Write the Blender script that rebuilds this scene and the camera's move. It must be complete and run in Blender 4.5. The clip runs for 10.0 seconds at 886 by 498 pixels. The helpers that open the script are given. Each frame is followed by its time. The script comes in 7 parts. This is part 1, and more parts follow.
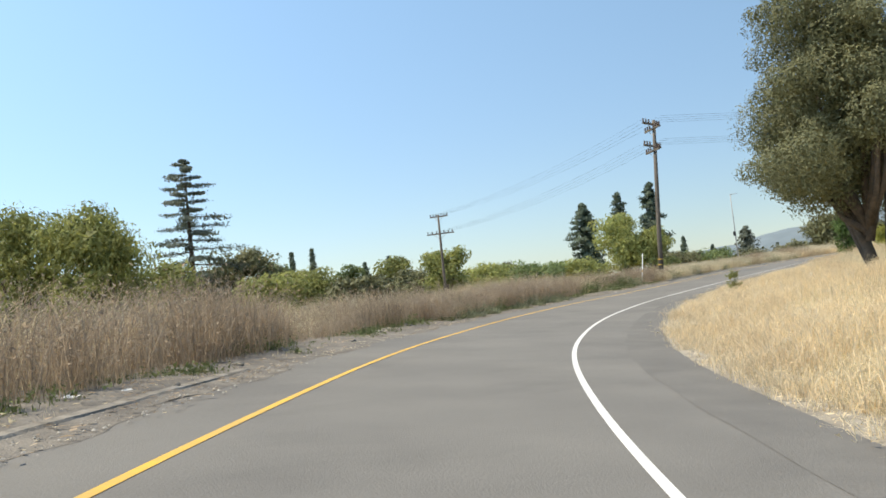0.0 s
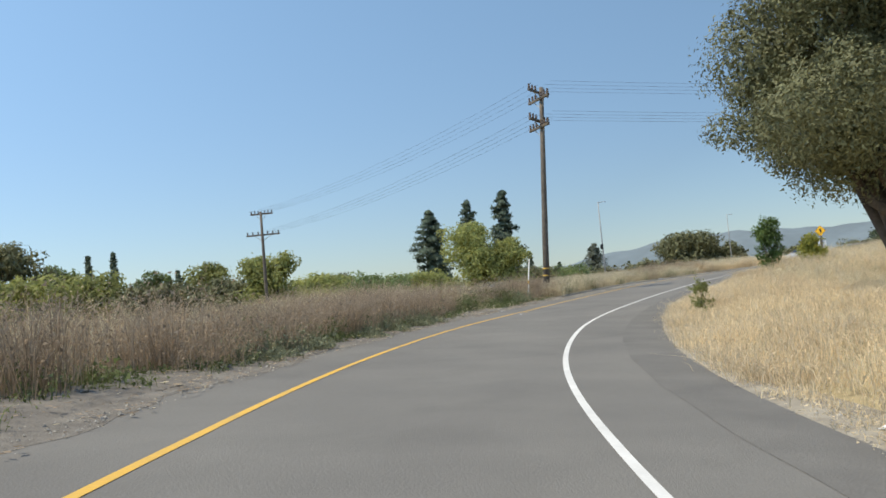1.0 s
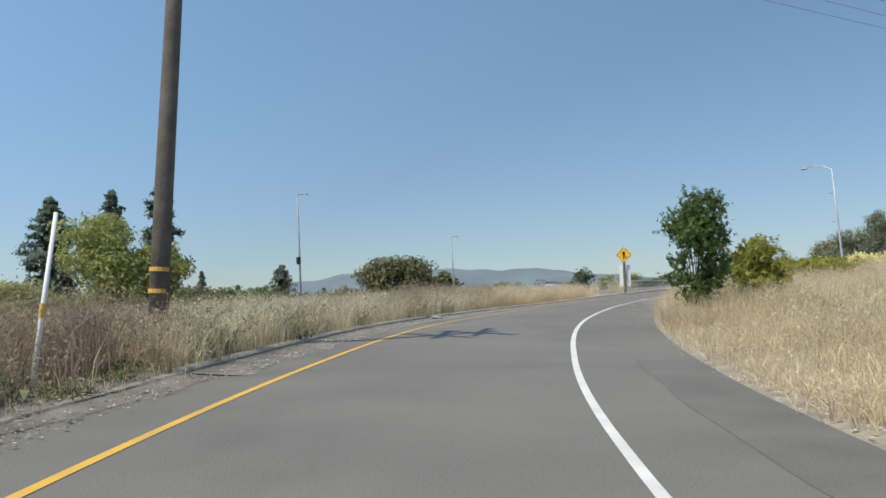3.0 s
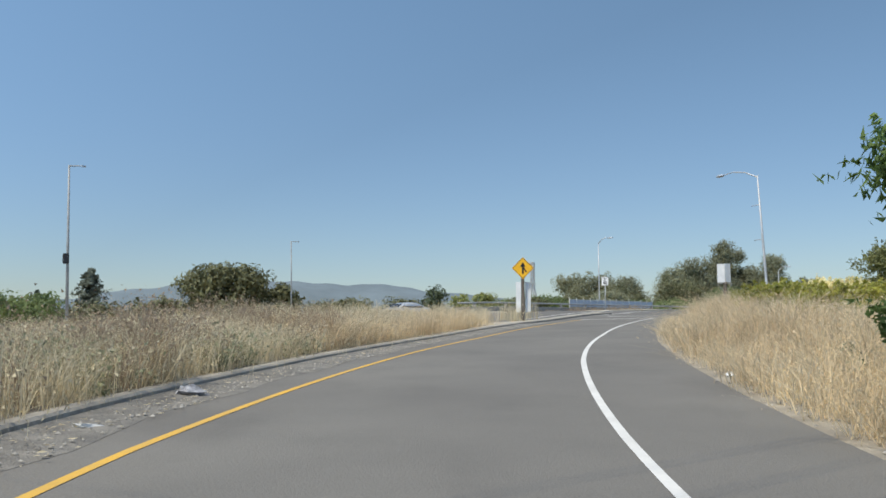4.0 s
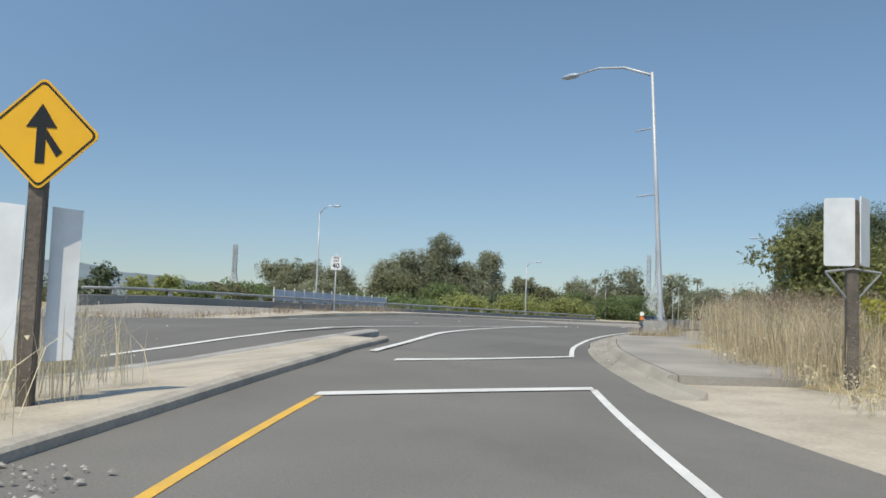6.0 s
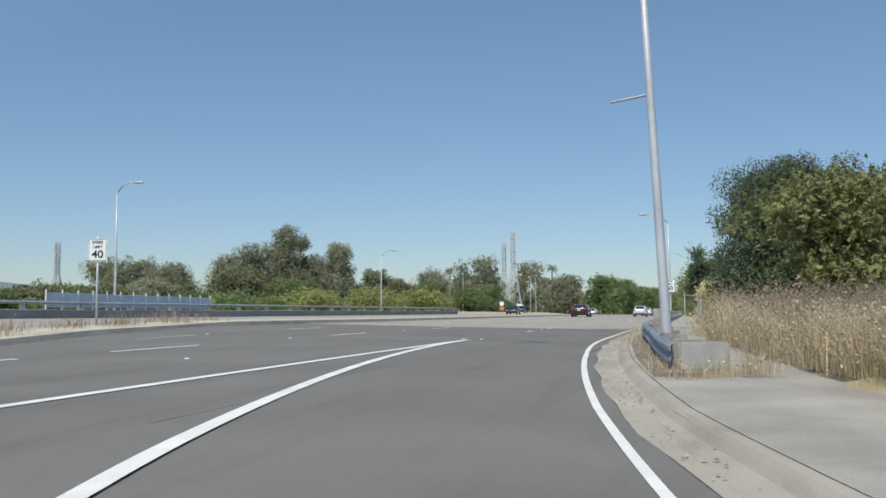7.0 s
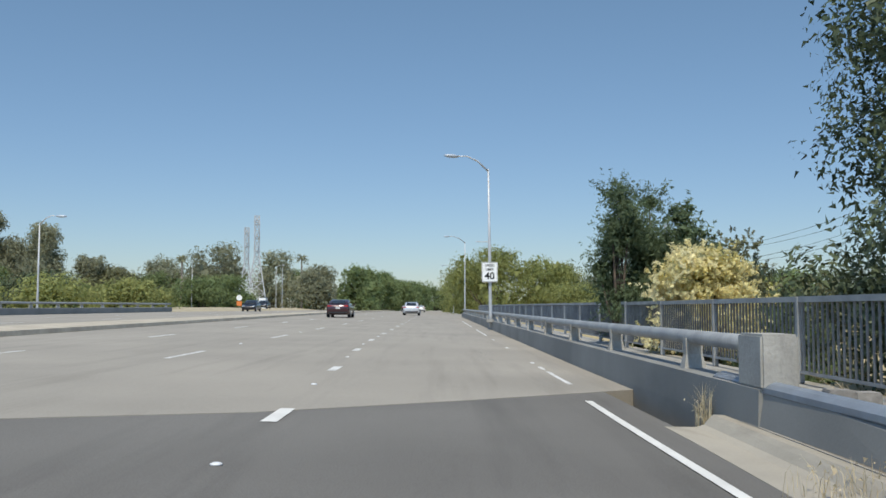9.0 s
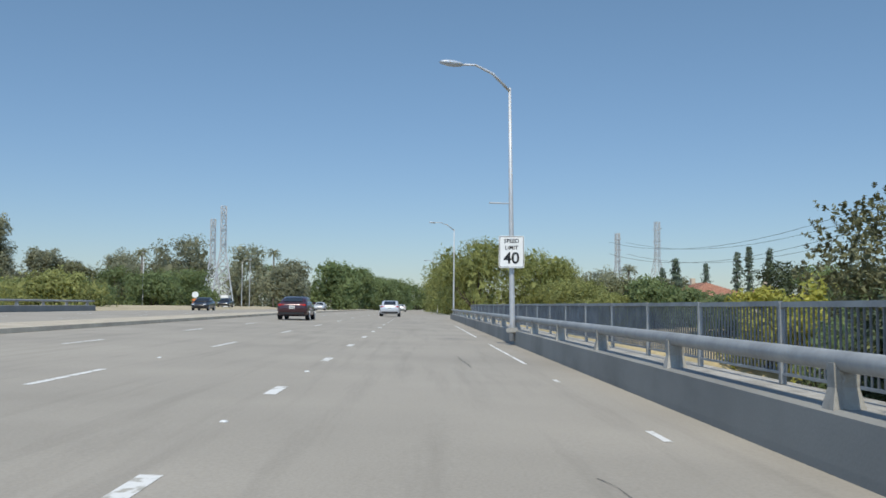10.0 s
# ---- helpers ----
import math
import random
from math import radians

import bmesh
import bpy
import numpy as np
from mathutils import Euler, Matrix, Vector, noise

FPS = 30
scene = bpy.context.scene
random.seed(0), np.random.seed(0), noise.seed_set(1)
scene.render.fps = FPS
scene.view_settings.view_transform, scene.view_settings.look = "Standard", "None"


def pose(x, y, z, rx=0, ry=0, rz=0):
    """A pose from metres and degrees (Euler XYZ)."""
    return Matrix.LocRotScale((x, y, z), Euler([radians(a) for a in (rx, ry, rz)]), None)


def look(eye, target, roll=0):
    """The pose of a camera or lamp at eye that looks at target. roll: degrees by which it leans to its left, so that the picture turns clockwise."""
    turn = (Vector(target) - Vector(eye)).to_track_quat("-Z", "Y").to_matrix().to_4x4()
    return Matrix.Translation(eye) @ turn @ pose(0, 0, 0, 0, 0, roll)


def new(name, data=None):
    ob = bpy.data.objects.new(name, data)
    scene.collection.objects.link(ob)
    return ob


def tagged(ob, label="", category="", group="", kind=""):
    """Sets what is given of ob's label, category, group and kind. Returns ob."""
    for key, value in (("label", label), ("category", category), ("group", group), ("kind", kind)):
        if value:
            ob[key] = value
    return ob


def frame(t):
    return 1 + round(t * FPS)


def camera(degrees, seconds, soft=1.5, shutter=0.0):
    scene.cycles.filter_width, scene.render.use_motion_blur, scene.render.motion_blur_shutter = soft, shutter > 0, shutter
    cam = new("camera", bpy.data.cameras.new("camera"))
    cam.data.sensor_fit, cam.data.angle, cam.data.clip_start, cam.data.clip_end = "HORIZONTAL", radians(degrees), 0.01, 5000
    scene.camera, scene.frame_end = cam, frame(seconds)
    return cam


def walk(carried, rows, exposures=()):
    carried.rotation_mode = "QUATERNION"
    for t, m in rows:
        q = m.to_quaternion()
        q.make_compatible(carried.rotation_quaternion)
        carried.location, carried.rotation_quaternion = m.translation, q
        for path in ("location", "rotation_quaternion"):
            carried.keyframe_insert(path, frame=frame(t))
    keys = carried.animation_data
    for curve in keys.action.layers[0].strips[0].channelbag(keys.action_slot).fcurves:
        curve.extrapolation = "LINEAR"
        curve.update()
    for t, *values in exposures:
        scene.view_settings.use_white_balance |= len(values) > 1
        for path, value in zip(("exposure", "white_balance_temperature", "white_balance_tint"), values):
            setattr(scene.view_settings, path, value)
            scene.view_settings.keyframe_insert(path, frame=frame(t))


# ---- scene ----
# ================= camera =================
cam = camera(50.73, 10.0, soft=1.6)
PATH = [
    (0.0, pose(0.00, 0.00, 1.13, 93.33, 5.89, 0.01)),
    (0.5, pose(0.17, 8.31, 1.15, 93.36, 5.03, -5.04)),
    (1.0, pose(1.02, 16.41, 1.20, 93.38, 4.84, -10.15)),
    (1.5, pose(2.48, 24.20, 1.26, 93.59, 4.19, -15.18)),
    (2.0, pose(4.57, 31.66, 1.36, 93.68, 3.40, -20.03)),
    (2.5, pose(7.61, 39.39, 1.50, 93.67, 2.97, -24.79)),
    (2.7, pose(9.03, 42.41, 1.56, 93.72, 2.57, -26.72)),
    (3.0, pose(11.23, 46.82, 1.67, 93.99, 2.08, -29.51)),
    (3.5, pose(15.27, 53.76, 1.92, 94.44, 1.27, -34.16)),
    (3.8, pose(17.93, 57.71, 2.13, 94.71, 0.79, -37.05)),
    (4.0, pose(19.80, 60.26, 2.28, 94.75, 0.27, -39.02)),
    (4.5, pose(24.91, 66.27, 2.58, 94.53, 0.12, -43.52)),
    (5.0, pose(30.43, 71.81, 2.83, 94.45, -1.48, -48.13)),
    (5.5, pose(36.24, 76.88, 3.05, 94.55, -2.37, -52.66)),
    (5.7, pose(38.57, 78.71, 3.14, 94.48, -2.75, -54.45)),
    (6.0, pose(42.15, 81.30, 3.30, 94.34, -2.01, -57.02)),
    (6.5, pose(48.27, 85.19, 3.59, 94.09, -0.77, -61.30)),
    (6.8, pose(52.04, 87.28, 3.73, 93.95, -0.03, -64.09)),
    (7.0, pose(54.60, 88.53, 3.81, 94.04, 0.13, -66.11)),
    (7.5, pose(61.16, 91.34, 3.99, 93.78, 0.08, -70.76)),
    (8.0, pose(68.17, 93.73, 4.12, 93.87, 0.21, -75.15)),
    (8.5, pose(75.40, 95.66, 4.20, 93.85, 0.09, -78.77)),
    (9.0, pose(82.92, 97.20, 4.25, 93.67, -0.10, -81.36)),
    (9.5, pose(91.07, 98.62, 4.30, 93.26, 0.68, -82.52)),
    (10.0, pose(99.69, 100.12, 4.33, 93.62, -0.40, -82.54)),
]
EXPOSURE = 0.12
walk(cam, PATH, [(0.0, EXPOSURE + 0.5, 7250, 8), (0.5, EXPOSURE + 0.28, 7050, 8), (1.0, EXPOSURE + 0.16, 6900, 8), (2.5, EXPOSURE + 0.06, 6720, 8), (4.0, EXPOSURE, 6640, 8), (5.5, EXPOSURE - 0.03, 6830, 8), (7.0, EXPOSURE, 6580, 8), (8.5, EXPOSURE, 6580, 8), (10.0, EXPOSURE - 0.06, 6400, 8)])

# ================= light =================
TO_SUN = Vector((-0.512, -0.054, 0.857)).normalized()
world = bpy.data.worlds.new("sky")
scene.world = world
world.use_nodes = True
wn = world.node_tree.nodes
sky = wn.new("ShaderNodeTexSky")
sky.sky_type = "NISHITA"
sky.sun_disc = False
sky.sun_elevation = math.asin(TO_SUN.z)
sky.sun_rotation = math.atan2(TO_SUN.x, TO_SUN.y)
sky.air_density, sky.dust_density, sky.ozone_density = 1.0, 0.25, 2.0
wn["Background"].inputs["Strength"].default_value = 0.11
tint = wn.new("ShaderNodeMix")
tint.data_type, tint.blend_type = "RGBA", "MULTIPLY"
tint.inputs["Factor"].default_value = 1.0
# haze: the sky's light is softened towards the horizon
where, split = wn.new("ShaderNodeTexCoord"), wn.new("ShaderNodeSeparateXYZ")
haze = wn.new("ShaderNodeValToRGB")
haze.color_ramp.elements[0].position, haze.color_ramp.elements[1].position = 0.0, 0.40
haze.color_ramp.elements[0].color, haze.color_ramp.elements[1].color = (0.67, 0.745, 0.885, 1), (0.90, 0.985, 0.985, 1)
haze.color_ramp.interpolation = "EASE"
world.node_tree.links.new(where.outputs["Generated"], split.inputs[0])
world.node_tree.links.new(split.outputs["Z"], haze.inputs["Fac"])
world.node_tree.links.new(haze.outputs["Color"], tint.inputs["B"])
world.node_tree.links.new(sky.outputs[0], tint.inputs["A"])
# aureole: thin haze scatters more light near the sun
toward, spread_out, glow = wn.new("ShaderNodeVectorMath"), wn.new("ShaderNodeMapRange"), wn.new("ShaderNodeVectorMath")
toward.operation, glow.operation = "DOT_PRODUCT", "SCALE"
toward.inputs[1].default_value = TO_SUN
spread_out.inputs["From Min"].default_value, spread_out.inputs["From Max"].default_value = -0.15, 0.60
spread_out.inputs["To Min"].default_value, spread_out.inputs["To Max"].default_value = 0.94, 1.78
world.node_tree.links.new(where.outputs["Generated"], toward.inputs[0])
world.node_tree.links.new(toward.outputs["Value"], spread_out.inputs["Value"])
world.node_tree.links.new(tint.outputs["Result"], glow.inputs[0])
world.node_tree.links.new(spread_out.outputs["Result"], glow.inputs["Scale"])
world.node_tree.links.new(glow.outputs[0], wn["Background"].inputs["Color"])
sun_data = bpy.data.lights.new("sun", "SUN")
sun_data.energy, sun_data.angle, sun_data.color = 3.75, radians(0.55), (1.0, 0.91, 0.755)
sun = new("sun", sun_data)
sun.matrix_world = look(TO_SUN * 200, (0, 0, 0))

# ================= materials =================
MATS = {}


def material(name, colour, second=None, rough=0.85, metal=0.0, size=1.0, fine=12.0, bump=0.0, spread=0.15, island=0.0, randomly=0.0, gloss=0.3, through_light=0.0, mid=0.5, soft=0.18, stain=None):
    """A surface with two scales of variation between two colours, grain and relief; sizes are in metres."""
    if name in MATS:
        return MATS[name]
    m = bpy.data.materials.new(name)
    m.use_nodes = True
    nt = m.node_tree
    n, l = nt.nodes, nt.links
    b = n["Principled BSDF"]
    b.inputs["Roughness"].default_value = rough
    b.inputs["Metallic"].default_value = metal
    b.inputs["Specular IOR Level"].default_value = gloss
    second = second or tuple(c * (1 - spread) for c in colour)
    geo = n.new("ShaderNodeNewGeometry")
    big, small = n.new("ShaderNodeTexNoise"), n.new("ShaderNodeTexNoise")
    big.inputs["Scale"].default_value, big.inputs["Detail"].default_value = 1.0 / size, 5
    small.inputs["Scale"].default_value, small.inputs["Detail"].default_value = fine, 3
    l.new(geo.outputs["Position"], big.inputs["Vector"])
    l.new(geo.outputs["Position"], small.inputs["Vector"])
    ramp = n.new("ShaderNodeValToRGB")
    ramp.color_ramp.elements[0].position, ramp.color_ramp.elements[1].position = mid - soft, mid + soft
    ramp.color_ramp.elements[0].color, ramp.color_ramp.elements[1].color = (*second, 1), (*colour, 1)
    l.new(big.outputs["Fac"], ramp.inputs["Fac"])
    grain = n.new("ShaderNodeMapRange")
    grain.inputs["To Min"].default_value, grain.inputs["To Max"].default_value = 1 - spread, 1 + spread
    l.new(small.outputs["Fac"], grain.inputs["Value"])
    last = grain.outputs["Result"]
    for amount, source in ((island, geo.outputs["Random Per Island"]), (randomly, None)):
        if amount:
            if source is None:
                source = n.new("ShaderNodeObjectInfo").outputs["Random"]
            vary, times = n.new("ShaderNodeMapRange"), n.new("ShaderNodeMath")
            vary.inputs["To Min"].default_value, vary.inputs["To Max"].default_value = 1 - amount, 1 + amount
            times.operation = "MULTIPLY"
            l.new(source, vary.inputs["Value"])
            l.new(vary.outputs["Result"], times.inputs[0])
            l.new(last, times.inputs[1])
            last = times.outputs[0]
    if stain:
        # blots of their own shape: (length along, width, start, full, how dark, turn)
        turn, blot, cut, times = n.new("ShaderNodeMapping"), n.new("ShaderNodeTexNoise"), n.new("ShaderNodeMapRange"), n.new("ShaderNodeMath")
        turn.vector_type = "TEXTURE"
        turn.inputs["Rotation"].default_value = (0, 0, stain[5])
        turn.inputs["Scale"].default_value = (stain[0], stain[1], 1)
        blot.inputs["Scale"].default_value, blot.inputs["Detail"].default_value = 1.0, 6
        blot.inputs["Roughness"].default_value = 0.62
        cut.inputs["From Min"].default_value, cut.inputs["From Max"].default_value = stain[2], stain[3]
        cut.inputs["To Min"].default_value, cut.inputs["To Max"].default_value = 1.0, stain[4]
        times.operation = "MULTIPLY"
        l.new(geo.outputs["Position"], turn.inputs["Vector"])
        l.new(turn.outputs["Vector"], blot.inputs["Vector"])
        l.new(blot.outputs["Fac"], cut.inputs["Value"])
        l.new(cut.outputs["Result"], times.inputs[0])
        l.new(last, times.inputs[1])
        last = times.outputs[0]
    scale = n.new("ShaderNodeVectorMath")
    scale.operation = "SCALE"
    l.new(ramp.outputs["Color"], scale.inputs[0])
    l.new(last, scale.inputs["Scale"])
    l.new(scale.outputs[0], b.inputs["Base Color"])
    if bump:
        bp = n.new("ShaderNodeBump")
        bp.inputs["Strength"].default_value, bp.inputs["Distance"].default_value = min(1.0, bump), 0.02
        l.new(small.outputs["Fac"], bp.inputs["Height"])
        l.new(bp.outputs["Normal"], b.inputs["Normal"])
    if through_light:
        tr, mix = n.new("ShaderNodeBsdfTranslucent"), n.new("ShaderNodeMixShader")
        l.new(scale.outputs[0], tr.inputs["Color"])
        mix.inputs["Fac"].default_value = through_light
        l.new(b.outputs[0], mix.inputs[1])
        l.new(tr.outputs[0], mix.inputs[2])
        l.new(mix.outputs[0], n["Material Output"].inputs["Surface"])
    MATS[name] = m
    return m


ASPHALT = material("asphalt", (0.188, 0.178, 0.158), (0.150, 0.142, 0.128), rough=0.9, size=2.5, fine=60, bump=0.4, spread=0.26, stain=(3.0, 1.4, 0.54, 0.76, 0.84, 0.9))
DARK_ASPHALT = material("newer_asphalt", (0.166, 0.158, 0.143), (0.134, 0.127, 0.115), rough=0.9, size=3.0, fine=60, bump=0.4, spread=0.26, stain=(9.0, 0.7, 0.52, 0.74, 0.78, 0.158))
EDGE_ASPHALT = material("edge_asphalt", (0.170, 0.161, 0.144), (0.134, 0.127, 0.115), rough=0.95, size=1.0, fine=50, bump=0.5, spread=0.28)
DECK = material("deck_concrete", (0.326, 0.300, 0.256), (0.270, 0.249, 0.213), rough=0.9, size=4.0, fine=35, bump=0.3, spread=0.16, stain=(7.0, 0.4, 0.50, 0.74, 0.84, 0.158))
CONCRETE = material("concrete", (0.40, 0.385, 0.35), (0.28, 0.27, 0.245), rough=0.9, size=0.5, fine=30, bump=0.3, spread=0.16, stain=(0.9, 0.25, 0.52, 0.7, 0.6, 0.158))
GREY_CONCRETE = material("parapet_concrete", (0.25, 0.25, 0.235), (0.19, 0.19, 0.18), rough=0.9, size=2.2, fine=40, bump=0.08, spread=0.07, stain=(2.5, 0.8, 0.54, 0.76, 0.82, 0.158))
DIRT = material("dry_dirt", (0.27, 0.235, 0.185), (0.17, 0.155, 0.13), rough=1.0, size=0.9, fine=18, bump=0.8, spread=0.3)
SAND = material("pale_sand", (0.48, 0.43, 0.345), (0.35, 0.31, 0.245), rough=1.0, size=0.8, fine=22, bump=0.6, spread=0.22)
DRY_TAN = material("dry_tan_verge", (0.44, 0.375, 0.255), (0.31, 0.27, 0.185), rough=1.0, size=1.5, fine=10, bump=0.9, spread=0.3)
VERGE = material("verge_sand", (0.36, 0.32, 0.25), (0.24, 0.21, 0.165), rough=1.0, size=0.4, fine=24, bump=0.8, spread=0.3)
FIELD = material("dry_field", (0.40, 0.32, 0.18), (0.26, 0.22, 0.13), rough=1.0, size=6.0, fine=3, bump=0.6, spread=0.3)
YELLOW_PAINT = material("yellow_line_paint", (0.72, 0.42, 0.06), (0.55, 0.35, 0.09), rough=0.7, size=0.5, fine=40, spread=0.15)
WORN_PAINT = material("worn_white_paint", (0.62, 0.62, 0.60), (0.36, 0.345, 0.305), rough=0.8, size=0.16, fine=40, spread=0.12, mid=0.42, soft=0.035)
WHITE_PAINT = material("white_line_paint", (0.70, 0.69, 0.65), (0.58, 0.57, 0.535), rough=0.7, size=0.5, fine=40, spread=0.12)

# ================= layout =================
# Alignment of the ramp every 10 m: x, y, height of the surface, cross-fall in degrees (falls to the right).
ALIGN = [
    (1.9, -19.9, 0.03, 6.7), (0.4, -10.0, 0.03, 6.7), (0.0, 0.0, 0.03, 6.7), (0.4, 9.9, 0.06, 5.8), (1.6, 19.5, 0.12, 5.4),
    (4.0, 29.4, 0.23, 4.5), (7.7, 39.4, 0.40, 3.7), (12.0, 48.2, 0.60, 2.7), (17.1, 56.4, 0.92, 1.7), (23.4, 64.5, 1.34, 0.9),
    (30.5, 71.8, 1.70, -0.4), (38.0, 78.2, 2.02, -1.0), (45.8, 83.6, 2.37, -0.5), (54.6, 88.5, 2.71, 0.4), (64.0, 92.3, 2.94, 0.6),
    (74.0, 95.3, 3.09, 0.8), (83.8, 97.3, 3.16, 0.9), (93.7, 99.1, 3.21, 0.9),
]
ALI = np.array(ALIGN)


def align(s):
    """Point, height and cross-fall of the ramp's line at s metres."""
    s = np.atleast_1d(np.asarray(s, float))
    k = np.clip((s + 20) / 10, 0, len(ALI) - 1.0001)
    i = np.clip(k.astype(int), 0, len(ALI) - 2)
    u = (k - i)[:, None]
    p0, p1, p2, p3 = ALI[np.maximum(i - 1, 0)], ALI[i], ALI[i + 1], ALI[np.minimum(i + 2, len(ALI) - 1)]
    return 0.5 * (2 * p1 + (p2 - p0) * u + (2 * p0 - 5 * p1 + 4 * p2 - p3) * u ** 2 + (3 * p1 - p0 - 3 * p2 + p3) * u ** 3)


FINE_S = np.arange(-20, 150.01, 0.5)
FINE = align(FINE_S)
TAN = np.gradient(FINE[:, :2], axis=0)
TAN /= np.linalg.norm(TAN, axis=1)[:, None]
RIGHT = np.stack([TAN[:, 1], -TAN[:, 0]], 1)

# The arterial road: a metres along it, b metres to its left.
ORIGIN, HEADING = np.array([99.69, 100.12]), radians(80.95)
ALONG = np.array([math.sin(HEADING), math.cos(HEADING)])
LEFT = np.array([-ALONG[1], ALONG[0]])


def to_ab(x, y):
    dx, dy = np.asarray(x) - ORIGIN[0], np.asarray(y) - ORIGIN[1]
    return dx * ALONG[0] + dy * ALONG[1], dx * LEFT[0] + dy * LEFT[1]


def from_ab(a, b):
    return ORIGIN[0] + a * ALONG[0] + b * LEFT[0], ORIGIN[1] + a * ALONG[1] + b * LEFT[1]


def to_sl(x, y):
    """Nearest s and offset to the right of the ramp's line."""
    x, y = np.atleast_1d(np.asarray(x, float)), np.atleast_1d(np.asarray(y, float))
    s, lat, idx = np.empty(len(x)), np.empty(len(x)), np.empty(len(x), int)
    for k in range(0, len(x), 4000):
        q = np.stack([x[k:k + 4000], y[k:k + 4000]], 1)
        i = ((q[:, None, :] - FINE[None, :, :2]) ** 2).sum(2).argmin(1)
        d = q - FINE[i, :2]
        lat[k:k + 4000] = (d * RIGHT[i]).sum(1)
        s[k:k + 4000] = FINE_S[i] + (d * TAN[i]).sum(1)
        idx[k:k + 4000] = i
    return s, lat, idx


def from_sl(s, lat):
    s = np.atleast_1d(np.asarray(s, float))
    k = np.clip((s + 20) / 0.5, 0, len(FINE_S) - 1.0001)
    i = k.astype(int)
    u = (k - i)[:, None]
    mid, across = FINE[i, :2] * (1 - u) + FINE[i + 1, :2] * u, RIGHT[i] * (1 - u) + RIGHT[i + 1] * u
    p = mid + across * np.atleast_1d(np.asarray(lat, float))[:, None]
    return p[:, 0], p[:, 1]


def step(x, lo, hi):
    t = np.clip((np.asarray(x, float) - lo) / (hi - lo), 0, 1)
    return t * t * (3 - 2 * t)


def arterial_z(a, b):
    back = np.maximum(0.0, -a - 5)
    z = 3.22 - np.where(back < 60, 0.00013 * back ** 2, 0.468 + 0.0156 * (back - 60)) + 0.003 * np.clip(a, 0, 80)
    # the far lanes dip before they climb on to the bridge
    z = z - 0.6 * np.maximum(step(-a, 18, 38) * step(b, 6, 12), step(-a, 41, 53) * step(b, -3.2, -0.8))
    z = z - 0.42 * step(-a, 24, 36) * step(b, 12, 17)
    return z + 0.022 * np.clip(b, -4, 11.2) + 0.018 * np.clip(b - 14.4, 0, 12)


def road_z(x, y):
    """Height of the paved surface, ramp and arterial road run into one."""
    x, y = np.atleast_1d(x), np.atleast_1d(y)
    s, lat, i = to_sl(x, y)
    a, b = to_ab(x, y)
    zr = np.interp(s, FINE_S, FINE[:, 2]) - lat * np.tan(np.radians(np.interp(s, FINE_S, FINE[:, 3])))
    w = np.maximum(step(b, -4.5, -0.6), step(s, 118, 135))
    w = w * step(s, 92, 104)
    return zr * (1 - w) + arterial_z(a, b) * w


def ground_z(x, y):
    """Height of the bare land."""
    x, y = np.atleast_1d(np.asarray(x, float)), np.atleast_1d(np.asarray(y, float))
    s, lat, i = to_sl(x, y)
    a, b = to_ab(x, y)
    bank = np.tan(np.radians(np.interp(s, FINE_S, FINE[:, 3])))
    edge = np.interp(s, FINE_S, FINE[:, 2]) - np.clip(lat, -4.0, 3.4) * bank
    out_l, out_r = np.maximum(0, -lat - 4.0), np.maximum(0, lat - 3.2)
    near = np.exp(-(np.maximum(0, s - 26) / 15) ** 2)
    rise = (1.5 * near * step(out_r, 0, 12) + 0.2 * (1 - near) * step(out_r, 0, 10)) * (1 - step(s, 92, 106))
    rise = rise - 1.5 * np.exp(-((s - 66) / 15) ** 2) * step(out_r, 1.5, 9)
    fall = -0.9 * step(out_l, 2, 30) - 1.2 * step(out_l, 30, 90)
    z = edge + np.where(lat > 0, rise, fall)
    # land beside the arterial road
    za = arterial_z(a, np.clip(b, -3.2, 28))
    right = np.maximum(0, -b - 5.2)
    left = np.maximum(0, b - 28)
    bridge = step(a, -4, 3) * (1 - step(a, 78, 95))
    low = -4.5 * bridge
    za = za + np.where(b < -4.9, 0.15 * (1 - step(right, 0, 3)) - 1.2 * step(right, 2, 14) * step(a, -20, 0) + low * step(right, 0.3, 4), 0)
    za = za + np.where(b > 26, -1.5 * step(left, 0, 20) + low * step(left, -1.5, 6), 0)
    wa = np.maximum(step(s, 98, 116), step(b, -4.5, -1.0))
    z = z * (1 - wa) + za * wa
    far = step(np.hypot(x - 60, y - 60), 140, 420)
    return z * (1 - far) + 0.8 * far


def lowered(x, y):
    """The sheet dips under all that is paved."""
    s, lat, i = to_sl(x, y)
    a, b = to_ab(x, y)
    ramp = (lat > -4.4) & (lat < 3.9) & (s > -20) & (s < 149)
    art = (b > -5.6) & (b < 28.5) & (a > -260) & (a < 760) & ((b > -1.6) | (a > -52))
    return np.where(ramp | art, -0.35, 0.0)


def link(name, verts, faces, mat, parent=None, smooth=False):
    me = bpy.data.meshes.new(name)
    me.from_pydata([tuple(map(float, v)) for v in verts], [], faces)
    if mat:
        for mm in (mat if isinstance(mat, (list, tuple)) else [mat]):
            me.materials.append(mm)
    if smooth:
        me.polygons.foreach_set("use_smooth", [True] * len(me.polygons))
    me.update()
    ob = new(name, me)
    ob.parent = parent
    return ob


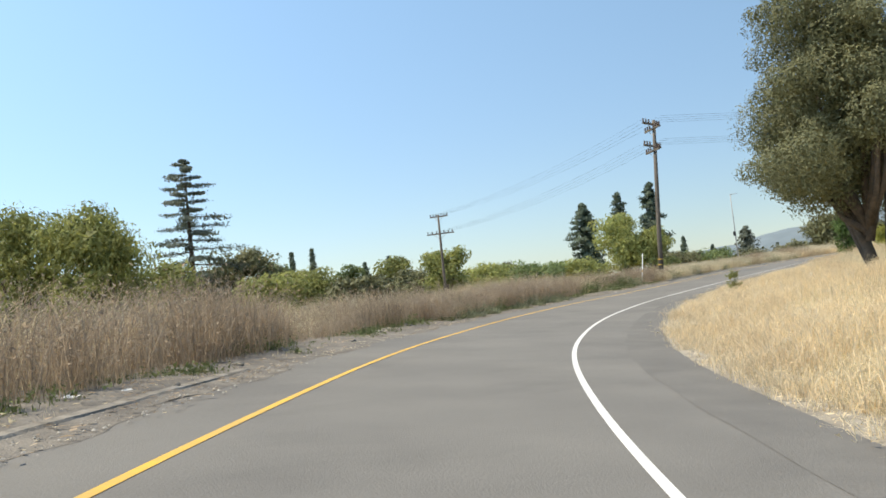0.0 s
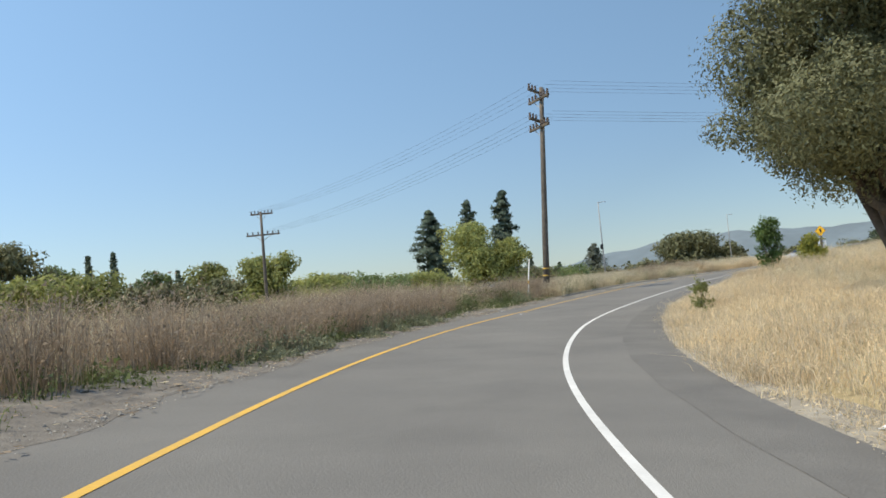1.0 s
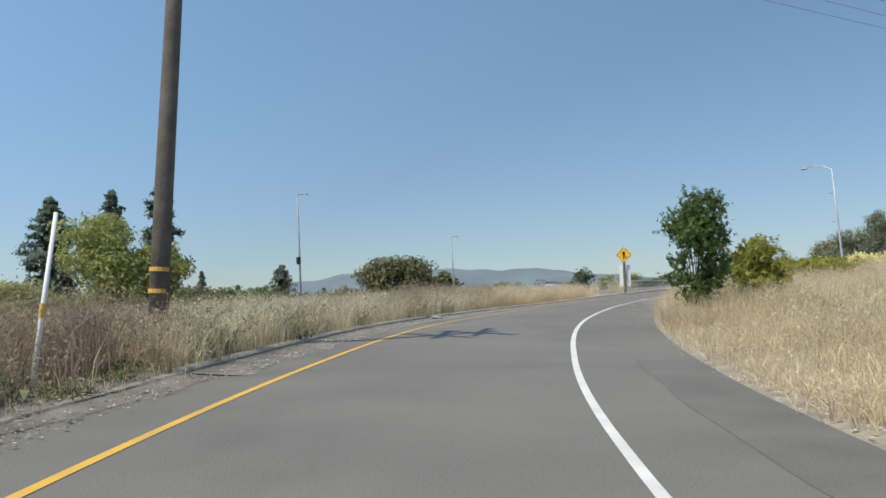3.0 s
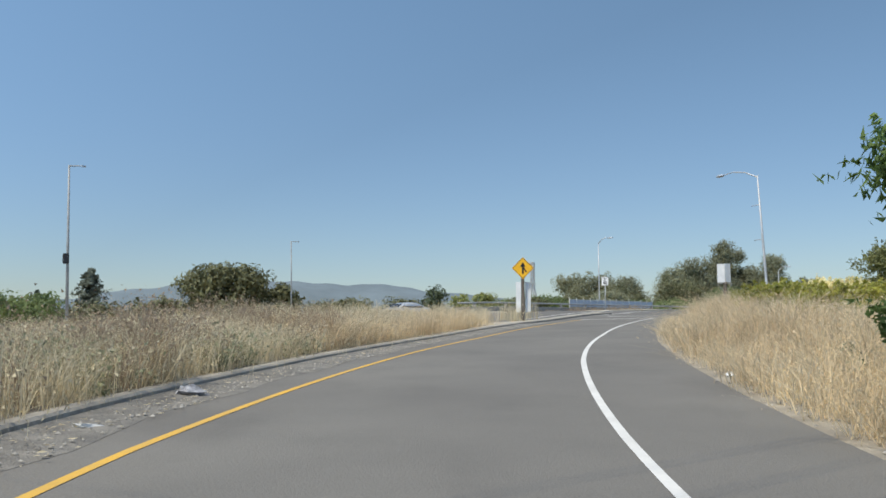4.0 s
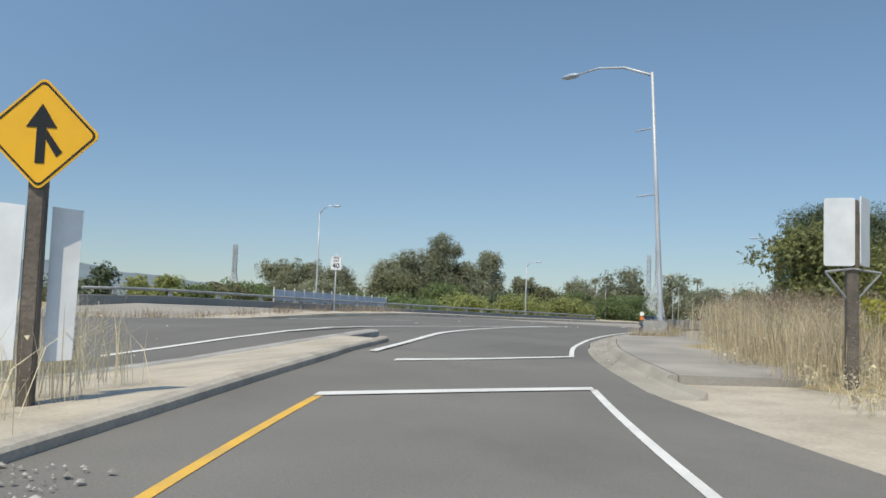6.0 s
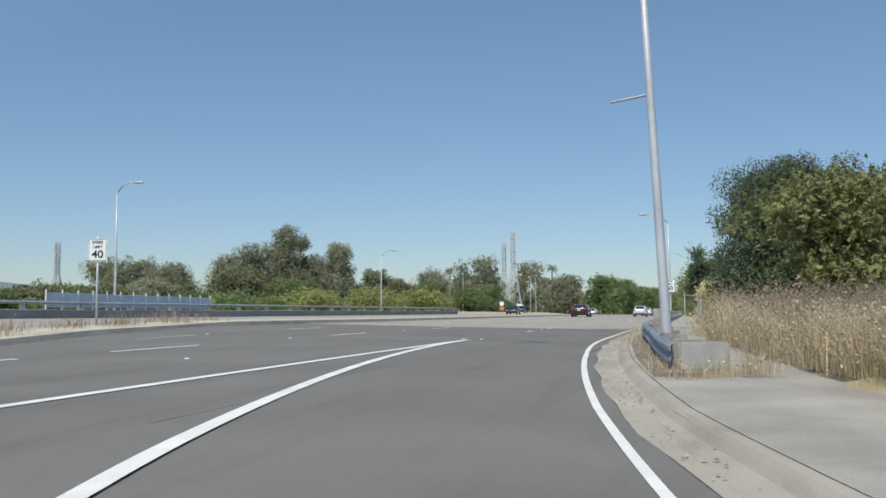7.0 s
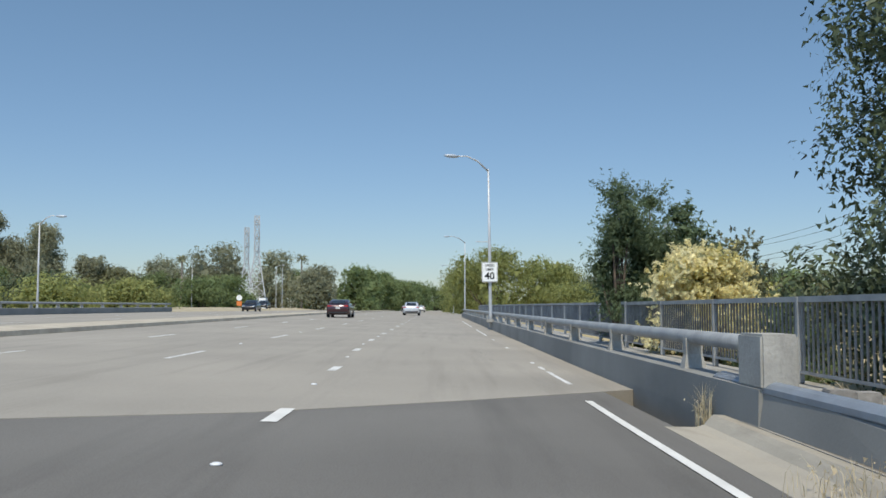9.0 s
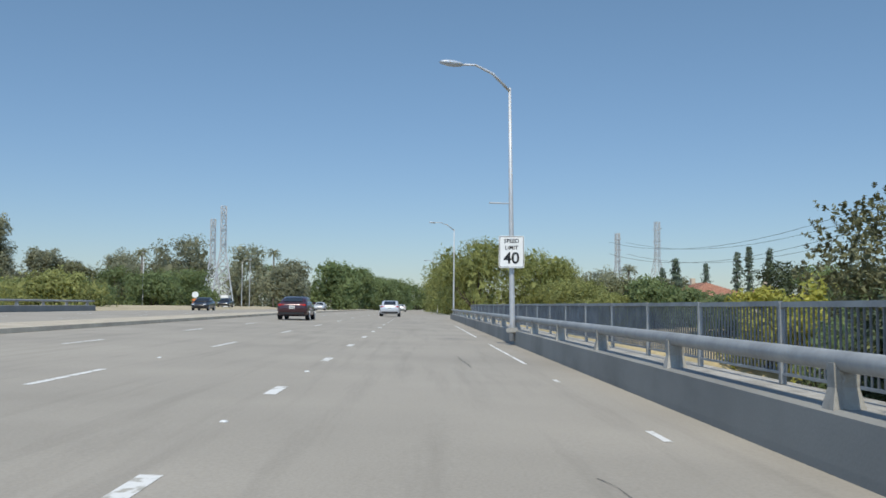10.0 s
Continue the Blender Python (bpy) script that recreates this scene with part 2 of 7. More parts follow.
def part(name, bm, mat, parent=None, label="", smooth=False):
    me = bpy.data.meshes.new(name)
    bm.to_mesh(me)
    bm.free()
    for mm in (mat if isinstance(mat, (list, tuple)) else [mat]):
        me.materials.append(mm)
    if smooth:
        me.polygons.foreach_set("use_smooth", [True] * len(me.polygons))
    ob = new(name, me)
    ob.parent = parent
    if label:
        tagged(ob, label)
    return ob


def structure(ob, label, category):
    return tagged(ob, label, category, kind="structure")


def sheet(name, rows, mat, skirt=0.0, smooth=False):
    """A surface from rows of points; the skirt closes its sides downwards."""
    n, m = len(rows), len(rows[0])
    verts = [p for r in rows for p in r]
    faces = [(i * m + j, i * m + j + 1, (i + 1) * m + j + 1, (i + 1) * m + j) for i in range(n - 1) for j in range(m - 1)]
    if skirt:
        rim = [j for j in range(m)] + [i * m + m - 1 for i in range(1, n)] + [(n - 1) * m + j for j in range(m - 2, -1, -1)] + [i * m for i in range(n - 2, 0, -1)]
        base = len(verts)
        verts += [(verts[k][0], verts[k][1], verts[k][2] - skirt) for k in rim]
        c = len(rim)
        faces += [(rim[k], base + k, base + (k + 1) % c, rim[(k + 1) % c]) for k in range(c)]
    me_faces = faces
    ob = link(name, verts, me_faces, mat, smooth=smooth)
    bm = bmesh.new()
    bm.from_mesh(ob.data)
    bmesh.ops.recalc_face_normals(bm, faces=bm.faces)
    bm.to_mesh(ob.data)
    bm.free()
    return ob


def ramp_rows(s0, s1, lats, dz=0.0, ds=1.0, surface=road_z):
    """Rows across the ramp; lats are numbers or functions of s, dz the same for each."""
    out = []
    for s in np.linspace(s0, s1, max(2, int(round((s1 - s0) / ds)) + 1)):
        ls = [f(s) if callable(f) else f for f in lats]
        x, y = from_sl(np.full(len(ls), s), np.array(ls))
        z = surface(x, y)
        ds_ = dz if isinstance(dz, (list, tuple)) else [dz] * len(ls)
        out.append([(x[k], y[k], z[k] + ds_[k]) for k in range(len(ls))])
    return out


def art_rows(a0, a1, bs, dz=0.0, da=4.0):
    out = []
    for a in np.linspace(a0, a1, max(2, int(round((a1 - a0) / da)) + 1)):
        ls = [f(a) if callable(f) else f for f in bs]
        out_row = []
        for k, b in enumerate(ls):
            x, y = from_ab(a, b)
            z = road_z(x, y)[0] if a < 0 else float(arterial_z(a, b))
            out_row.append((x, y, z + (dz[k] if isinstance(dz, (list, tuple)) else dz)))
        out.append(out_row)
    return out


def z_here(x, y):
    return float(ground_z(x, y)[0])


# ================= ground and roads =================
def spaced(lo, hi, fine, far):
    mid = list(np.arange(lo, hi + 0.01, fine))
    grow, out = fine, []
    v = hi
    while v < far:
        grow *= 1.28
        v += grow
        out.append(v)
    pre, grow, v = [], fine, lo
    while v > -far:
        grow *= 1.28
        v -= grow
        pre.append(v)
    return np.array(pre[::-1] + mid + out)


gx, gy = spaced(-45, 190, 1.6, 4200), spaced(-30, 180, 1.6, 4200)
GX, GY = np.meshgrid(gx, gy)
gz = ground_z(GX.ravel(), GY.ravel()) + lowered(GX.ravel(), GY.ravel())
bump = np.array([noise.noise((x * 0.22, y * 0.22, 0.0)) * 0.12 for x, y in zip(GX.ravel(), GY.ravel())])
gz = gz + bump * (np.abs(GX.ravel()) < 400)
nx = len(gx)
ground = link("ground", np.stack([GX.ravel(), GY.ravel(), gz], 1),
              [(j * nx + i, j * nx + i + 1, (j + 1) * nx + i + 1, (j + 1) * nx + i) for j in range(len(gy) - 1) for i in range(nx - 1)], FIELD, smooth=True)
structure(ground, "dry summer grassland with bare tan earth", "ground")


def left_edge(s):
    """Where the ramp's asphalt ends on its outer side: at the kerb, the island's nose, then the arterial road."""
    if s < 112.5:
        return float(np.interp(s, [-20, 74, 80, 90, 100, 104.5, 108, 112.5], [-3.6, -3.6, -3.4, -2.95, -2.65, -2.3, -2.0, -2.1]))
    x, y = from_sl(s, 0.0)
    a, b = to_ab(x[0], y[0])
    full = (b + 0.6) / 0.985
    return -2.1 + (full + 2.1) * float(step(s, 112.5, 114.0))


def rail_edge(s):
    return float(np.interp(s, [114, 121, 127, 137, 150], [1.55, 1.55, 1.95, 2.2, 2.35]))


def right_edge(s):
    return float(np.interp(s, [-20, 95, 101, 106, 113, 118, 124, 127, 132, 140, 148, 150], [3.0, 2.85, 2.75, 1.95, 1.5, 1.35, 1.53, 1.66, 1.84, 2.02, 2.28, 2.33]))


ramp_fan = ramp_rows(-20, 125.5, ds=0.5, lats=[left_edge, lambda s: left_edge(s) * 0.5, 0.0, lambda s: right_edge(s) * 0.5, right_edge])
last = []
for b in (-0.6, -1.05, -1.5, -1.95, -2.45):
    x, y = from_ab(-28.2, b)
    last.append((x, y, float(road_z(x, y)[0])))
cut = 262
ramp_new = sheet("road_ramp", ramp_fan[cut - 1:] + [last], DARK_ASPHALT, skirt=0.3)
structure(ramp_new, "darker asphalt where the ramp joins the wide road", "road")
ramp = sheet("road_ramp", ramp_fan[:cut], ASPHALT, skirt=0.3)
structure(ramp, "grey worn asphalt of a curving single-lane ramp", "road")
joint = lambda b: float(np.interp(b, [-3, -2.07, 1, 4.5, 7.3, 11.3], [-4.2, -5.0, -7.7, -9.4, -9.7, -9.8]))
art = sheet("road_arterial", art_rows(-250, -28.2, [-0.6, 1.5, 4.75, 8.0, 11.2]), DARK_ASPHALT, skirt=0.3)
structure(art, "dark asphalt of a wide multi-lane road", "road")


def to_joint(u):
    row = []
    for b in (-2.45, -0.6, 1.5, 4.75, 8.0, 11.2):
        a = -28.2 + u * (joint(b) + 28.2)
        x, y = from_ab(a, b)
        row.append((x, y, float(road_z(x, y)[0])))
    return row


art2 = sheet("road_arterial", [to_joint(u) for u in np.linspace(0, 1, 9)], DARK_ASPHALT, skirt=0.3)
structure(art2, "dark asphalt road ending at a concrete bridge deck", "road")


def deck_row(a):
    row = []
    for b in (-2.95, -0.6, 1.5, 4.75, 8.0, 11.2):
        aa = max(a, joint(b) + 0.02) if a < 0 else a
        x, y = from_ab(aa, b)
        row.append((x, y, float(road_z(x, y)[0]) + 0.004 if aa < 0 else float(arterial_z(aa, b)) + 0.004))
    return row


deck = sheet("bridge_deck", [deck_row(a) for a in (-12, 0.5, 20, 40, 60, 86)], DECK, skirt=0.5)
structure(deck, "pale worn concrete bridge deck", "road")
beyond = sheet("road_beyond", art_rows(86, 500, [-4.6, 0, 4.75, 11.2], da=40), DECK, skirt=0.3)
structure(beyond, "pale grey asphalt road continuing past the bridge", "road")
median = sheet("median", art_rows(-250, 330, [11.2, 11.22, 11.4, 12.8, 14.2, 14.38, 14.4], [0.0, 0.15, 0.16, 0.2, 0.16, 0.15, 0.0], da=8), SAND, skirt=0.2)
structure(median, "raised tan median with concrete kerbs", "median")


def far_verge_z(a, b):
    """Dry ground that swells beyond the opposite carriageway, past the bridge."""
    lift = np.interp(b, [26.4, 29, 34, 42, 54], [0.0, 0.22, 0.5, 0.2, -1.6])
    return float(arterial_z(a, b)) + float(lift) * float(step(a, 84, 104))


far_rows = []
for a in range(84, 216, 6):
    row = []
    for b in (26.4, 27.6, 29, 31.5, 34, 38, 42, 48, 54):
        x, y = from_ab(a, b)
        row.append((x, y, far_verge_z(a, b) + 0.09 * noise.noise((a * 0.13, b * 0.21, 4.0)) * step(b, 26.4, 29)))
    far_rows.append(row)
structure(sheet("verge_far", far_rows, DRY_TAN, skirt=0.3), "tan dry grass verge beyond the opposite carriageway", "verge")
oppose = sheet("road_opposite", art_rows(-250, 500, [14.4, 18, 22, 26.4], da=10), DECK, skirt=0.3)
structure(oppose, "pale grey carriageway of the opposite direction", "road")


def stripe(name, rows, mat, label):
    return structure(sheet(name, rows, mat), label, "road marking")


def yel(s):
    return float(np.interp(s, [-20, 14, 24, 38, 50, 66, 71, 78, 84, 90, 95, 99, 105, 110], [-2.15, -2.17, -2.12, -2.25, -2.27, -2.38, -2.4, -2.22, -2.02, -1.76, -1.65, -1.55, -1.4, -1.3]))


def whi(s):
    return float(np.interp(s, [-20, 16, 24, 32, 40, 48, 55, 63, 72, 80, 90, 96, 106, 112, 115, 119, 127, 137, 150], [1.05, 1.08, 1.06, 1.0, 0.96, 1.02, 1.14, 1.23, 1.22, 1.28, 1.48, 1.44, 1.35, 1.22, 1.14, 1.19, 1.45, 1.7, 1.96]))


structure(sheet("road_edge", ramp_rows(-19, 62, [lambda s: 2.05 + 0.03 * math.sin(0.31 * s) + 0.015 * math.sin(1.7 * s + 1), lambda s: 2.45, lambda s: right_edge(s) - 0.02], 0.004, 0.5), EDGE_ASPHALT), "darker asphalt along the ramp's inner edge", "road")
HALF = 0.043
stripe("lane_line", ramp_rows(-18, 104.8, [lambda s: yel(s) - HALF, lambda s: yel(s) + HALF], 0.005, 0.25), YELLOW_PAINT, "solid yellow painted edge line")
stripe("lane_line", ramp_rows(-18, 106.2, [lambda s: whi(s) - HALF, lambda s: whi(s) + HALF], 0.005, 0.25), WHITE_PAINT, "solid white painted edge line")
structure(sheet("road_shoulder", ramp_rows(118, 147.5, [0.4, lambda s: right_edge(s) * 0.6, lambda s: right_edge(s) + 0.12], -0.012, 0.5), DARK_ASPHALT, skirt=0.2), "dark asphalt shoulder beside the gutter", "road")
stripe("lane_line", ramp_rows(111.7, 152, [lambda s: whi(s) - HALF, lambda s: whi(s) + HALF], 0.008, 0.25), WHITE_PAINT, "solid white painted edge line beside the gutter")


def bar_row(s0, lat0, s1, lat1, wide):
    rows = []
    for off in (0, wide):
        row = []
        for u in np.linspace(0, 1, 5):
            x, y = from_sl(s0 + (s1 - s0) * u + off, lat0 + (lat1 - lat0) * u)
            row.append((x[0], y[0], float(road_z(x, y)[0]) + 0.012))
        rows.append(row)
    return rows


stripe("stop_bar", bar_row(104.6, -1.45, 106.1, 1.35, 0.3), WHITE_PAINT, "white transverse line across the ramp")
stripe("stop_bar", bar_row(108.6, -1.25, 111.6, 1.26, 0.3), WHITE_PAINT, "second white transverse line across the ramp")
def wide_line(points, w, mat, label, dz=0.008):
    rows = []
    for k, (a, b) in enumerate(points):
        x0, y0 = from_ab(a, b - w / 2)
        x1, y1 = from_ab(a, b + w / 2)
        rows.append([(x0, y0, float(road_z(x0, y0)[0]) + dz), (x1, y1, float(road_z(x1, y1)[0]) + dz)])
    return stripe("lane_line", rows, mat, label)


def between(p, q, n=12):
    return [(p[0] + (q[0] - p[0]) * k / n, p[1] + (q[1] - p[1]) * k / n) for k in range(n + 1)]


wide_line(between((-150, 1.15), (-24, 0.98), 70), 0.14, WHITE_PAINT, "long solid white channelising line")
wide_line([(a, 0.95 - 3.75 * ((-23.9 - a) / 23.3) ** 1.8) for a in np.linspace(-47.2, -23.9, 50)], 0.14, WHITE_PAINT, "solid white line sweeping in from the ramp", 0.009)


def dash(a, b, long, w, label):
    old = -3.5 < a < 90
    return wide_line(between((a, b), (a + long, b), 3), w, WORN_PAINT if old else WHITE_PAINT, label, 0.007)


def merge_b(a):
    """The merge lane's line runs slightly askew to the deck."""
    return 1.5 + 0.03 * min(max(a, -14.0), 8.0)


for a in [-14.6, -8.65, -1.85, 4.85, 11.2] + [17.8 + 6.4 * k for k in range(18)]:
    dash(a, merge_b(a), 1.1, 0.15, "short white merge-lane dash")
for a in [-150 + 14 * k for k in range(9)] + [-33.0, -23.5, -13.6, 0.4, 11.6, 22.0, 33.0] + [44 + 12 * k for k in range(14)]:
    dash(a, 4.75, 2.8, 0.11, "white lane dash")
for a in [-148 + 14 * k for k in range(9)] + [-27.3, -18.8, -10.0, -0.9, 10.0, 21.5, 32.5] + [44 + 12 * k for k in range(14)]:
    dash(a, 8.0, 2.7, 0.11, "white lane dash")
for k in range(-6, 20):
    dash(-30.0 + 13 * k, 18.2, 3.0, 0.11, "white lane dash")
    dash(-30.0 + 13 * k, 22.0, 3.0, 0.11, "white lane dash")
for a0, a1 in ((-3.6, -0.9), (-0.35, 0.45), (1.4, 1.9), (8.0, 8.7), (14.2, 14.7), (18.6, 27.9), (34, 53)):
    wide_line(between((a0, -2.16), (a1, -2.16), 4), 0.075, WORN_PAINT, "worn remains of a white edge line on the deck", 0.007)
TAR = material("crack_sealant", (0.075, 0.073, 0.07), (0.05, 0.049, 0.047), rough=0.8, size=0.3, fine=20, spread=0.2)


def crack(points, w, seed):
    """A ragged dark crack along points of the arterial road."""
    rng = random.Random(seed)
    pts = []
    for (a, b), (c, d) in zip(points[:-1], points[1:]):
        n = max(2, int(math.hypot(c - a, d - b) / 0.25))
        pts += [(a + (c - a) * k / n + rng.gauss(0, 0.02), b + (d - b) * k / n + rng.gauss(0, 0.025)) for k in range(n)]
    rows = []
    for k, (a, b) in enumerate(pts):
        q = pts[min(k + 1, len(pts) - 1)] if k + 1 < len(pts) else pts[k - 1]
        da, db = (q[0] - a, q[1] - b)
        norm = math.hypot(da, db) or 1
        hw = w * (0.3 + rng.random()) * 0.5
        row = []
        for sgn in (-1, 1):
            x, y = from_ab(a - db / norm * hw * sgn, b + da / norm * hw * sgn)
            row.append((x, y, float(road_z(x, y)[0] if a < 0 else arterial_z(a, b)) + 0.0095))
        rows.append(row)
    return structure(sheet("crack", rows, TAR), "thin dark crack in the road surface", "crack")


for k, (pts, w) in enumerate([([(6.2, -1.21), (3.8, -1.38)], 0.009), ([(2.6, -1.35), (1.5, -1.46)], 0.009), ([(0.2, 2.2), (0.6, 4.4)], 0.012), ([(4.4, 2.0), (4.8, 4.2)], 0.01), ([(17, -1.0), (21, -0.9)], 0.012)]):
    crack(pts, w, 400 + k)
# ================= shape helpers =================
def add_box(bm, size, at=(0, 0, 0), turn=0.0, m=None, bevel=0.0):
    made = bmesh.ops.create_cube(bm, size=1.0)
    mat = (m or Matrix.Identity(4)) @ Matrix.Translation(at) @ Matrix.Rotation(turn, 4, "Z") @ Matrix.Diagonal((*size, 1))
    bmesh.ops.transform(bm, matrix=mat, verts=made["verts"])
    if bevel:
        edges = list({e for v in made["verts"] for e in v.link_edges})
        bmesh.ops.bevel(bm, geom=edges, offset=bevel, segments=2, affect="EDGES")


def add_tube(bm, points, radii, sides=8, cap=True):
    """A round bar along points with a radius for each."""
    rings = []
    pts = [Vector(p) for p in points]
    for k, p in enumerate(pts):
        d = (pts[min(k + 1, len(pts) - 1)] - pts[max(k - 1, 0)]).normalized()
        x = d.cross(Vector((0.13, 0.31, 0.94)))
        if x.length < 1e-3:
            x = d.cross(Vector((1, 0, 0)))
        x.normalize()
        y = d.cross(x)
        r = radii[k] if isinstance(radii, (list, tuple)) else radii
        rings.append([bm.verts.new(p + (x * math.cos(2 * math.pi * j / sides) + y * math.sin(2 * math.pi * j / sides)) * r) for j in range(sides)])
    for a, b in zip(rings[:-1], rings[1:]):
        for j in range(sides):
            bm.faces.new((a[j], a[(j + 1) % sides], b[(j + 1) % sides], b[j]))
    if cap:
        bm.faces.new(rings[0][::-1])
        bm.faces.new(rings[-1])


def thing(name, x, y, z, turn, label, category, group="", kind=""):
    ob = new(name)
    ob.matrix_basis = pose(x, y, z, 0, 0, turn)
    return tagged(ob, label, category, group, kind)


# ================= plants =================
BARK = material("bark", (0.13, 0.10, 0.075), (0.075, 0.06, 0.048), rough=1.0, size=0.3, fine=14, bump=1.0, spread=0.3)
PALE_BARK = material("pale_bark", (0.30, 0.26, 0.21), (0.18, 0.15, 0.12), rough=1.0, size=0.5, fine=10, bump=0.8, spread=0.25)


def leafage(name, a, b, rough=0.6, pass_on=0.5):
    return material(name, a, b, rough=rough, size=1.4, fine=5, spread=0.2, island=0.2, randomly=0.12, gloss=0.25, through_light=pass_on)


OAK = leafage("oak_leaves", (0.19, 0.19, 0.095), (0.115, 0.12, 0.062), pass_on=0.2)
WILLOW = leafage("willow_leaves", (0.33, 0.345, 0.12), (0.22, 0.24, 0.09))
LIME = leafage("lime_green_leaves", (0.37, 0.385, 0.14), (0.26, 0.285, 0.105))
PINE = leafage("pine_needles", (0.12, 0.155, 0.105), (0.08, 0.11, 0.078), pass_on=0.15)
SPRUCE = leafage("grey_needles", (0.16, 0.18, 0.135), (0.105, 0.122, 0.095), pass_on=0.2)
GUM = leafage("gum_leaves", (0.34, 0.345, 0.225), (0.24, 0.25, 0.165))
DARK = leafage("dark_leaves", (0.105, 0.13, 0.068), (0.06, 0.08, 0.042), rough=0.5, pass_on=0.15)
YOUNG = leafage("young_tree_leaves", (0.20, 0.29, 0.09), (0.12, 0.185, 0.06), pass_on=0.4)
UPRIGHT = leafage("fresh_green_leaves", (0.18, 0.235, 0.125), (0.115, 0.155, 0.085))
OLIVE = leafage("olive_leaves", (0.30, 0.31, 0.12), (0.19, 0.20, 0.08), pass_on=0.35)
MIXED = leafage("green_leaves", (0.23, 0.285, 0.12), (0.16, 0.205, 0.09))
CREAM = leafage("cream_flowers", (0.93, 0.86, 0.58), (0.68, 0.62, 0.30))
FENNEL = leafage("yellow_green_shrub", (0.50, 0.47, 0.10), (0.34, 0.35, 0.09))


def leaf_mesh(name, centres, outward, sizes, mat, seed, parent, narrow=0.5, droop=0.0, cores=(), loose=0.38):
    """Many small leaf blades about the centres, facing outwards, the more freely the larger loose is."""
    rng = np.random.default_rng(seed)
    n = len(centres)
    facing = outward / (np.linalg.norm(outward, axis=1)[:, None] + 1e-9) + rng.normal(size=(n, 3)) * loose
    facing[:, 2] += 0.25
    d = np.cross(facing, rng.normal(size=(n, 3)))
    d /= np.linalg.norm(d, axis=1)[:, None] + 1e-9
    d += outward * 0.35
    d[:, 2] -= droop
    d /= np.linalg.norm(d, axis=1)[:, None] + 1e-9
    side = np.cross(d, facing)
    side /= np.linalg.norm(side, axis=1)[:, None] + 1e-9
    s = sizes[:, None]
    v = np.empty((n, 3, 3))
    v[:, 0] = centres - d * s * 0.55 + side * s * narrow * 0.35
    v[:, 1] = centres - d * s * 0.25 - side * s * narrow * 0.75
    v[:, 2] = centres + d * s * 0.65
    groups = [v]
    for c, r in cores:
        # larger leaf sprays that close the heart of a clump
        m = 330 if len(sizes) and sizes.mean() < 0.25 else 50
        u = rng.normal(size=(m, 3))
        u /= np.linalg.norm(u, axis=1)[:, None]
        mid = np.array(c) + u * np.array(r) * ((0.6 if m > 100 else 0.72) * rng.random((m, 1)) ** 0.4)
        ends = rng.normal(size=(m, 3, 3))
        ends /= np.linalg.norm(ends, axis=2)[:, :, None]
        groups.append(mid[:, None, :] + ends * (np.minimum(0.11, 0.2 * min(r[0], r[2]) + 0.02) * (0.6 + 0.8 * rng.random((m, 1, 1))) if m > 100 else (0.2 + 0.2 * rng.random((m, 1, 1))) * min(r[0], r[2])))
    v = np.concatenate(groups)
    verts = [v.reshape(-1, 3)]
    loops = [np.arange(3 * len(v), dtype=np.int32)]
    starts = [np.arange(0, 3 * len(v), 3, dtype=np.int32)]
    verts, loops, starts = np.concatenate(verts), np.concatenate(loops), np.concatenate(starts)
    me = bpy.data.meshes.new(name)
    me.vertices.add(len(verts))
    me.vertices.foreach_set("co", verts.ravel())
    me.loops.add(len(loops))
    me.loops.foreach_set("vertex_index", loops)
    me.polygons.add(len(starts))
    me.polygons.foreach_set("loop_start", starts)
    me.update(calc_edges=True)
    me.materials.append(mat)
    ob = new(name, me)
    ob.parent = parent
    return ob


def crown_points(rng, blobs, count, shell=0.55, shoot=0.0, per=14):
    """Points on and in a set of ragged blobs (centre, radii), weighted by their size; with shoot, in sprays along twigs."""
    if shoot:
        m = count // per
        root, u = crown_points(rng, blobs, m, shell)
        way = u * 0.75 + rng.normal(size=(m, 3)) * 0.45 + np.array((0, 0, 0.45))
        way /= np.linalg.norm(way, axis=1)[:, None]
        reach = shoot * (0.35 + 0.9 * rng.random(m) ** 1.6)
        k = np.repeat(np.arange(m), per)
        along = rng.random(len(k))
        pts = root[k] + way[k] * (reach[k] * along)[:, None] + rng.normal(size=(len(k), 3)) * 0.09 * shoot * (1.1 - along)[:, None]
        return pts, u[k] * 0.8 + way[k] * 0.3 + rng.normal(size=(len(k), 3)) * 0.15
    weights = np.array([r[0] * r[1] + r[2] * r[0] for _, r in blobs])
    pick = rng.choice(len(blobs), size=count, p=weights / weights.sum())
    c = np.array([b[0] for b in blobs])[pick]
    r = np.array([b[1] for b in blobs])[pick]
    u = rng.normal(size=(count, 3))
    u /= np.linalg.norm(u, axis=1)[:, None]
    depth = shell + (1 - shell) * rng.random(count) ** 0.5
    lumps = 1 + 0.22 * np.sin(u[:, 0] * 7 + pick) * np.cos(u[:, 1] * 6 + 2 * pick) + 0.06 * rng.normal(size=count)
    return c + u * r * (depth * lumps)[:, None], u


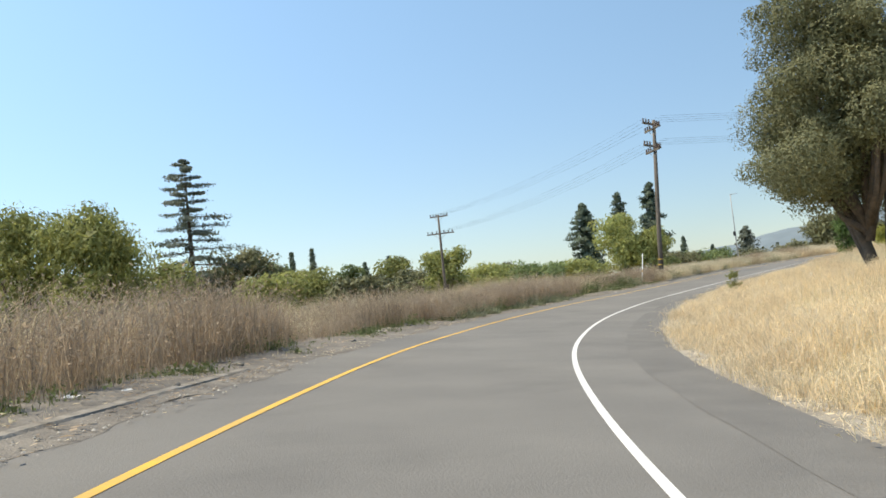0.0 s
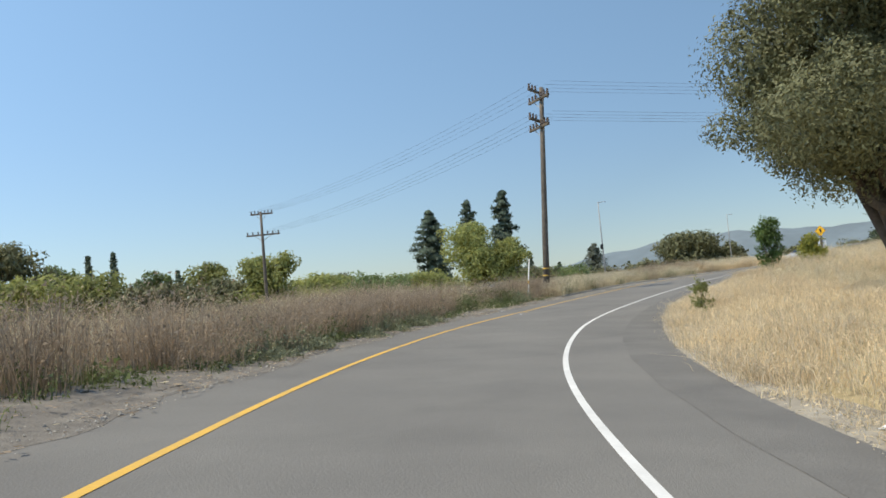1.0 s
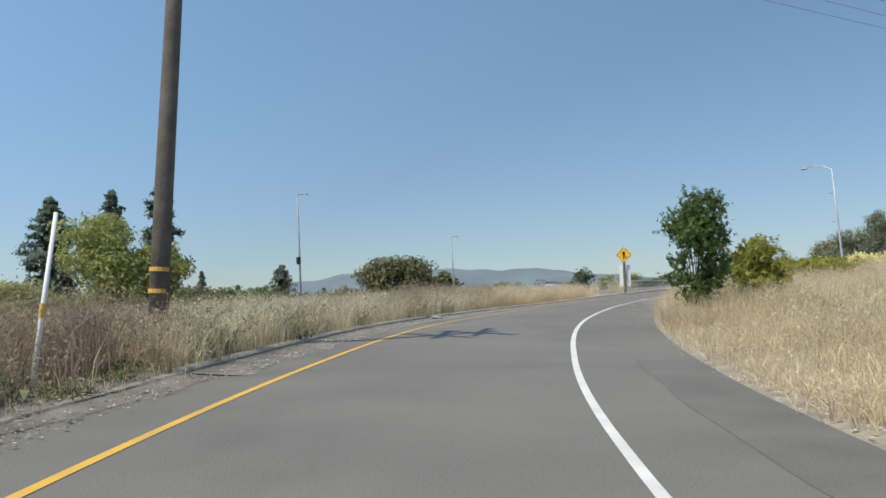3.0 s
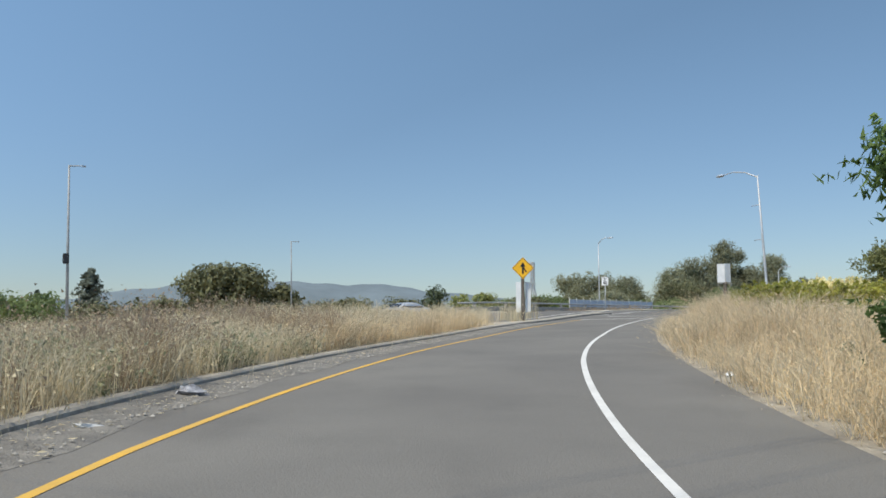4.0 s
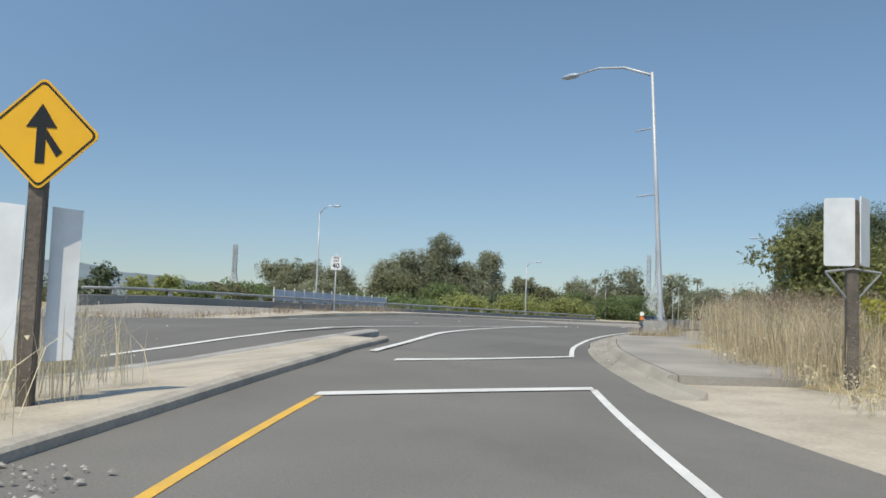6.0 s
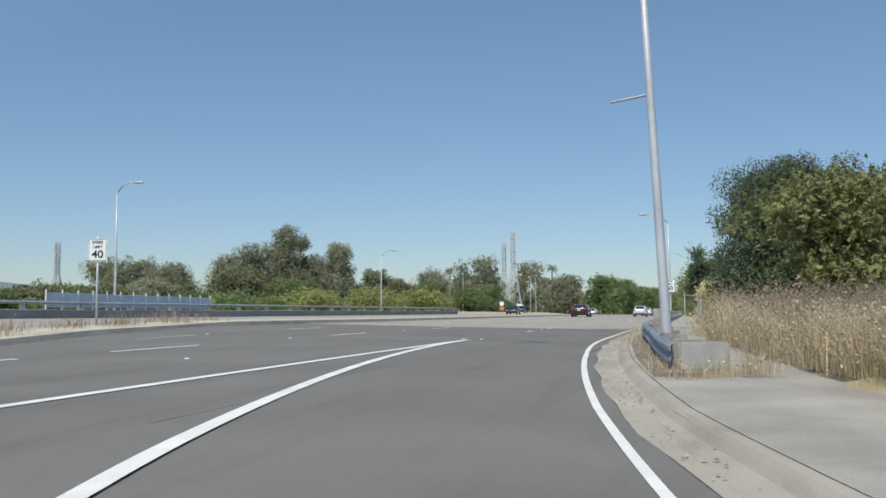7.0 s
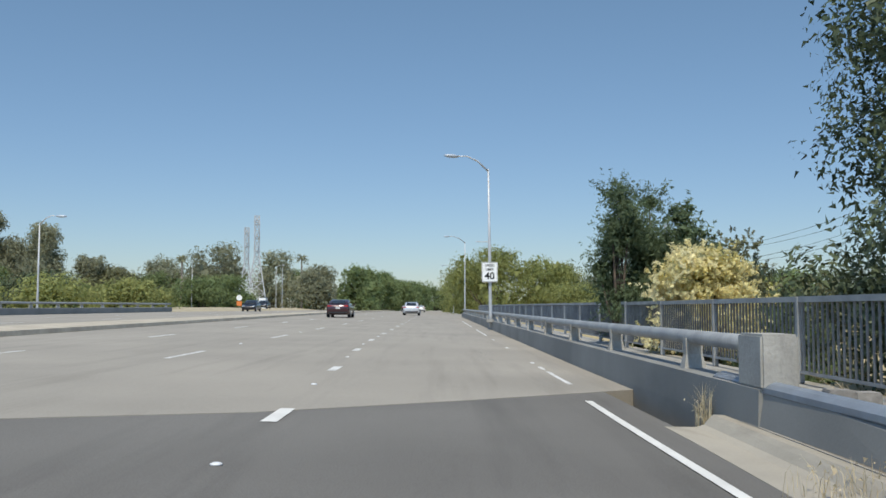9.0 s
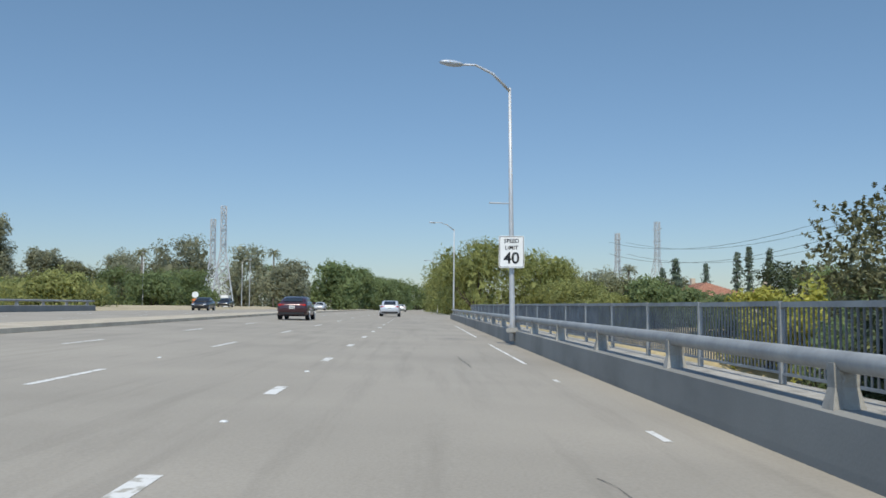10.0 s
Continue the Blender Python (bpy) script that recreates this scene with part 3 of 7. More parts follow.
def broad_tree(name, height, width, mat, seed, leaves=2600, leaf=0.42, base=0.28, trunk=0.0, lean=0.0, bark=None, clumps=16, flat=1.0, weep=0.0, label="", category="tree", parts_only=None, narrow=0.55, stems=1, dense=True, shoot=0.0, shell=0.66, splay=0.12, puff=1.0):
    """A tapered trunk, limbs that reach into the crown, and a crown of ragged leaf clumps."""
    rng = np.random.default_rng(seed)
    top = parts_only
    bm = bmesh.new()
    tr = trunk or 0.022 * height + 0.05
    blobs = []
    low = base * height
    for k in range(clumps):
        ang, rad = rng.random() * 6.283 + k * 2.4, width * 0.5 * rng.random() ** 0.5 * 0.72
        h = low + (height - low) * (0.12 + 0.74 * rng.random())
        shrink = 1 - 0.55 * max(0.0, (h - low) / (height - low) - 0.45)
        r = width * (0.13 + 0.13 * rng.random()) * (0.8 + 0.2 * shrink) * puff
        blobs.append(((math.cos(ang) * rad * shrink + lean * h, math.sin(ang) * rad * shrink, h), (r, r, min(r * 0.8 * flat, (height - h)))))
    blobs.append(((lean * height, 0, height - width * 0.16), (width * 0.2, width * 0.2, width * 0.16)))
    sub = []
    for c, r in blobs:
        for q in range(3 if dense else 2):
            u = rng.normal(size=3)
            u[2] = abs(u[2]) * 0.9 - 0.2
            u /= np.linalg.norm(u)
            f = 0.34 + 0.22 * rng.random()
            sub.append((tuple(np.array(c) + u * np.array(r) * (0.8 + 0.25 * rng.random())), tuple(np.array(r) * f)))
    hearts = list(blobs)
    for q in range(stems):
        off = Vector((rng.normal() * tr * 1.2, rng.normal() * tr * 1.2, 0)) if stems > 1 else Vector((0, 0, 0))
        tilt = Vector((rng.normal() * splay, rng.normal() * splay, 0)) * (1 if stems > 1 else 0.25)
        pts = [off + tilt * (height * 0.7 * u) + Vector((lean * height * 0.7 * u, 0, height * 0.72 * u - 0.3)) for u in (0, 0.08, 0.3, 0.6, 1)]
        f = 1 / math.sqrt(stems)
        add_tube(bm, pts, [tr * 1.35 * f, tr * f, tr * 0.8 * f, tr * 0.5 * f, tr * 0.15 * f], 8)
    for c, r in blobs[:min(len(blobs), 12)]:
        h0 = low * (0.6 + 0.5 * rng.random())
        p0, p1 = Vector((lean * h0, 0, h0)), Vector(c)
        mid = p0.lerp(p1, 0.5) + Vector((0, 0, -0.05 * height))
        add_tube(bm, [p0, mid, p1], [tr * 0.42, tr * 0.26, tr * 0.08], 6)
    part("trunk", bm, bark or BARK, top, smooth=True)
    pts, u = crown_points(rng, blobs + sub, leaves, shell, shoot)
    leaves = len(pts)
    if weep:
        hang = rng.random(leaves) < 0.45
        pts[hang, 2] -= weep * rng.random(hang.sum()) ** 1.5
    leaf_mesh("crown", pts, u, leaf * (0.6 + 0.8 * rng.random(leaves)), mat, seed + 1, top, narrow=narrow, droop=0.9 if weep else 0.1, cores=hearts if dense else ())
    return top


def conifer(top, height, width, mat, seed, tiers=14, leaves=2600, leaf=0.35, bare=0.12, gaps=0.25, bark=None, taper=1.0, thick=0.10, level=0.55):
    """A straight trunk with tiers of boughs that shorten upwards."""
    rng = np.random.default_rng(seed)
    bm = bmesh.new()
    add_tube(bm, [(0, 0, -0.3), (0, 0, height * 0.5), (0, 0, height)], [0.018 * height + 0.04, 0.011 * height + 0.02, 0.01], 8)
    pts, out = [], []
    n_b = tiers * 5
    per = max(6, leaves // n_b)
    for k in range(n_b):
        h = bare + (1 - bare) * (k + rng.random() * 0.8) / n_b
        reach = width * 0.5 * (1 - h) ** taper * (0.55 + 0.6 * rng.random()) + 0.12
        if rng.random() < gaps * 0.5:
            reach *= 0.5
        ang = k * 2.399 + rng.normal() * 0.3
        z0 = h * height
        tip = Vector((math.cos(ang) * reach, math.sin(ang) * reach, z0 + reach * (0.12 - 0.35 * (1 - h))))
        add_tube(bm, [(0, 0, z0), tip], [0.03 + 0.004 * height * (1 - h), 0.008], 4, cap=False)
        u = rng.random(per) ** 0.7
        base_pts = np.outer(u, np.array(tip)) + np.outer(1 - u, np.array((0, 0, z0)))
        base_pts += rng.normal(size=(per, 3)) * (thick * reach + 0.08) * np.array((1, 1, level))
        pts.append(base_pts)
        out.append(np.tile(np.array((math.cos(ang), math.sin(ang), 0.1)), (per, 1)))
    part("trunk", bm, bark or BARK, top, smooth=True)
    pts, out = np.concatenate(pts), np.concatenate(out)
    leaf_mesh("crown", pts, out, leaf * (0.6 + 0.8 * rng.random(len(pts))), mat, seed + 1, top, narrow=0.4)
    return top


def plant(kind, x, y, top_z, width, mat, label, category="tree", seed=0, group="", ground=None, **more):
    """Builds a plant with its foot on the land and its top at top_z; alike ones share meshes."""
    z = z_here(x, y) if ground is None else ground
    height = max(0.8, top_z - z)
    ob = thing("tree" if category == "tree" else category.replace(" ", "_"), x, y, z, (x * 37 + y * 91) % 360, label, category, group)
    if kind == "conifer":
        conifer(ob, height, width, mat, seed, **more)
    else:
        broad_tree("tree", height, width, mat, seed, parts_only=ob, **more)
    return ob
# ================= trees =================
plant("broad", 17.9, 38.7, 13.4, 9.8, OAK, "large old live oak with dark dense crown on the grassy slope", seed=11, leaves=190000, leaf=0.11, base=0.16, trunk=0.5, clumps=48, stems=5, splay=0.2, narrow=0.5, shell=0.66, puff=0.82)
for k, (x, y, t, w) in enumerate([(-28.1, 64.1, 10.9, 9), (-23.0, 62.5, 10.3, 9), (-36, 62.0, 11.5, 10), (-46, 58, 11, 11)]):
    plant("broad", x, y, t, w, WILLOW, "rounded drooping green pepper tree beyond the weeds", seed=20 + k, leaves=11000, leaf=0.3, base=0.05, weep=1.6, clumps=26, narrow=0.35, group="pepper trees beyond the weeds")
plant("broad", -20.5, 71.7, 6.6, 7, WILLOW, "low green shrub below the pepper trees", seed=25, leaves=2200, base=0.05)
plant("conifer", -21.6, 82.2, 16.2, 12.6, SPRUCE, "tall open grey-green conifer with a bare lower trunk", seed=26, leaves=12000, leaf=0.24, bare=0.2, tiers=9, gaps=0.5, taper=0.62, thick=0.085, level=0.3)
for k, (x, y, t, w, m) in enumerate([(-18.5, 88.1, 8.1, 8.5, OAK), (-21.1, 118, 8.5, 6, MIXED), (-11.7, 119.4, 7.2, 5, MIXED), (-5.8, 119.9, 8.1, 6.5, WILLOW), (0.7, 105, 7.1, 6.0, WILLOW), (5.5, 112, 5.2, 9, LIME), (11.5, 112, 4.7, 8, MIXED), (-14, 96, 6.0, 8, WILLOW), (-30, 90, 6.8, 9, OAK), (-27, 112, 8.3, 8, OAK), (18, 118, 4.9, 7, LIME), (-38, 100, 8, 10, MIXED)]):
    plant("broad", x, y, t, w, m, "bushy green tree beyond the dry field", seed=30 + k, leaves=4800, leaf=0.34, base=0.0, clumps=22, group="bushy trees beyond the dry field")
for k, (x, y, t, w) in enumerate([(-23.2, 148.2, 11.6, 4.2), (-20.0, 148.6, 11.8, 4.0), (-12, 152, 9.0, 4), (-8, 150, 9.5, 3.5), (53.4, 203, 10.1, 5), (59, 201, 7.6, 4), (-36, 150, 10.5, 4), (-31, 146, 11.0, 4.4)]):
    plant("conifer", x, y, t, w, PINE, "dark narrow conifer in the distance", seed=50 + k, leaves=2600, leaf=0.42, bare=0.1, group="distant narrow conifers")
plant("conifer", 22.7, 142.7, 14.0, 9.0, PINE, "dense dark pine beside a lime-green tree", seed=60, leaves=15000, leaf=0.42, bare=0.04, gaps=0.1, taper=0.65)
plant("conifer", 33.5, 143.8, 16.3, 7.2, PINE, "tall irregular dark pine with tufted boughs", seed=61, leaves=9500, leaf=0.45, bare=0.2, gaps=0.8, taper=0.5)
plant("conifer", 29.5, 149.1, 15.8, 6.5, PINE, "sparse dark pine top rising behind a green tree", seed=62, leaves=2200, leaf=0.55, bare=0.3, gaps=0.9, taper=0.5)
plant("broad", 25.2, 126.5, 10.6, 9.0, LIME, "bright lime-green rounded tree", seed=63, leaves=10000, leaf=0.32, base=0.1, clumps=26)
plant("broad", 29.2, 126.0, 8.4, 6.0, LIME, "smaller lime-green tree beside a brighter one", seed=64, leaves=6000, leaf=0.3, base=0.12, clumps=20)
plant("conifer", 63.8, 192.9, 10.5, 8.0, SPRUCE, "layered cypress-like conifer far off", seed=65, leaves=3000, leaf=0.55, bare=0.12, gaps=0.6, taper=0.7)
plant("broad", 69.9, 163.9, 9.8, 12.0, OAK, "round dark-green tree above the dry grass", seed=66, leaves=9000, leaf=0.4, base=0.04, clumps=26)
for k, (x, y, t, w) in enumerate([(63.9, 167.6, 5.8, 9), (57, 170, 5.2, 8), (77, 163, 7.8, 7), (50, 176, 4.8, 8)]):
    plant("broad", x, y, t, w, OAK, "low dark shrubbery beside a round tree", seed=70 + k, leaves=1800, leaf=0.5, base=0.03, group="low shrubbery in the distance")
plant("broad", 27.5, 63.2, 4.3, 1.45, YOUNG, "feathery young green tree at the ramp's inner edge", dense=False, seed=80, leaves=16000, leaf=0.10, base=0.02, trunk=0.05, clumps=20, flat=1.3, narrow=0.35, shoot=0.34)
plant("broad", 12.75, 40.95, 1.2, 0.6, WILLOW, "small feathery green shrub in golden grass", "shrub", dense=False, seed=81, leaves=1500, leaf=0.08, base=0.0, narrow=0.25, trunk=0.02, shoot=0.3, clumps=9)
for k, (x, y, t, w) in enumerate([(44.7, 75.0, 3.35, 3.0), (43.0, 72.4, 3.2, 3.4), (47.5, 76.5, 3.45, 2.6), (50.2, 78.0, 3.6, 2.8)]):
    plant("broad", x, y, t, w, FENNEL, "yellow-green rounded shrub on the bank", "shrub", seed=84 + k, leaves=11000, leaf=0.11, shoot=0.3, base=0.0, trunk=0.05, group="yellow-green shrubs on the bank")
for k, (x, y, t, w) in enumerate([(58.7, 81.7, 4.2, 2.2), (61.5, 81.6, 4.3, 2.6)]):
    plant("broad", x, y, t, w, CREAM, "bush with cream-yellow blossom among weeds", "bush", seed=90 + k, leaves=9000, leaf=0.1, shoot=0.3, base=0.0, trunk=0.05)
for k, (x, y, t, w) in enumerate([(94.9, 90.9, 10.15, 6.8), (92.3, 85.8, 9.6, 7.6)]):
    plant("broad", x, y, t, w, DARK, "big dark-green leafy tree beside the road", seed=94 + k, leaves=150000 if k == 0 else 65000, leaf=0.10 if k == 0 else 0.13, base=0.0, clumps=52, narrow=0.5, shell=0.6, puff=1.1, group="dark trees beside the road")
for k, (x, y, t, w) in enumerate([(81.2, 88.6, 7.6, 5.0), (86.5, 86.6, 7.6, 5.0), (80.6, 85.0, 6.6, 5.2), (74.2, 82.6, 6.0, 5.0), (67.5, 79.5, 5.4, 4.5)]):
    plant("broad", x, y, t, w, OLIVE, "olive-green bushy tree behind tall dry weeds", seed=300 + k, leaves=26000, leaf=0.13, base=0.0, clumps=26, narrow=0.45, shoot=0.5, group="olive-green trees behind the weeds")
for k, (x, y, t, w, c) in enumerate([(106.3, 96.4, 7.3, 1.35, 9), (107.9, 95.5, 7.3, 1.5, 9), (107.2, 95.8, 6.2, 2.5, 20)]):
    plant("broad", x, y, t, w, UPRIGHT, "upright dark-green tree behind the railing", seed=100 + 7 * k, leaves=13000, leaf=0.085, base=0.15 if k < 2 else 0.0, clumps=c, flat=1.9, narrow=0.35, shoot=0.55, group="upright trees behind the railing")
plant("broad", 105.9, 94.9, 6.7, 1.3, UPRIGHT, "slim dark-green tree behind the railing", seed=101, leaves=12000, leaf=0.11, base=0.0, clumps=14, flat=1.8, narrow=0.4, shoot=0.5)
plant("broad", 102.5, 94.8, 5.5, 2.5, CREAM, "rounded shrub covered in cream-yellow blossom by the railing", "bush", seed=102, leaves=24000, leaf=0.085, base=0.0, clumps=26, shoot=0.3, shell=0.6)
for k, (x, y, t, w, m) in enumerate([(126.5, 90.5, 7.9, 6.0, OAK), (121, 88.5, 5.5, 5, OAK), (118, 90, 4.6, 5, MIXED), (133, 88, 4.4, 6, MIXED)]):
    plant("broad", x, y, t, w, m, "leafy tree below the bridge with olive and rust leaves", seed=104 + k, leaves=20000, leaf=0.12, base=0.02, clumps=24, shoot=0.35)
# far left of the arterial road
for k, (x, y, t, w) in enumerate([(287.5, 240.7, 30.7, 14), (277, 252, 22.5, 22), (283, 246, 25.0, 20), (296, 229.4, 25.7, 15), (303, 222, 17.5, 14), (271, 294.3, 21.1, 16), (279, 288, 20.9, 14), (262, 262, 19, 18), (292, 236, 22, 16)]):
    plant("broad", x, y, t, w, GUM, "tall grey-green gum tree in a distant grove", seed=110 + k, leaves=15000, leaf=0.5, base=0.04, bark=PALE_BARK, clumps=34, flat=1.3, group="gum trees in the distant grove")
for k, (x, y, t, w, m) in enumerate([(134, 203.5, 10.4, 10, DARK), (143, 206, 9.0, 9, LIME), (150, 208, 9.3, 9, LIME), (152, 240, 9.4, 14, OAK), (148, 266, 9, 16, OAK), (122, 215, 8.2, 10, OAK), (110, 225, 7.5, 10, OAK), (165, 215, 8.4, 12, MIXED), (190, 230, 10, 14, MIXED), (215, 240, 11, 15, GUM), (235, 235, 10, 15, MIXED), (255, 225, 9, 15, MIXED)]):
    plant("broad", x, y, t, w, m, "bushy tree beyond the opposite carriageway", seed=130 + k, leaves=3600, leaf=0.55, base=0.0, clumps=22, group="bushy trees beyond the carriageway")
for k, (x, y, t, w, m) in enumerate([(178, 155, 7.9, 11, LIME), (190, 152, 7.8, 10, LIME), (169, 160, 7.5, 11, LIME), (201, 153, 8.2, 10, MIXED), (212, 152, 7.6, 10, LIME), (224, 150, 8.0, 9, MIXED), (186, 162, 8.6, 10, DARK), (158, 165, 7.2, 12, MIXED), (236.7, 146, 9.9, 10, MIXED), (222, 160, 8.0, 10, MIXED), (262, 150, 11, 12, MIXED)]):
    if x > 195 and to_ab(x, y)[1] < 42:
        x, y = x - 3.0, y + 16.0
    plant("broad", x, y, t, w, m, "rounded light-green tree beside the far carriageway", seed=150 + k, leaves=6500, leaf=0.34, base=0.0, clumps=22, group="rounded trees beside the far carriageway")
for k, (x, y, t, w) in enumerate([(334, 215, 19, 15.4), (327, 197, 22.0, 19), (358, 192, 22.5, 17), (294, 159.2, 14.6, 11), (306.8, 152.1, 14.6, 14), (337.7, 150, 12, 14), (320, 150, 13.5, 12), (342, 206, 16.5, 17), (360, 152, 13, 14), (390, 155, 13.5, 14), (420, 160, 14, 14), (450, 164, 14, 14), (314, 207, 13.7, 17), (372, 186, 17, 16), (505, 150, 14, 18), (510, 166, 15, 18), (508, 180, 15, 18), (512, 195, 15, 20), (506, 138, 13, 16)]):
    plant("broad", x, y, t, w, GUM if k < 4 else MIXED, "tall green tree lining the road ahead", seed=170 + k, leaves=8000, leaf=0.45, base=0.03, clumps=26, flat=1.2, group="trees lining the road ahead")
for k, (x, y, t, w) in enumerate([(232.3, 112.5, 14.4, 14), (251.2, 117.5, 12.7, 11), (233, 104.5, 13.0, 12), (272, 121, 12.5, 11), (295, 124, 12, 11), (320, 128, 12, 12), (350, 133, 12, 12), (272.9, 101.2, 13.6, 12), (222, 99, 8, 11), (245, 98, 8.5, 12), (212, 94, 6.0, 9)]):
    plant("broad", x, y, t, w, WILLOW, "weeping yellow-green willow lining the road", seed=190 + k, leaves=9000, leaf=0.4, base=0.03, weep=3.0, clumps=22, narrow=0.3, group="willows lining the road")
for k, (x, y, t, w, m) in enumerate([(266.8, 68.6, 15.3, 3.4, PINE), (266.1, 65.3, 15.0, 3.0, PINE), (248.7, 83.1, 12.1, 3.4, PINE), (262, 71.5, 14, 3, PINE), (280, 74, 13, 3, PINE), (300, 80, 13, 3, PINE)]):
    plant("conifer", x, y, t, w, m, "slim dark cypress behind the houses", seed=210 + k, leaves=900, leaf=0.6, bare=0.02, gaps=0.05, taper=0.5, group="cypresses behind the houses")
for k, (x, y, t, w, m) in enumerate([(209.2, 89.9, 8.1, 8, MIXED), (236.3, 69.4, 11.5, 10, DARK), (299.6, 93.1, 13, 13, GUM), (187.8, 81.8, 6.6, 8, FENNEL), (182.3, 79, 7.4, 8, FENNEL), (196, 84, 6.0, 8, MIXED), (172, 78, 6.5, 8, MIXED), (220, 86, 7.2, 9, MIXED), (160, 82, 5.0, 8, MIXED), (290, 88, 11, 12, OAK), (275, 80, 10, 10, OAK), (228, 66, 10.5, 9, MIXED), (215, 62, 10, 10, DARK)]):
    plant("broad", x, y, t, w, m, "garden tree beyond the bridge railing", seed=220 + k, leaves=3600, leaf=0.42, base=0.0, clumps=20, group="garden trees beyond the railing")
# hedges and undergrowth that close the gaps between the trunks
for k, (x, y, t, w, m) in enumerate([(-14, 80, 5.0, 7, WILLOW), (-8, 92, 4.6, 7, OAK), (-26, 74, 6.5, 8, OAK), (-32, 70, 7.5, 9, WILLOW), (-3, 110, 5.4, 8, OAK), (-16, 112, 6.6, 8, OAK), (8, 122, 5.4, 8, OAK), (16, 128, 5.2, 8, MIXED), (34, 134, 5.0, 9, OAK), (40, 140, 5.2, 9, MIXED), (-24, 100, 7.0, 9, OAK), (-42, 80, 8.5, 10, WILLOW)]):
    plant("broad", x, y, t, w, m, "dense undergrowth between taller trees", "shrub", seed=260 + k, leaves=4200, leaf=0.34, base=0.0, trunk=0.08, clumps=20, group="undergrowth between the trees")
for k, (x, y, t, w, m) in enumerate([(268, 246, 17, 20, OAK), (290, 228, 16, 18, GUM), (252, 256, 15, 20, OAK), (305, 216, 15, 18, OAK), (240, 250, 13, 18, GUM), (275, 232, 14, 18, MIXED), (318, 208, 16, 16, GUM), (330, 200, 15, 16, OAK), (205, 236, 10, 16, OAK), (178, 224, 9, 14, OAK)]):
    plant("broad", x, y, t, w, m, "broad dense tree filling the distant grove", seed=280 + k, leaves=11000, leaf=0.5, base=0.0, clumps=26, group="broad trees in the distant grove")
plant("broad", 106.8, 94.0, 5.7, 1.4, UPRIGHT, "thin twiggy green tree behind the blossoming shrub", seed=310, leaves=4000, leaf=0.11, base=0.1, clumps=10, narrow=0.35, shoot=0.6, dense=False)
for k, (x, y, t, w, m) in enumerate([(109.5, 94.2, 4.9, 3.2, DARK), (113.5, 94.0, 4.6, 3.4, OLIVE), (117.5, 94.4, 4.5, 3.0, DARK)]):
    plant("broad", x, y, t, w, m, "dark leafy shrub pressed against the railing", "shrub", seed=312 + k, leaves=12000, leaf=0.11, base=0.0, trunk=0.06, clumps=18, shoot=0.35, group="shrubs against the railing")
plant("broad", 30.9, 64.3, 3.3, 1.8, FENNEL, "yellow-green rounded shrub behind a young tree", "shrub", seed=320, leaves=9000, leaf=0.1, base=0.0, trunk=0.05, clumps=16, shoot=0.3)
plant("broad", 56.8, 82.6, 3.75, 2.0, FENNEL, "bright yellow-green bush among dry weeds", "bush", seed=330, leaves=12000, leaf=0.09, base=0.0, trunk=0.05, clumps=18, shoot=0.3)
# ================= kerbs, paths, island, verge =================
def ribbon(name, s0, s1, lats, dz, mat, label, category, ds=1.0, skirt=0.12):
    return structure(sheet(name, ramp_rows(s0, s1, lats, dz, ds), mat, skirt=skirt), label, category)


KERB = 0.10
KERB_CONCRETE = material("kerb_concrete", (0.44, 0.40, 0.335), (0.30, 0.272, 0.23), rough=0.95, size=0.5, fine=25, bump=0.5, spread=0.25)
SHOULDER = material("stony_dirt", (0.235, 0.212, 0.178), (0.14, 0.126, 0.108), rough=1.0, size=0.5, fine=40, bump=1.0, spread=0.38)
GRAVEL = material("road_gravel", (0.26, 0.245, 0.215), (0.15, 0.143, 0.13), rough=1.0, size=0.35, fine=45, bump=1.0, spread=0.4)
SUNK_KERB = material("sunken_kerb", (0.33, 0.30, 0.255), (0.17, 0.152, 0.125), rough=1.0, size=0.35, fine=22, bump=0.7, spread=0.3)
for s0, s1 in ((-20, 13.5), (43.5, 60)):
    ribbon("kerb_ramp", s0, s1, [lambda s: -3.78, lambda s: -3.74, lambda s: -3.63 + 0.02 * math.sin(2.3 * s), lambda s: -3.6], [0.038, 0.048, 0.042, 0.005], SUNK_KERB, "half-buried worn kerb along the dirt shoulder", "kerb", ds=0.5)
ribbon("kerb_ramp", 60, 112.4, [lambda s: left_edge(s) - 0.16, lambda s: left_edge(s) - 0.14, lambda s: left_edge(s) - 0.03, left_edge], [KERB - 0.01, KERB, KERB - 0.008, KERB - 0.035], KERB_CONCRETE, "worn low concrete kerb along the ramp's outer edge", "kerb")
ribbon("verge_dirt", -20, 60, [-7.5, -5.6, -4.6, lambda s: -3.97 + 0.08 * math.sin(s * 0.9) * math.sin(s * 0.37), lambda s: -3.55], [-0.35, -0.02, 0.05, 0.045, 0.004], SHOULDER, "bare stony dirt shoulder", "verge")
ribbon("shoulder_dirt", -20, 60, [lambda s: -3.57, lambda s: -3.4 + 0.05 * math.sin(s * 0.8), lambda s: -3.2 + 0.12 * math.sin(s * 1.1) + 0.05 * math.sin(s * 3.7)], [0.03, 0.016, 0.003], SHOULDER, "dark dirt and grit along the sunken kerb", "dirt", ds=0.5, skirt=0.0)
ribbon("gravel_strip", 60, 100, [lambda s: left_edge(s) + 0.03, lambda s: left_edge(s) + 0.35, lambda s: left_edge(s) + 0.72 + 0.1 * math.sin(s * 1.7)], [0.035, 0.022, 0.003], GRAVEL, "gravel and dust gathered along the kerb", "gravel", skirt=0.0)
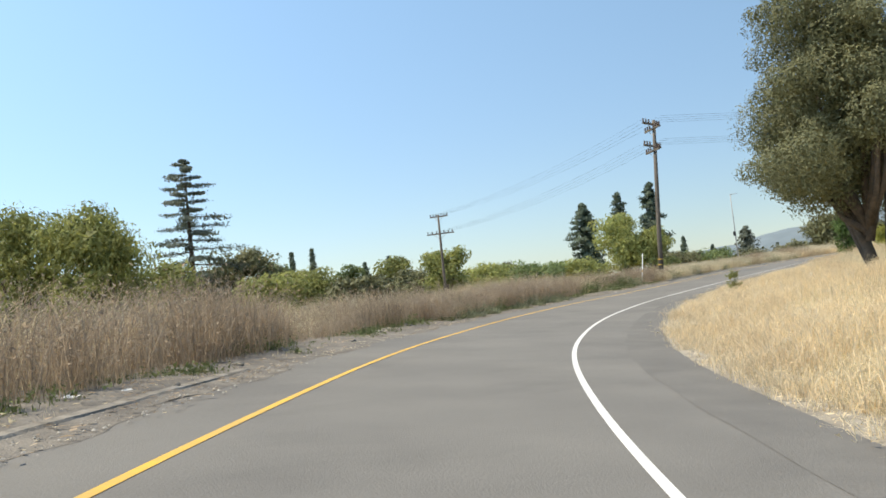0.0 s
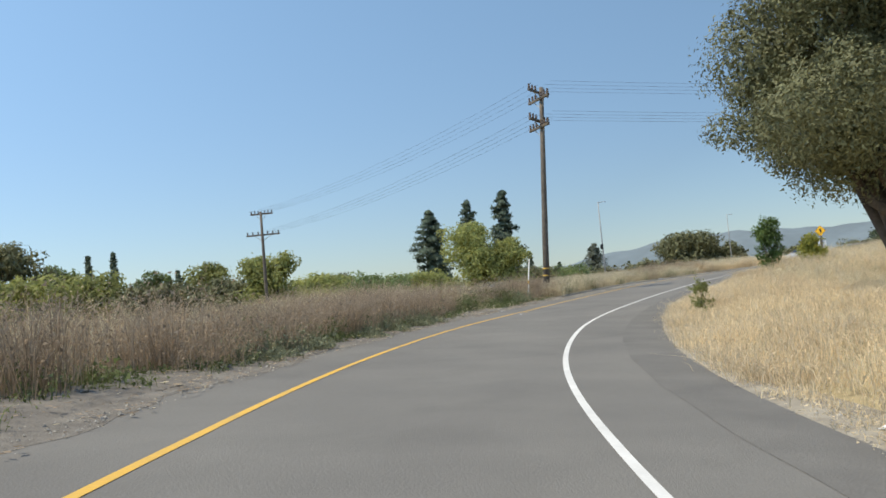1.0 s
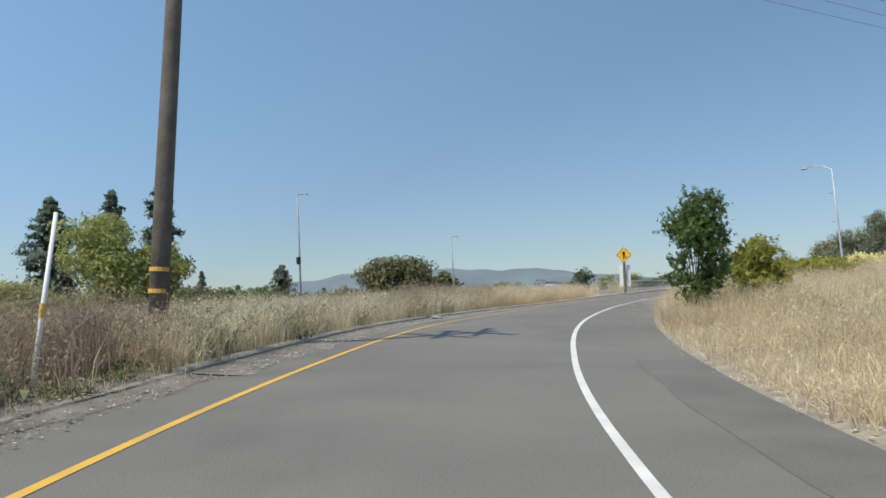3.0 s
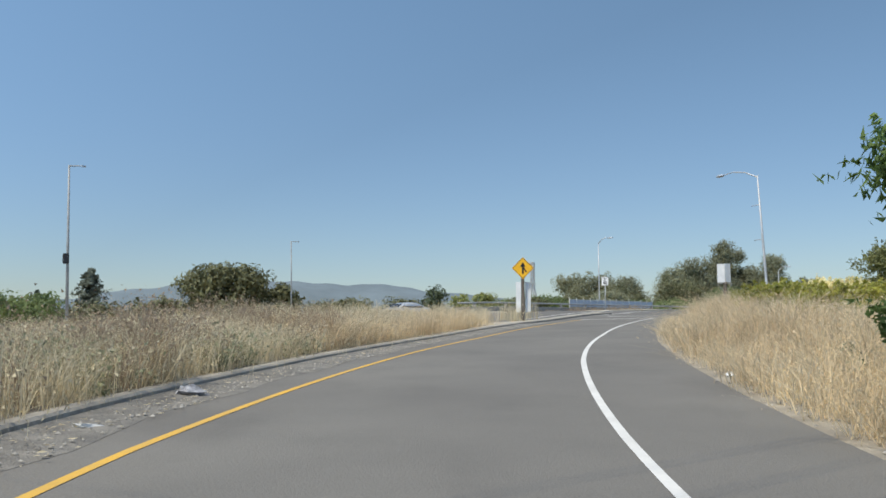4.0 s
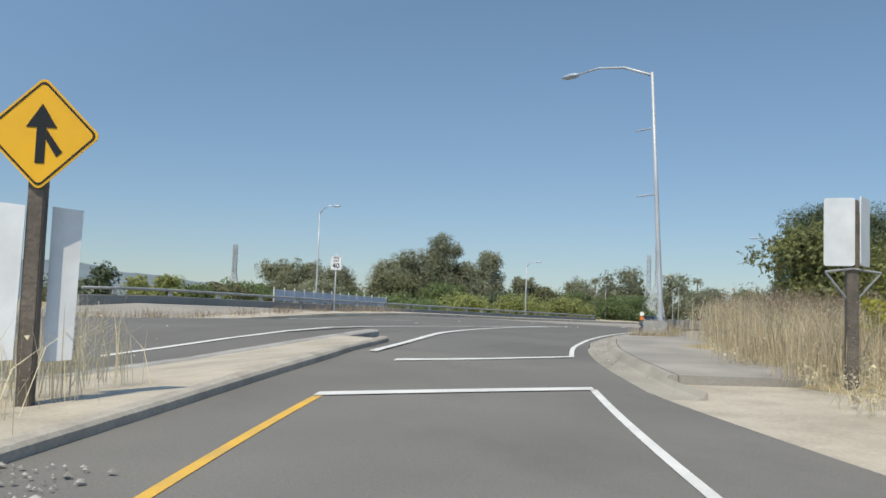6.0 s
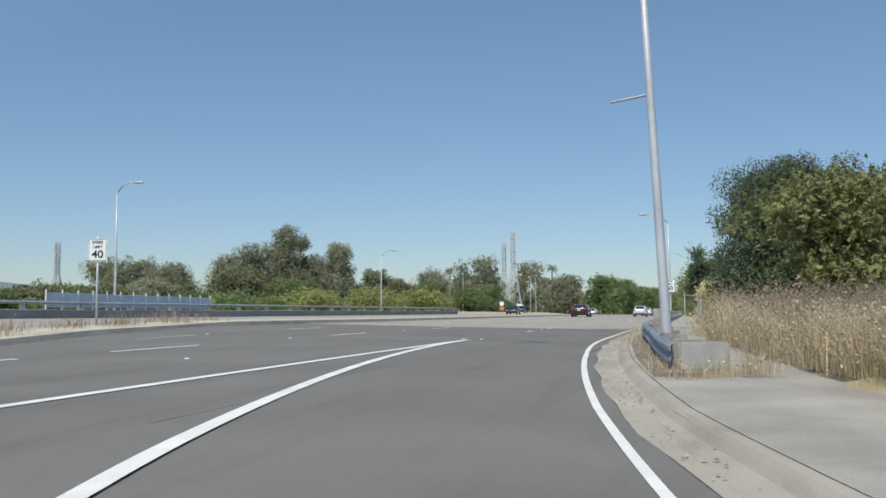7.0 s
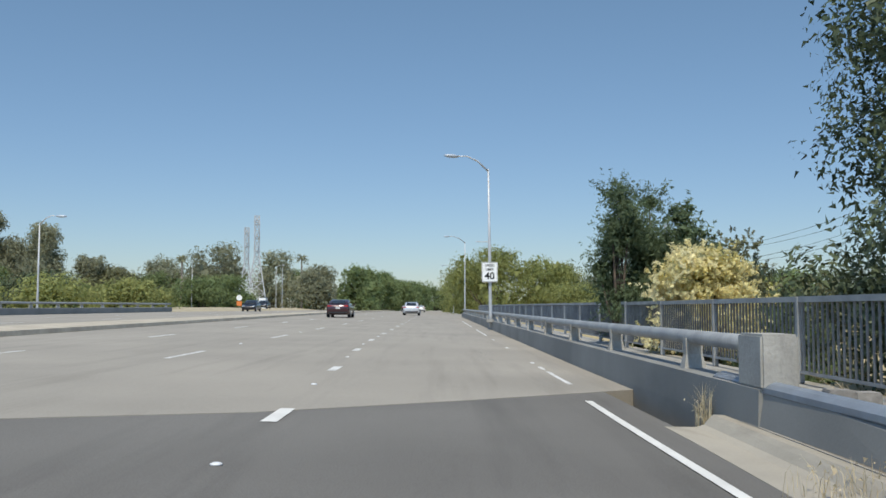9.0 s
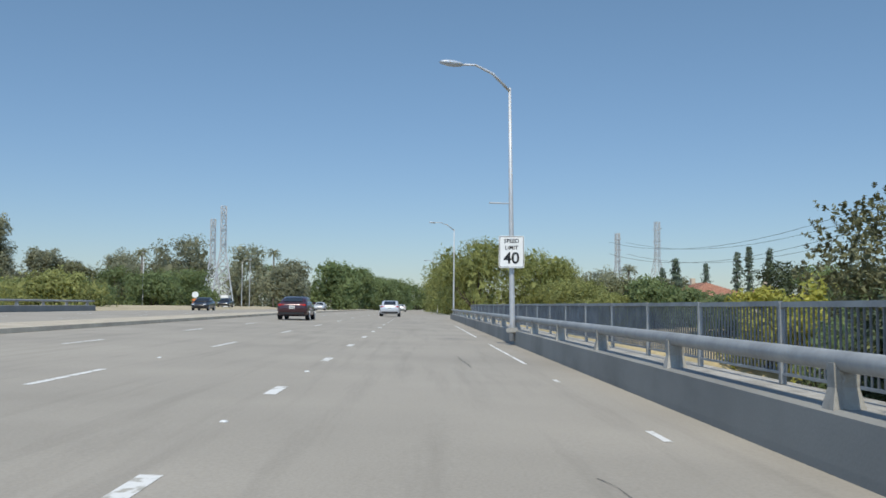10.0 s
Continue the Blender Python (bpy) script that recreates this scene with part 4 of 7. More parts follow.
ribbon("verge_soil", 60, 90, [-7.5, -5.0, lambda s: left_edge(s) - 0.16], [-0.2, 0.06, KERB - 0.02], DIRT, "dry soil behind the kerb", "verge")
ribbon("verge_inner", -20, 101, [lambda s: right_edge(s), lambda s: right_edge(s) + 0.3, lambda s: right_edge(s) + 1.3], [0.0, 0.02, -0.12], VERGE, "pale sandy strip at the inner edge of the asphalt", "verge")


def island_row(s):
    row = []
    x, y = from_sl(s, left_edge(s) - 0.16)
    a, b = to_ab(x[0], y[0])
    for u in np.linspace(0, 1, 6):
        bb = b + (-0.95 - b) * u
        px, py = from_ab(a, bb)
        z0, z1 = float(road_z(x, y)[0]) + KERB - 0.01, float(arterial_z(a, -0.9)) + 0.12
        row.append((px, py, z0 + (z1 - z0) * u))
    return row


isl = sheet("gore_island", [island_row(s) for s in np.arange(88, 113, 1.0)], SAND, skirt=0.3)
structure(isl, "pale sandy concrete traffic island between ramp and road", "island")


def art_kerb_row(a):
    row = []
    for b, dz in ((-1.0, 0.10), (-0.96, 0.13), (-0.74, 0.13), (-0.7, 0.0)):
        x, y = from_ab(a, b)
        row.append((x, y, float(arterial_z(a, -0.7)) + dz))
    return row


structure(sheet("kerb_arterial", [art_kerb_row(a) for a in np.linspace(-200, -43.6, 60)], CONCRETE, skirt=0.25), "concrete kerb along the wide road", "kerb")
PAN = material("tan_concrete", (0.37, 0.338, 0.28), (0.285, 0.26, 0.215), rough=0.95, size=1.2, fine=45, bump=0.15, spread=0.1, stain=(1.6, 0.25, 0.52, 0.74, 0.72, 0.3))
SOIL = material("dark_litter_soil", (0.25, 0.21, 0.16), (0.12, 0.10, 0.08), rough=1.0, size=0.25, fine=30, bump=1.0, spread=0.4)
# gutter, kerb and path on the right after the ramp's end
ribbon("gutter", 105.5, 147, [lambda s: right_edge(s) + 0.04 * math.sin(s * 3.1) * math.sin(s * 1.3), lambda s: right_edge(s) + 0.3, lambda s: right_edge(s) + 0.37, lambda s: right_edge(s) + 0.42], [0.003, 0.005, 0.03, 0.09], PAN, "stained tan concrete gutter curving up into the kerb", "gutter")
ribbon("kerb_path", 107.2, 147, [lambda s: right_edge(s) + 0.42, lambda s: right_edge(s) + 0.455, lambda s: right_edge(s) + 0.56], [0.09, 0.122, 0.12], PAN, "rounded concrete kerb at the path", "kerb", skirt=0.2)
ribbon("verge_rail", 121.2, 147, [lambda s: right_edge(s) + 0.56, lambda s: rail_edge(s) + 0.62, lambda s: rail_edge(s) + 1.05], [0.11, 0.175, 0.17], SOIL, "dark soil and dead leaves under the guard rail", "verge", ds=0.5, skirt=0.1)
ribbon("sidewalk", 107.2, 147, [lambda s: right_edge(s) + 0.57, lambda s: right_edge(s) + 1.5, lambda s: right_edge(s) + 2.6 + 0.7 * step(s, 122, 112)], [0.124, 0.13, 0.13], material("path_asphalt", (0.35, 0.325, 0.28), (0.25, 0.232, 0.205), rough=0.95, size=1.2, fine=30, bump=0.4, spread=0.2), "cracked grey footpath beside the guard rail", "sidewalk", skirt=0.3)
ribbon("path_apron", 99, 107.2, [lambda s: right_edge(s), lambda s: right_edge(s) + 1.2, lambda s: right_edge(s) + 2.6 + 0.5 * step(s, 100, 107)], [0.0, 0.02 , 0.06], SAND, "dusty sloping apron where the path meets the ramp", "sidewalk", skirt=0.3)
ribbon("path_bank", 99, 147, [lambda s: right_edge(s) + 2.6, lambda s: right_edge(s) + 3.6, lambda s: right_edge(s) + 6.5], [0.1, 0.08, -0.6], DIRT, "bare earth behind the footpath", "verge", skirt=0.0)


def along_rows(a0, a1, profile, da=4.0):
    """Rows of a profile (b, height over the road at b = -2.9) swept along the arterial road."""
    rows = []
    for a in np.linspace(a0, a1, max(2, int((a1 - a0) / da) + 1)):
        row = []
        for b, h in profile:
            x, y = from_ab(a, b)
            row.append((x, y, float(arterial_z(a, -2.9)) + h))
        rows.append(row)
    return rows


structure(sheet("sidewalk_bridge", along_rows(-9.4, 84, [(-3.2, 0.2), (-4.2, 0.19), (-5.0, 0.18)]), CONCRETE, skirt=0.6), "pale concrete footpath on the bridge", "sidewalk")
STEEL = material("galvanised_steel", (0.50, 0.55, 0.61), (0.40, 0.44, 0.49), rough=0.5, metal=0.35, size=0.6, fine=12, spread=0.1, gloss=0.5)
GREY_STEEL = material("weathered_grey_steel", (0.36, 0.37, 0.37), (0.25, 0.26, 0.265), rough=0.6, metal=0.3, size=0.5, fine=15, spread=0.15)
BAR_STEEL = material("dark_grey_bars", (0.22, 0.225, 0.23), (0.14, 0.145, 0.15), rough=0.6, metal=0.2, size=0.5, fine=15, spread=0.15)
POLE_STEEL = material("pale_pole_steel", (0.55, 0.56, 0.57), (0.43, 0.44, 0.45), rough=0.55, metal=0.35, size=0.9, fine=9, spread=0.1)
WOOD = material("treated_wood", (0.165, 0.14, 0.115), (0.10, 0.086, 0.072), rough=0.95, size=0.35, fine=22, bump=0.6, spread=0.3)
GREY_WOOD = material("grey_wood", (0.33, 0.31, 0.28), (0.20, 0.185, 0.165), rough=0.95, size=0.3, fine=20, bump=0.6, spread=0.25)


def parapet(side, a0, a1, b, name_label):
    """A low concrete wall with cast posts and a fat steel tube on top; side +1: its road lies to the left."""
    z0 = float(arterial_z(a0, b))
    x, y = from_ab(a0, b)
    ob = thing("bridge_barrier", x, y, z0, 0, name_label, "barrier")

    def pt(a, bb, h):
        px, py = from_ab(a, bb)
        return Vector((px - x, py - y, float(arterial_z(a, b)) - z0 + h))

    bm = bmesh.new()
    prof = [(0.0, -0.4), (0.0, 0.08), (-0.012 * side, 0.43), (-0.09 * side, 0.45), (-0.29 * side, 0.45), (-0.31 * side, 0.43), (-0.31 * side, -0.4)]
    rings = []
    for a in np.linspace(a0, a1, max(2, int((a1 - a0) / 6) + 1)):
        rings.append([bm.verts.new(pt(a, b + db, h)) for db, h in prof])
    for p, q in zip(rings[:-1], rings[1:]):
        for k in range(len(prof)):
            bm.faces.new((p[k], p[(k + 1) % len(prof)], q[(k + 1) % len(prof)], q[k]))
    bm.faces.new(rings[0])
    bm.faces.new(rings[-1][::-1])
    bmesh.ops.recalc_face_normals(bm, faces=bm.faces)
    part("wall", bm, GREY_CONCRETE, ob, "grey stained concrete wall")
    bm = bmesh.new()
    n = int((a1 - a0) / 3)
    for off, r in ((0, 1.0),):
        pts = [pt(a, b - 0.17 * side, 0.79) for a in np.linspace(a0 + 0.3, a1, n)]
        add_tube(bm, pts, 0.078, 10)
    part("rail", bm, GREY_STEEL, ob, "dull grey steel tube", smooth=True)
    turn = math.atan2(ALONG[1], ALONG[0])
    a = a0 + 2.6
    while a < a1:
        bm = bmesh.new()
        c = pt(a, b - 0.18 * side, 0)
        base = [(-0.1, -0.13), (0.1, -0.13), (0.1, 0.13), (-0.1, 0.13)]
        rot = Matrix.Rotation(turn, 4, "Z")
        lo = [bm.verts.new(c + rot @ Vector((u, v * 0.95, 0.44))) for u, v in base]
        mi = [bm.verts.new(c + rot @ Vector((u * 0.62, v * 0.7, 0.6))) for u, v in base]
        hi = [bm.verts.new(c + rot @ Vector((u * 0.62, v * 0.75, 0.78))) for u, v in base]
        for p, q in ((lo, mi), (mi, hi)):
            for k in range(4):
                bm.faces.new((p[k], p[(k + 1) % 4], q[(k + 1) % 4], q[k]))
        bm.faces.new(hi)
        bm.faces.new(lo[::-1])
        bmesh.ops.recalc_face_normals(bm, faces=bm.faces)
        part("post", bm, CONCRETE, ob)
        a += 4.45
    return ob, pt


bar_r, bpt = parapet(1, -9.2, 82, -2.92, "low grey concrete bridge barrier with a steel tube rail")
bm = bmesh.new()
turn_art = math.atan2(ALONG[1], ALONG[0])
c = bpt(-8.95, -3.1, 0.66)
add_box(bm, (0.6, 0.32, 0.46), c, turn_art, bevel=0.02)
part("end_block", bm, CONCRETE, bar_r, "pale concrete end block")
bm = bmesh.new()
wedge = []
for a, h in ((-11.8, 0.36), (-10.5, 0.42), (-9.2, 0.45)):
    wedge.append([bm.verts.new(bpt(a, -2.92 + db, hh)) for db, hh in ((0, -0.4), (0, 0.05), (-0.06, h - 0.02), (-0.09, h), (-0.30, h), (-0.31, -0.4))])
for p, q in zip(wedge[:-1], wedge[1:]):
    for k in range(6):
        bm.faces.new((p[k], p[(k + 1) % 6], q[(k + 1) % 6], q[k]))
bm.faces.new(wedge[0])
bm.faces.new(wedge[-1][::-1])
bmesh.ops.recalc_face_normals(bm, faces=bm.faces)
part("approach_wall", bm, GREY_CONCRETE, bar_r)
parapet(-1, -24, 78, 26.5, "far concrete barrier with a grey steel tube rail")


def guard_rail():
    """A W-shaped steel beam on wooden posts with blocks."""
    ob = thing("guard_rail", *from_ab(-30.0, -3.2), 0, 0, "weathered steel W-beam guard rail on timber posts", "guard rail")
    o = ob.matrix_basis.translation.copy()
    lat = lambda s: rail_edge(s) + 0.62 + 0.12 * (1 - float(step(s, 128.0, 136.0))) + 0.04 * (1 - float(step(s, 121.7, 124.6)))
    prof = [(-0.01, 0.20), (-0.03, 0.21), (-0.085, 0.245), (-0.085, 0.29), (-0.02, 0.325), (-0.02, 0.355), (-0.085, 0.39), (-0.085, 0.435), (-0.04, 0.468), (0.01, 0.485)]
    bm = bmesh.new()
    rings = []
    stations = list(np.arange(121.7, 147.6, 0.6))
    for s in stations:
        ring = []
        for off, h in prof:
            x, y = from_sl(s, lat(s) + off)
            zz = float(road_z(*from_sl(s, right_edge(s)))[0]) + h
            ring.append(bm.verts.new(Vector((x[0], y[0], zz)) - o))
        rings.append(ring)
    for p, q in zip(rings[:-1], rings[1:]):
        for k in range(len(prof) - 1):
            bm.faces.new((p[k], p[k + 1], q[k + 1], q[k]))
    bmesh.ops.solidify(bm, geom=bm.faces[:], thickness=0.006)
    part("beam", bm, STEEL, ob, "blue-grey galvanised beam with dents", smooth=False)
    for s in np.arange(122.4, 147.0, 1.9):
        x, y = from_sl(s, lat(s) + 0.30)
        x2, y2 = from_sl(s, lat(s) + 0.11)
        zz = float(road_z(*from_sl(s, right_edge(s)))[0])
        dx, dy = x2[0] - x[0], y2[0] - y[0]
        bm = bmesh.new()
        add_box(bm, (0.2, 0.17, 1.1), Vector((x[0], y[0], zz - 0.06)) - o, math.atan2(dy, dx), bevel=0.012)
        post = part("post", bm, GREY_WOOD, ob, "grey weathered timber post")
        bm = bmesh.new()
        add_box(bm, (0.19, 0.15, 0.34), Vector((x2[0], y2[0], zz + 0.335)) - o, math.atan2(dy, dx), bevel=0.01)
        part("block", bm, GREY_WOOD, post)
    # turned-out end panel
    bm = bmesh.new()
    s = 121.7
    x, y = from_sl(s, lat(s) + 0.35)
    zz = float(road_z(*from_sl(s, right_edge(s)))[0])
    x2, y2 = from_sl(s, lat(s))
    add_box(bm, (0.66, 0.05, 0.36), Vector((x[0], y[0], zz + 0.32)) - o, math.atan2(y2[0] - y[0], x2[0] - x[0]) + 0.25, bevel=0.02)
    part("end_panel", bm, CONCRETE, ob, "dull grey flat end panel")
    return ob


guard_rail()


def pedestrian_railing():
    x0, y0 = from_ab(-9.0, -4.72)
    z0 = float(arterial_z(-9.0, -2.9)) + 0.19
    ob = thing("pedestrian_railing", x0, y0, z0, 0, "grey steel pedestrian railing with upright bars on the bridge", "railing")
    turn = math.atan2(ALONG[1], ALONG[0])

    def pt(a, h):
        x, y = from_ab(a, -4.72)
        return Vector((x - x0, y - y0, float(arterial_z(a, -2.9)) + 0.19 - z0 + h))

    k = 0
    a = -9.0
    bar_me = None
    while a < 80:
        bm = bmesh.new()
        wide = 0.13 if k == 0 else 0.08
        add_box(bm, (wide, 0.08, 1.05), pt(a, 0.525), turn, bevel=0.006)
        part("post", bm, POLE_STEEL if k == 0 else GREY_STEEL, ob, "pale end post" if k == 0 else "")
        b = min(a + 3.5, 80)
        for h, t, nm in ((1.03, 0.07, "top_rail"), (0.14, 0.035, "lower_rail")):
            bm = bmesh.new()
            p, q = pt(a + 0.04, h), pt(b - 0.04, h)
            mid = (p + q) / 2
            add_box(bm, ((q - p).length + 0.0, 0.055 if nm == "top_rail" else 0.04, t), mid, turn)
            part(nm, bm, GREY_STEEL, ob)
        if a < 34:
            for j in range(1, 25):
                aa = a + 0.14 * j
                if bar_me is None:
                    bm = bmesh.new()
                    add_box(bm, (0.022, 0.022, 0.85), (0, 0, 0))
                    bar_me = bpy.data.meshes.new("bar")
                    bm.to_mesh(bar_me)
                    bm.free()
                    bar_me.materials.append(BAR_STEEL)
                bar = new("bar", bar_me)
                bar.parent = ob
                bar.matrix_basis = Matrix.Translation(pt(aa, 0.575)) @ Matrix.Rotation(turn, 4, "Z")
        else:
            bm = bmesh.new()
            for j in range(1, 25):
                add_box(bm, (0.022, 0.022, 0.85), pt(a + 0.14 * j, 0.575), turn)
            tagged(part("bars", bm, BAR_STEEL, ob), kind="stuff")
        a += 3.5
        k += 1
    return ob


pedestrian_railing()


def white_fence():
    x0, y0 = from_ab(-8.0, 27.6)
    z0 = float(arterial_z(-8, 26)) + 0.1
    ob = thing("screen_fence", x0, y0, z0, 0, "pale mesh-panel fence with white posts beyond the barrier", "fence")
    panel = material("pale_panel", (0.50, 0.54, 0.60), (0.42, 0.46, 0.52), rough=0.7, size=0.8, fine=10, spread=0.08)
    for k in range(14):
        a = -5.2 + 1.3 * k
        x, y = from_ab(a, 27.6)
        bm = bmesh.new()
        add_box(bm, (0.08, 0.08, 1.7), (x - x0, y - y0, 0.55), turn_art, bevel=0.01)
        part("post", bm, WHITE_PAINT, ob)
        if k < 13:
            x, y = from_ab(a + 0.65, 27.6)
            bm = bmesh.new()
            add_box(bm, (1.2, 0.03, 0.72), (x - x0, y - y0, 0.82), turn_art)
            part("panel", bm, panel, ob)
            bm = bmesh.new()
            add_box(bm, (1.2, 0.05, 0.05), (x - x0, y - y0, 1.22), turn_art)
            part("rail", bm, WHITE_PAINT, ob)
    return ob


white_fence()

# ================= poles and signs =================
def street_lamp(x, y, z, height, arm, head_to, lean=(0, 0), label="tall tapered steel street lamp with a curved arm", braces=0):
    """A tapered pole; its arm bows out towards head_to (a direction in degrees)."""
    ob = thing("street_lamp", x, y, z, 0, label, "street lamp")
    d = Vector((math.cos(radians(head_to)), math.sin(radians(head_to)), 0))
    top = Vector((lean[0], lean[1], height))
    bm = bmesh.new()
    add_tube(bm, [(0, 0, -0.3), top * 0.04, top * 0.5, top], [0.09, 0.082, 0.068, 0.042], 12)
    part("pole", bm, POLE_STEEL, ob, smooth=True)
    bm = bmesh.new()
    add_box(bm, (0.36, 0.36, 0.16), (0, 0, 0.02), bevel=0.03)
    part("base", bm, CONCRETE, ob)
    bm = bmesh.new()
    pts = [top - Vector((0, 0, 0.1)), top + d * (arm * 0.35) + Vector((0, 0, 0.36)), top + d * (arm * 0.7) + Vector((0, 0, 0.55)), top + d * arm + Vector((0, 0, 0.5))]
    add_tube(bm, pts, [0.045, 0.04, 0.035, 0.03], 8)
    arm_ob = part("arm", bm, POLE_STEEL, ob, smooth=True)
    bm = bmesh.new()
    end = pts[-1]
    m = Matrix.Translation(end + d * 0.3) @ Matrix.Rotation(radians(head_to), 4, "Z")
    made = bmesh.ops.create_uvsphere(bm, u_segments=10, v_segments=6, radius=1.0)
    bmesh.ops.transform(bm, matrix=m @ Matrix.Diagonal((0.42, 0.16, 0.09, 1)), verts=made["verts"])
    part("lamp_head", bm, STEEL, arm_ob, "silver lamp head", smooth=True)
    for k in range(braces):
        bm = bmesh.new()
        h = top * (0.52 + 0.26 * k)
        add_tube(bm, [h, h + d * 0.75 + Vector((0, 0, -0.02))], 0.022, 6)
        part("sign_arm", bm, POLE_STEEL, ob)
    return ob


street_lamp(69.98, 91.36, 3.25, 8.05, 3.2, 72, (-0.15, 0.38), "grey steel street lamp leaning slightly, beside the guard rail", braces=2)
lx, ly = from_ab(27.9, -2.85)
street_lamp(lx, ly, float(arterial_z(28, -2.9)) + 0.42, 7.35, 1.7, 125, (0, 0.1), "white street lamp on the bridge barrier with a speed sign", braces=1)
for a in (89.5, 160, 225):
    lx, ly = from_ab(a, -3.5)
    street_lamp(lx, ly, 3.3, 8.6, 2.3, 135, label="distant white street lamp at the roadside")
lx, ly = from_ab(4.7, 30.3)
street_lamp(lx, ly, 2.9, 8.7, 1.2, 280, label="white street lamp beyond the far barrier")
lx, ly = from_ab(48.5, 27.6)
street_lamp(lx, ly, 3.0, 7.2, 1.2, 280, label="white street lamp at the far barrier's end")


def field_pole(x, y, top, label, box):
    """A slim steel pole with a stub bracket at its top and, on one of them, a dark control box."""
    z = z_here(x, y)
    ob = thing("steel_pole", x, y, z, 0, label, "pole")
    bm = bmesh.new()
    add_tube(bm, [(0, 0, -0.3), (-0.05, 0, (top - z) * 0.5), (-0.1, 0, top - z)], [0.085, 0.065, 0.045], 10)
    part("shaft", bm, GREY_STEEL, ob, smooth=True)
    bm = bmesh.new()
    add_tube(bm, [(-0.1, 0, top - z - 0.05), (0.45, -0.26, top - z - 0.02)], [0.035, 0.025], 6)
    arm = part("bracket", bm, GREY_STEEL, ob)
    bm = bmesh.new()
    add_box(bm, (0.2, 0.12, 0.09), (0.5, -0.28, top - z - 0.04), bevel=0.02)
    part("fitting", bm, STEEL, arm)
    if box:
        bm = bmesh.new()
        add_box(bm, (0.26, 0.22, 0.5), (-0.16, -0.1, (top - z) * 0.44), bevel=0.03)
        part("control_box", bm, material("dark_box", (0.04, 0.042, 0.045), rough=0.7), ob, "dark control box")
    return ob


field_pole(34.1, 106.6, 10.2, "slim grey steel pole with a control box in the field", True)
field_pole(63.7, 136.8, 10.3, "slim grey steel pole far beyond the weeds", False)


def utility_pole(x, y, z, top, label, arms, lean=(0, 0), radius=0.17, bands=True):
    """A tarred timber pole; arms: (height below the top, length, heading in degrees)."""
    ob = thing("utility_pole", x, y, z, 0, label, "utility pole")
    tip = Vector((lean[0], lean[1], top))
    bm = bmesh.new()
    add_tube(bm, [(0, 0, -0.4), tip * 0.25, tip * 0.6, tip], [radius, radius * 0.92, radius * 0.8, radius * 0.62], 14)
    part("pole", bm, WOOD, ob, smooth=True)
    glass = material("brown_insulator", (0.10, 0.07, 0.06), rough=0.3, gloss=0.5)
    for down, length, heading in arms:
        d = Vector((math.cos(radians(heading)), math.sin(radians(heading)), 0))
        c = tip * (1 - down / top) + Vector((-d.y, d.x, 0)) * 0.17
        bm = bmesh.new()
        add_box(bm, (length, 0.11, 0.13), c, radians(heading), bevel=0.01)
        arm = part("crossarm", bm, WOOD, ob)
        for sgn in (-1, 1):
            bm = bmesh.new()
            add_tube(bm, [c + d * sgn * length * 0.28, tip * (1 - (down + 0.55) / top)], 0.02, 5)
            part("brace", bm, GREY_STEEL, arm)
        for u in (-0.46, -0.3, -0.14, 0.14, 0.3, 0.46):
            bm = bmesh.new()
            p = c + d * length * u
            add_tube(bm, [p + Vector((0, 0, 0.05)), p + Vector((0, 0, 0.14)), p + Vector((0, 0, 0.2)), p + Vector((0, 0, 0.3))], [0.02, 0.07, 0.05, 0.06], 7)
            part("insulator", bm, glass, arm)
    if bands:
        for h in (1.02, 1.38):
            bm = bmesh.new()
            add_tube(bm, [tip * (h / top), tip * ((h + 0.07) / top)], radius * 1.0, 14)
            part("band", bm, YELLOW_PAINT, ob, "faded yellow marker band")
    return ob, tip


PX, PY = 14.7, 62.6
PZ = z_here(PX, PY)
ARMS = [(0.25, 2.5, 50), (0.62, 2.3, 100), (1.75, 2.4, 50), (2.1, 2.2, 100)]
utility_pole(PX, PY, PZ, 12.0 - PZ, "tall dark timber utility pole with two crossarm sets", ARMS, (0.75, 0.1))
FX, FY = 0.4, 97.4
FZ = z_here(FX, FY)
utility_pole(FX, FY, FZ, 10.4 - FZ, "timber utility pole with two crossarms beyond the weeds", [(0.2, 2.0, -20), (2.0, 3.0, -20)], (0, 0), 0.16, False)
ex, ey = 92.0, 62.0
EZ = z_here(ex, ey)
utility_pole(ex, ey, EZ, 12.0 - EZ, "timber utility pole carrying the far end of the wires", [(0.25, 2.5, 90), (1.75, 2.4, 90)], (0, 0), 0.17, False)


def wire(p, q, sag, label="thin dark overhead wire", thick=0.0058):
    bm = bmesh.new()
    p, q = Vector(p), Vector(q)
    o = p.copy()
    pts = []
    for k in range(25):
        u = k / 24
        w = p.lerp(q, u)
        w.z -= 4 * sag * u * (1 - u)
        pts.append(w - o)
    add_tube(bm, pts, thick, 4, cap=False)
    ob = part("wire", bm, material("dark_wire", (0.06, 0.06, 0.065), rough=0.6), None, label)
    ob.matrix_basis = Matrix.Translation(o)
    return tagged(ob, label, "wire", "overhead wires")


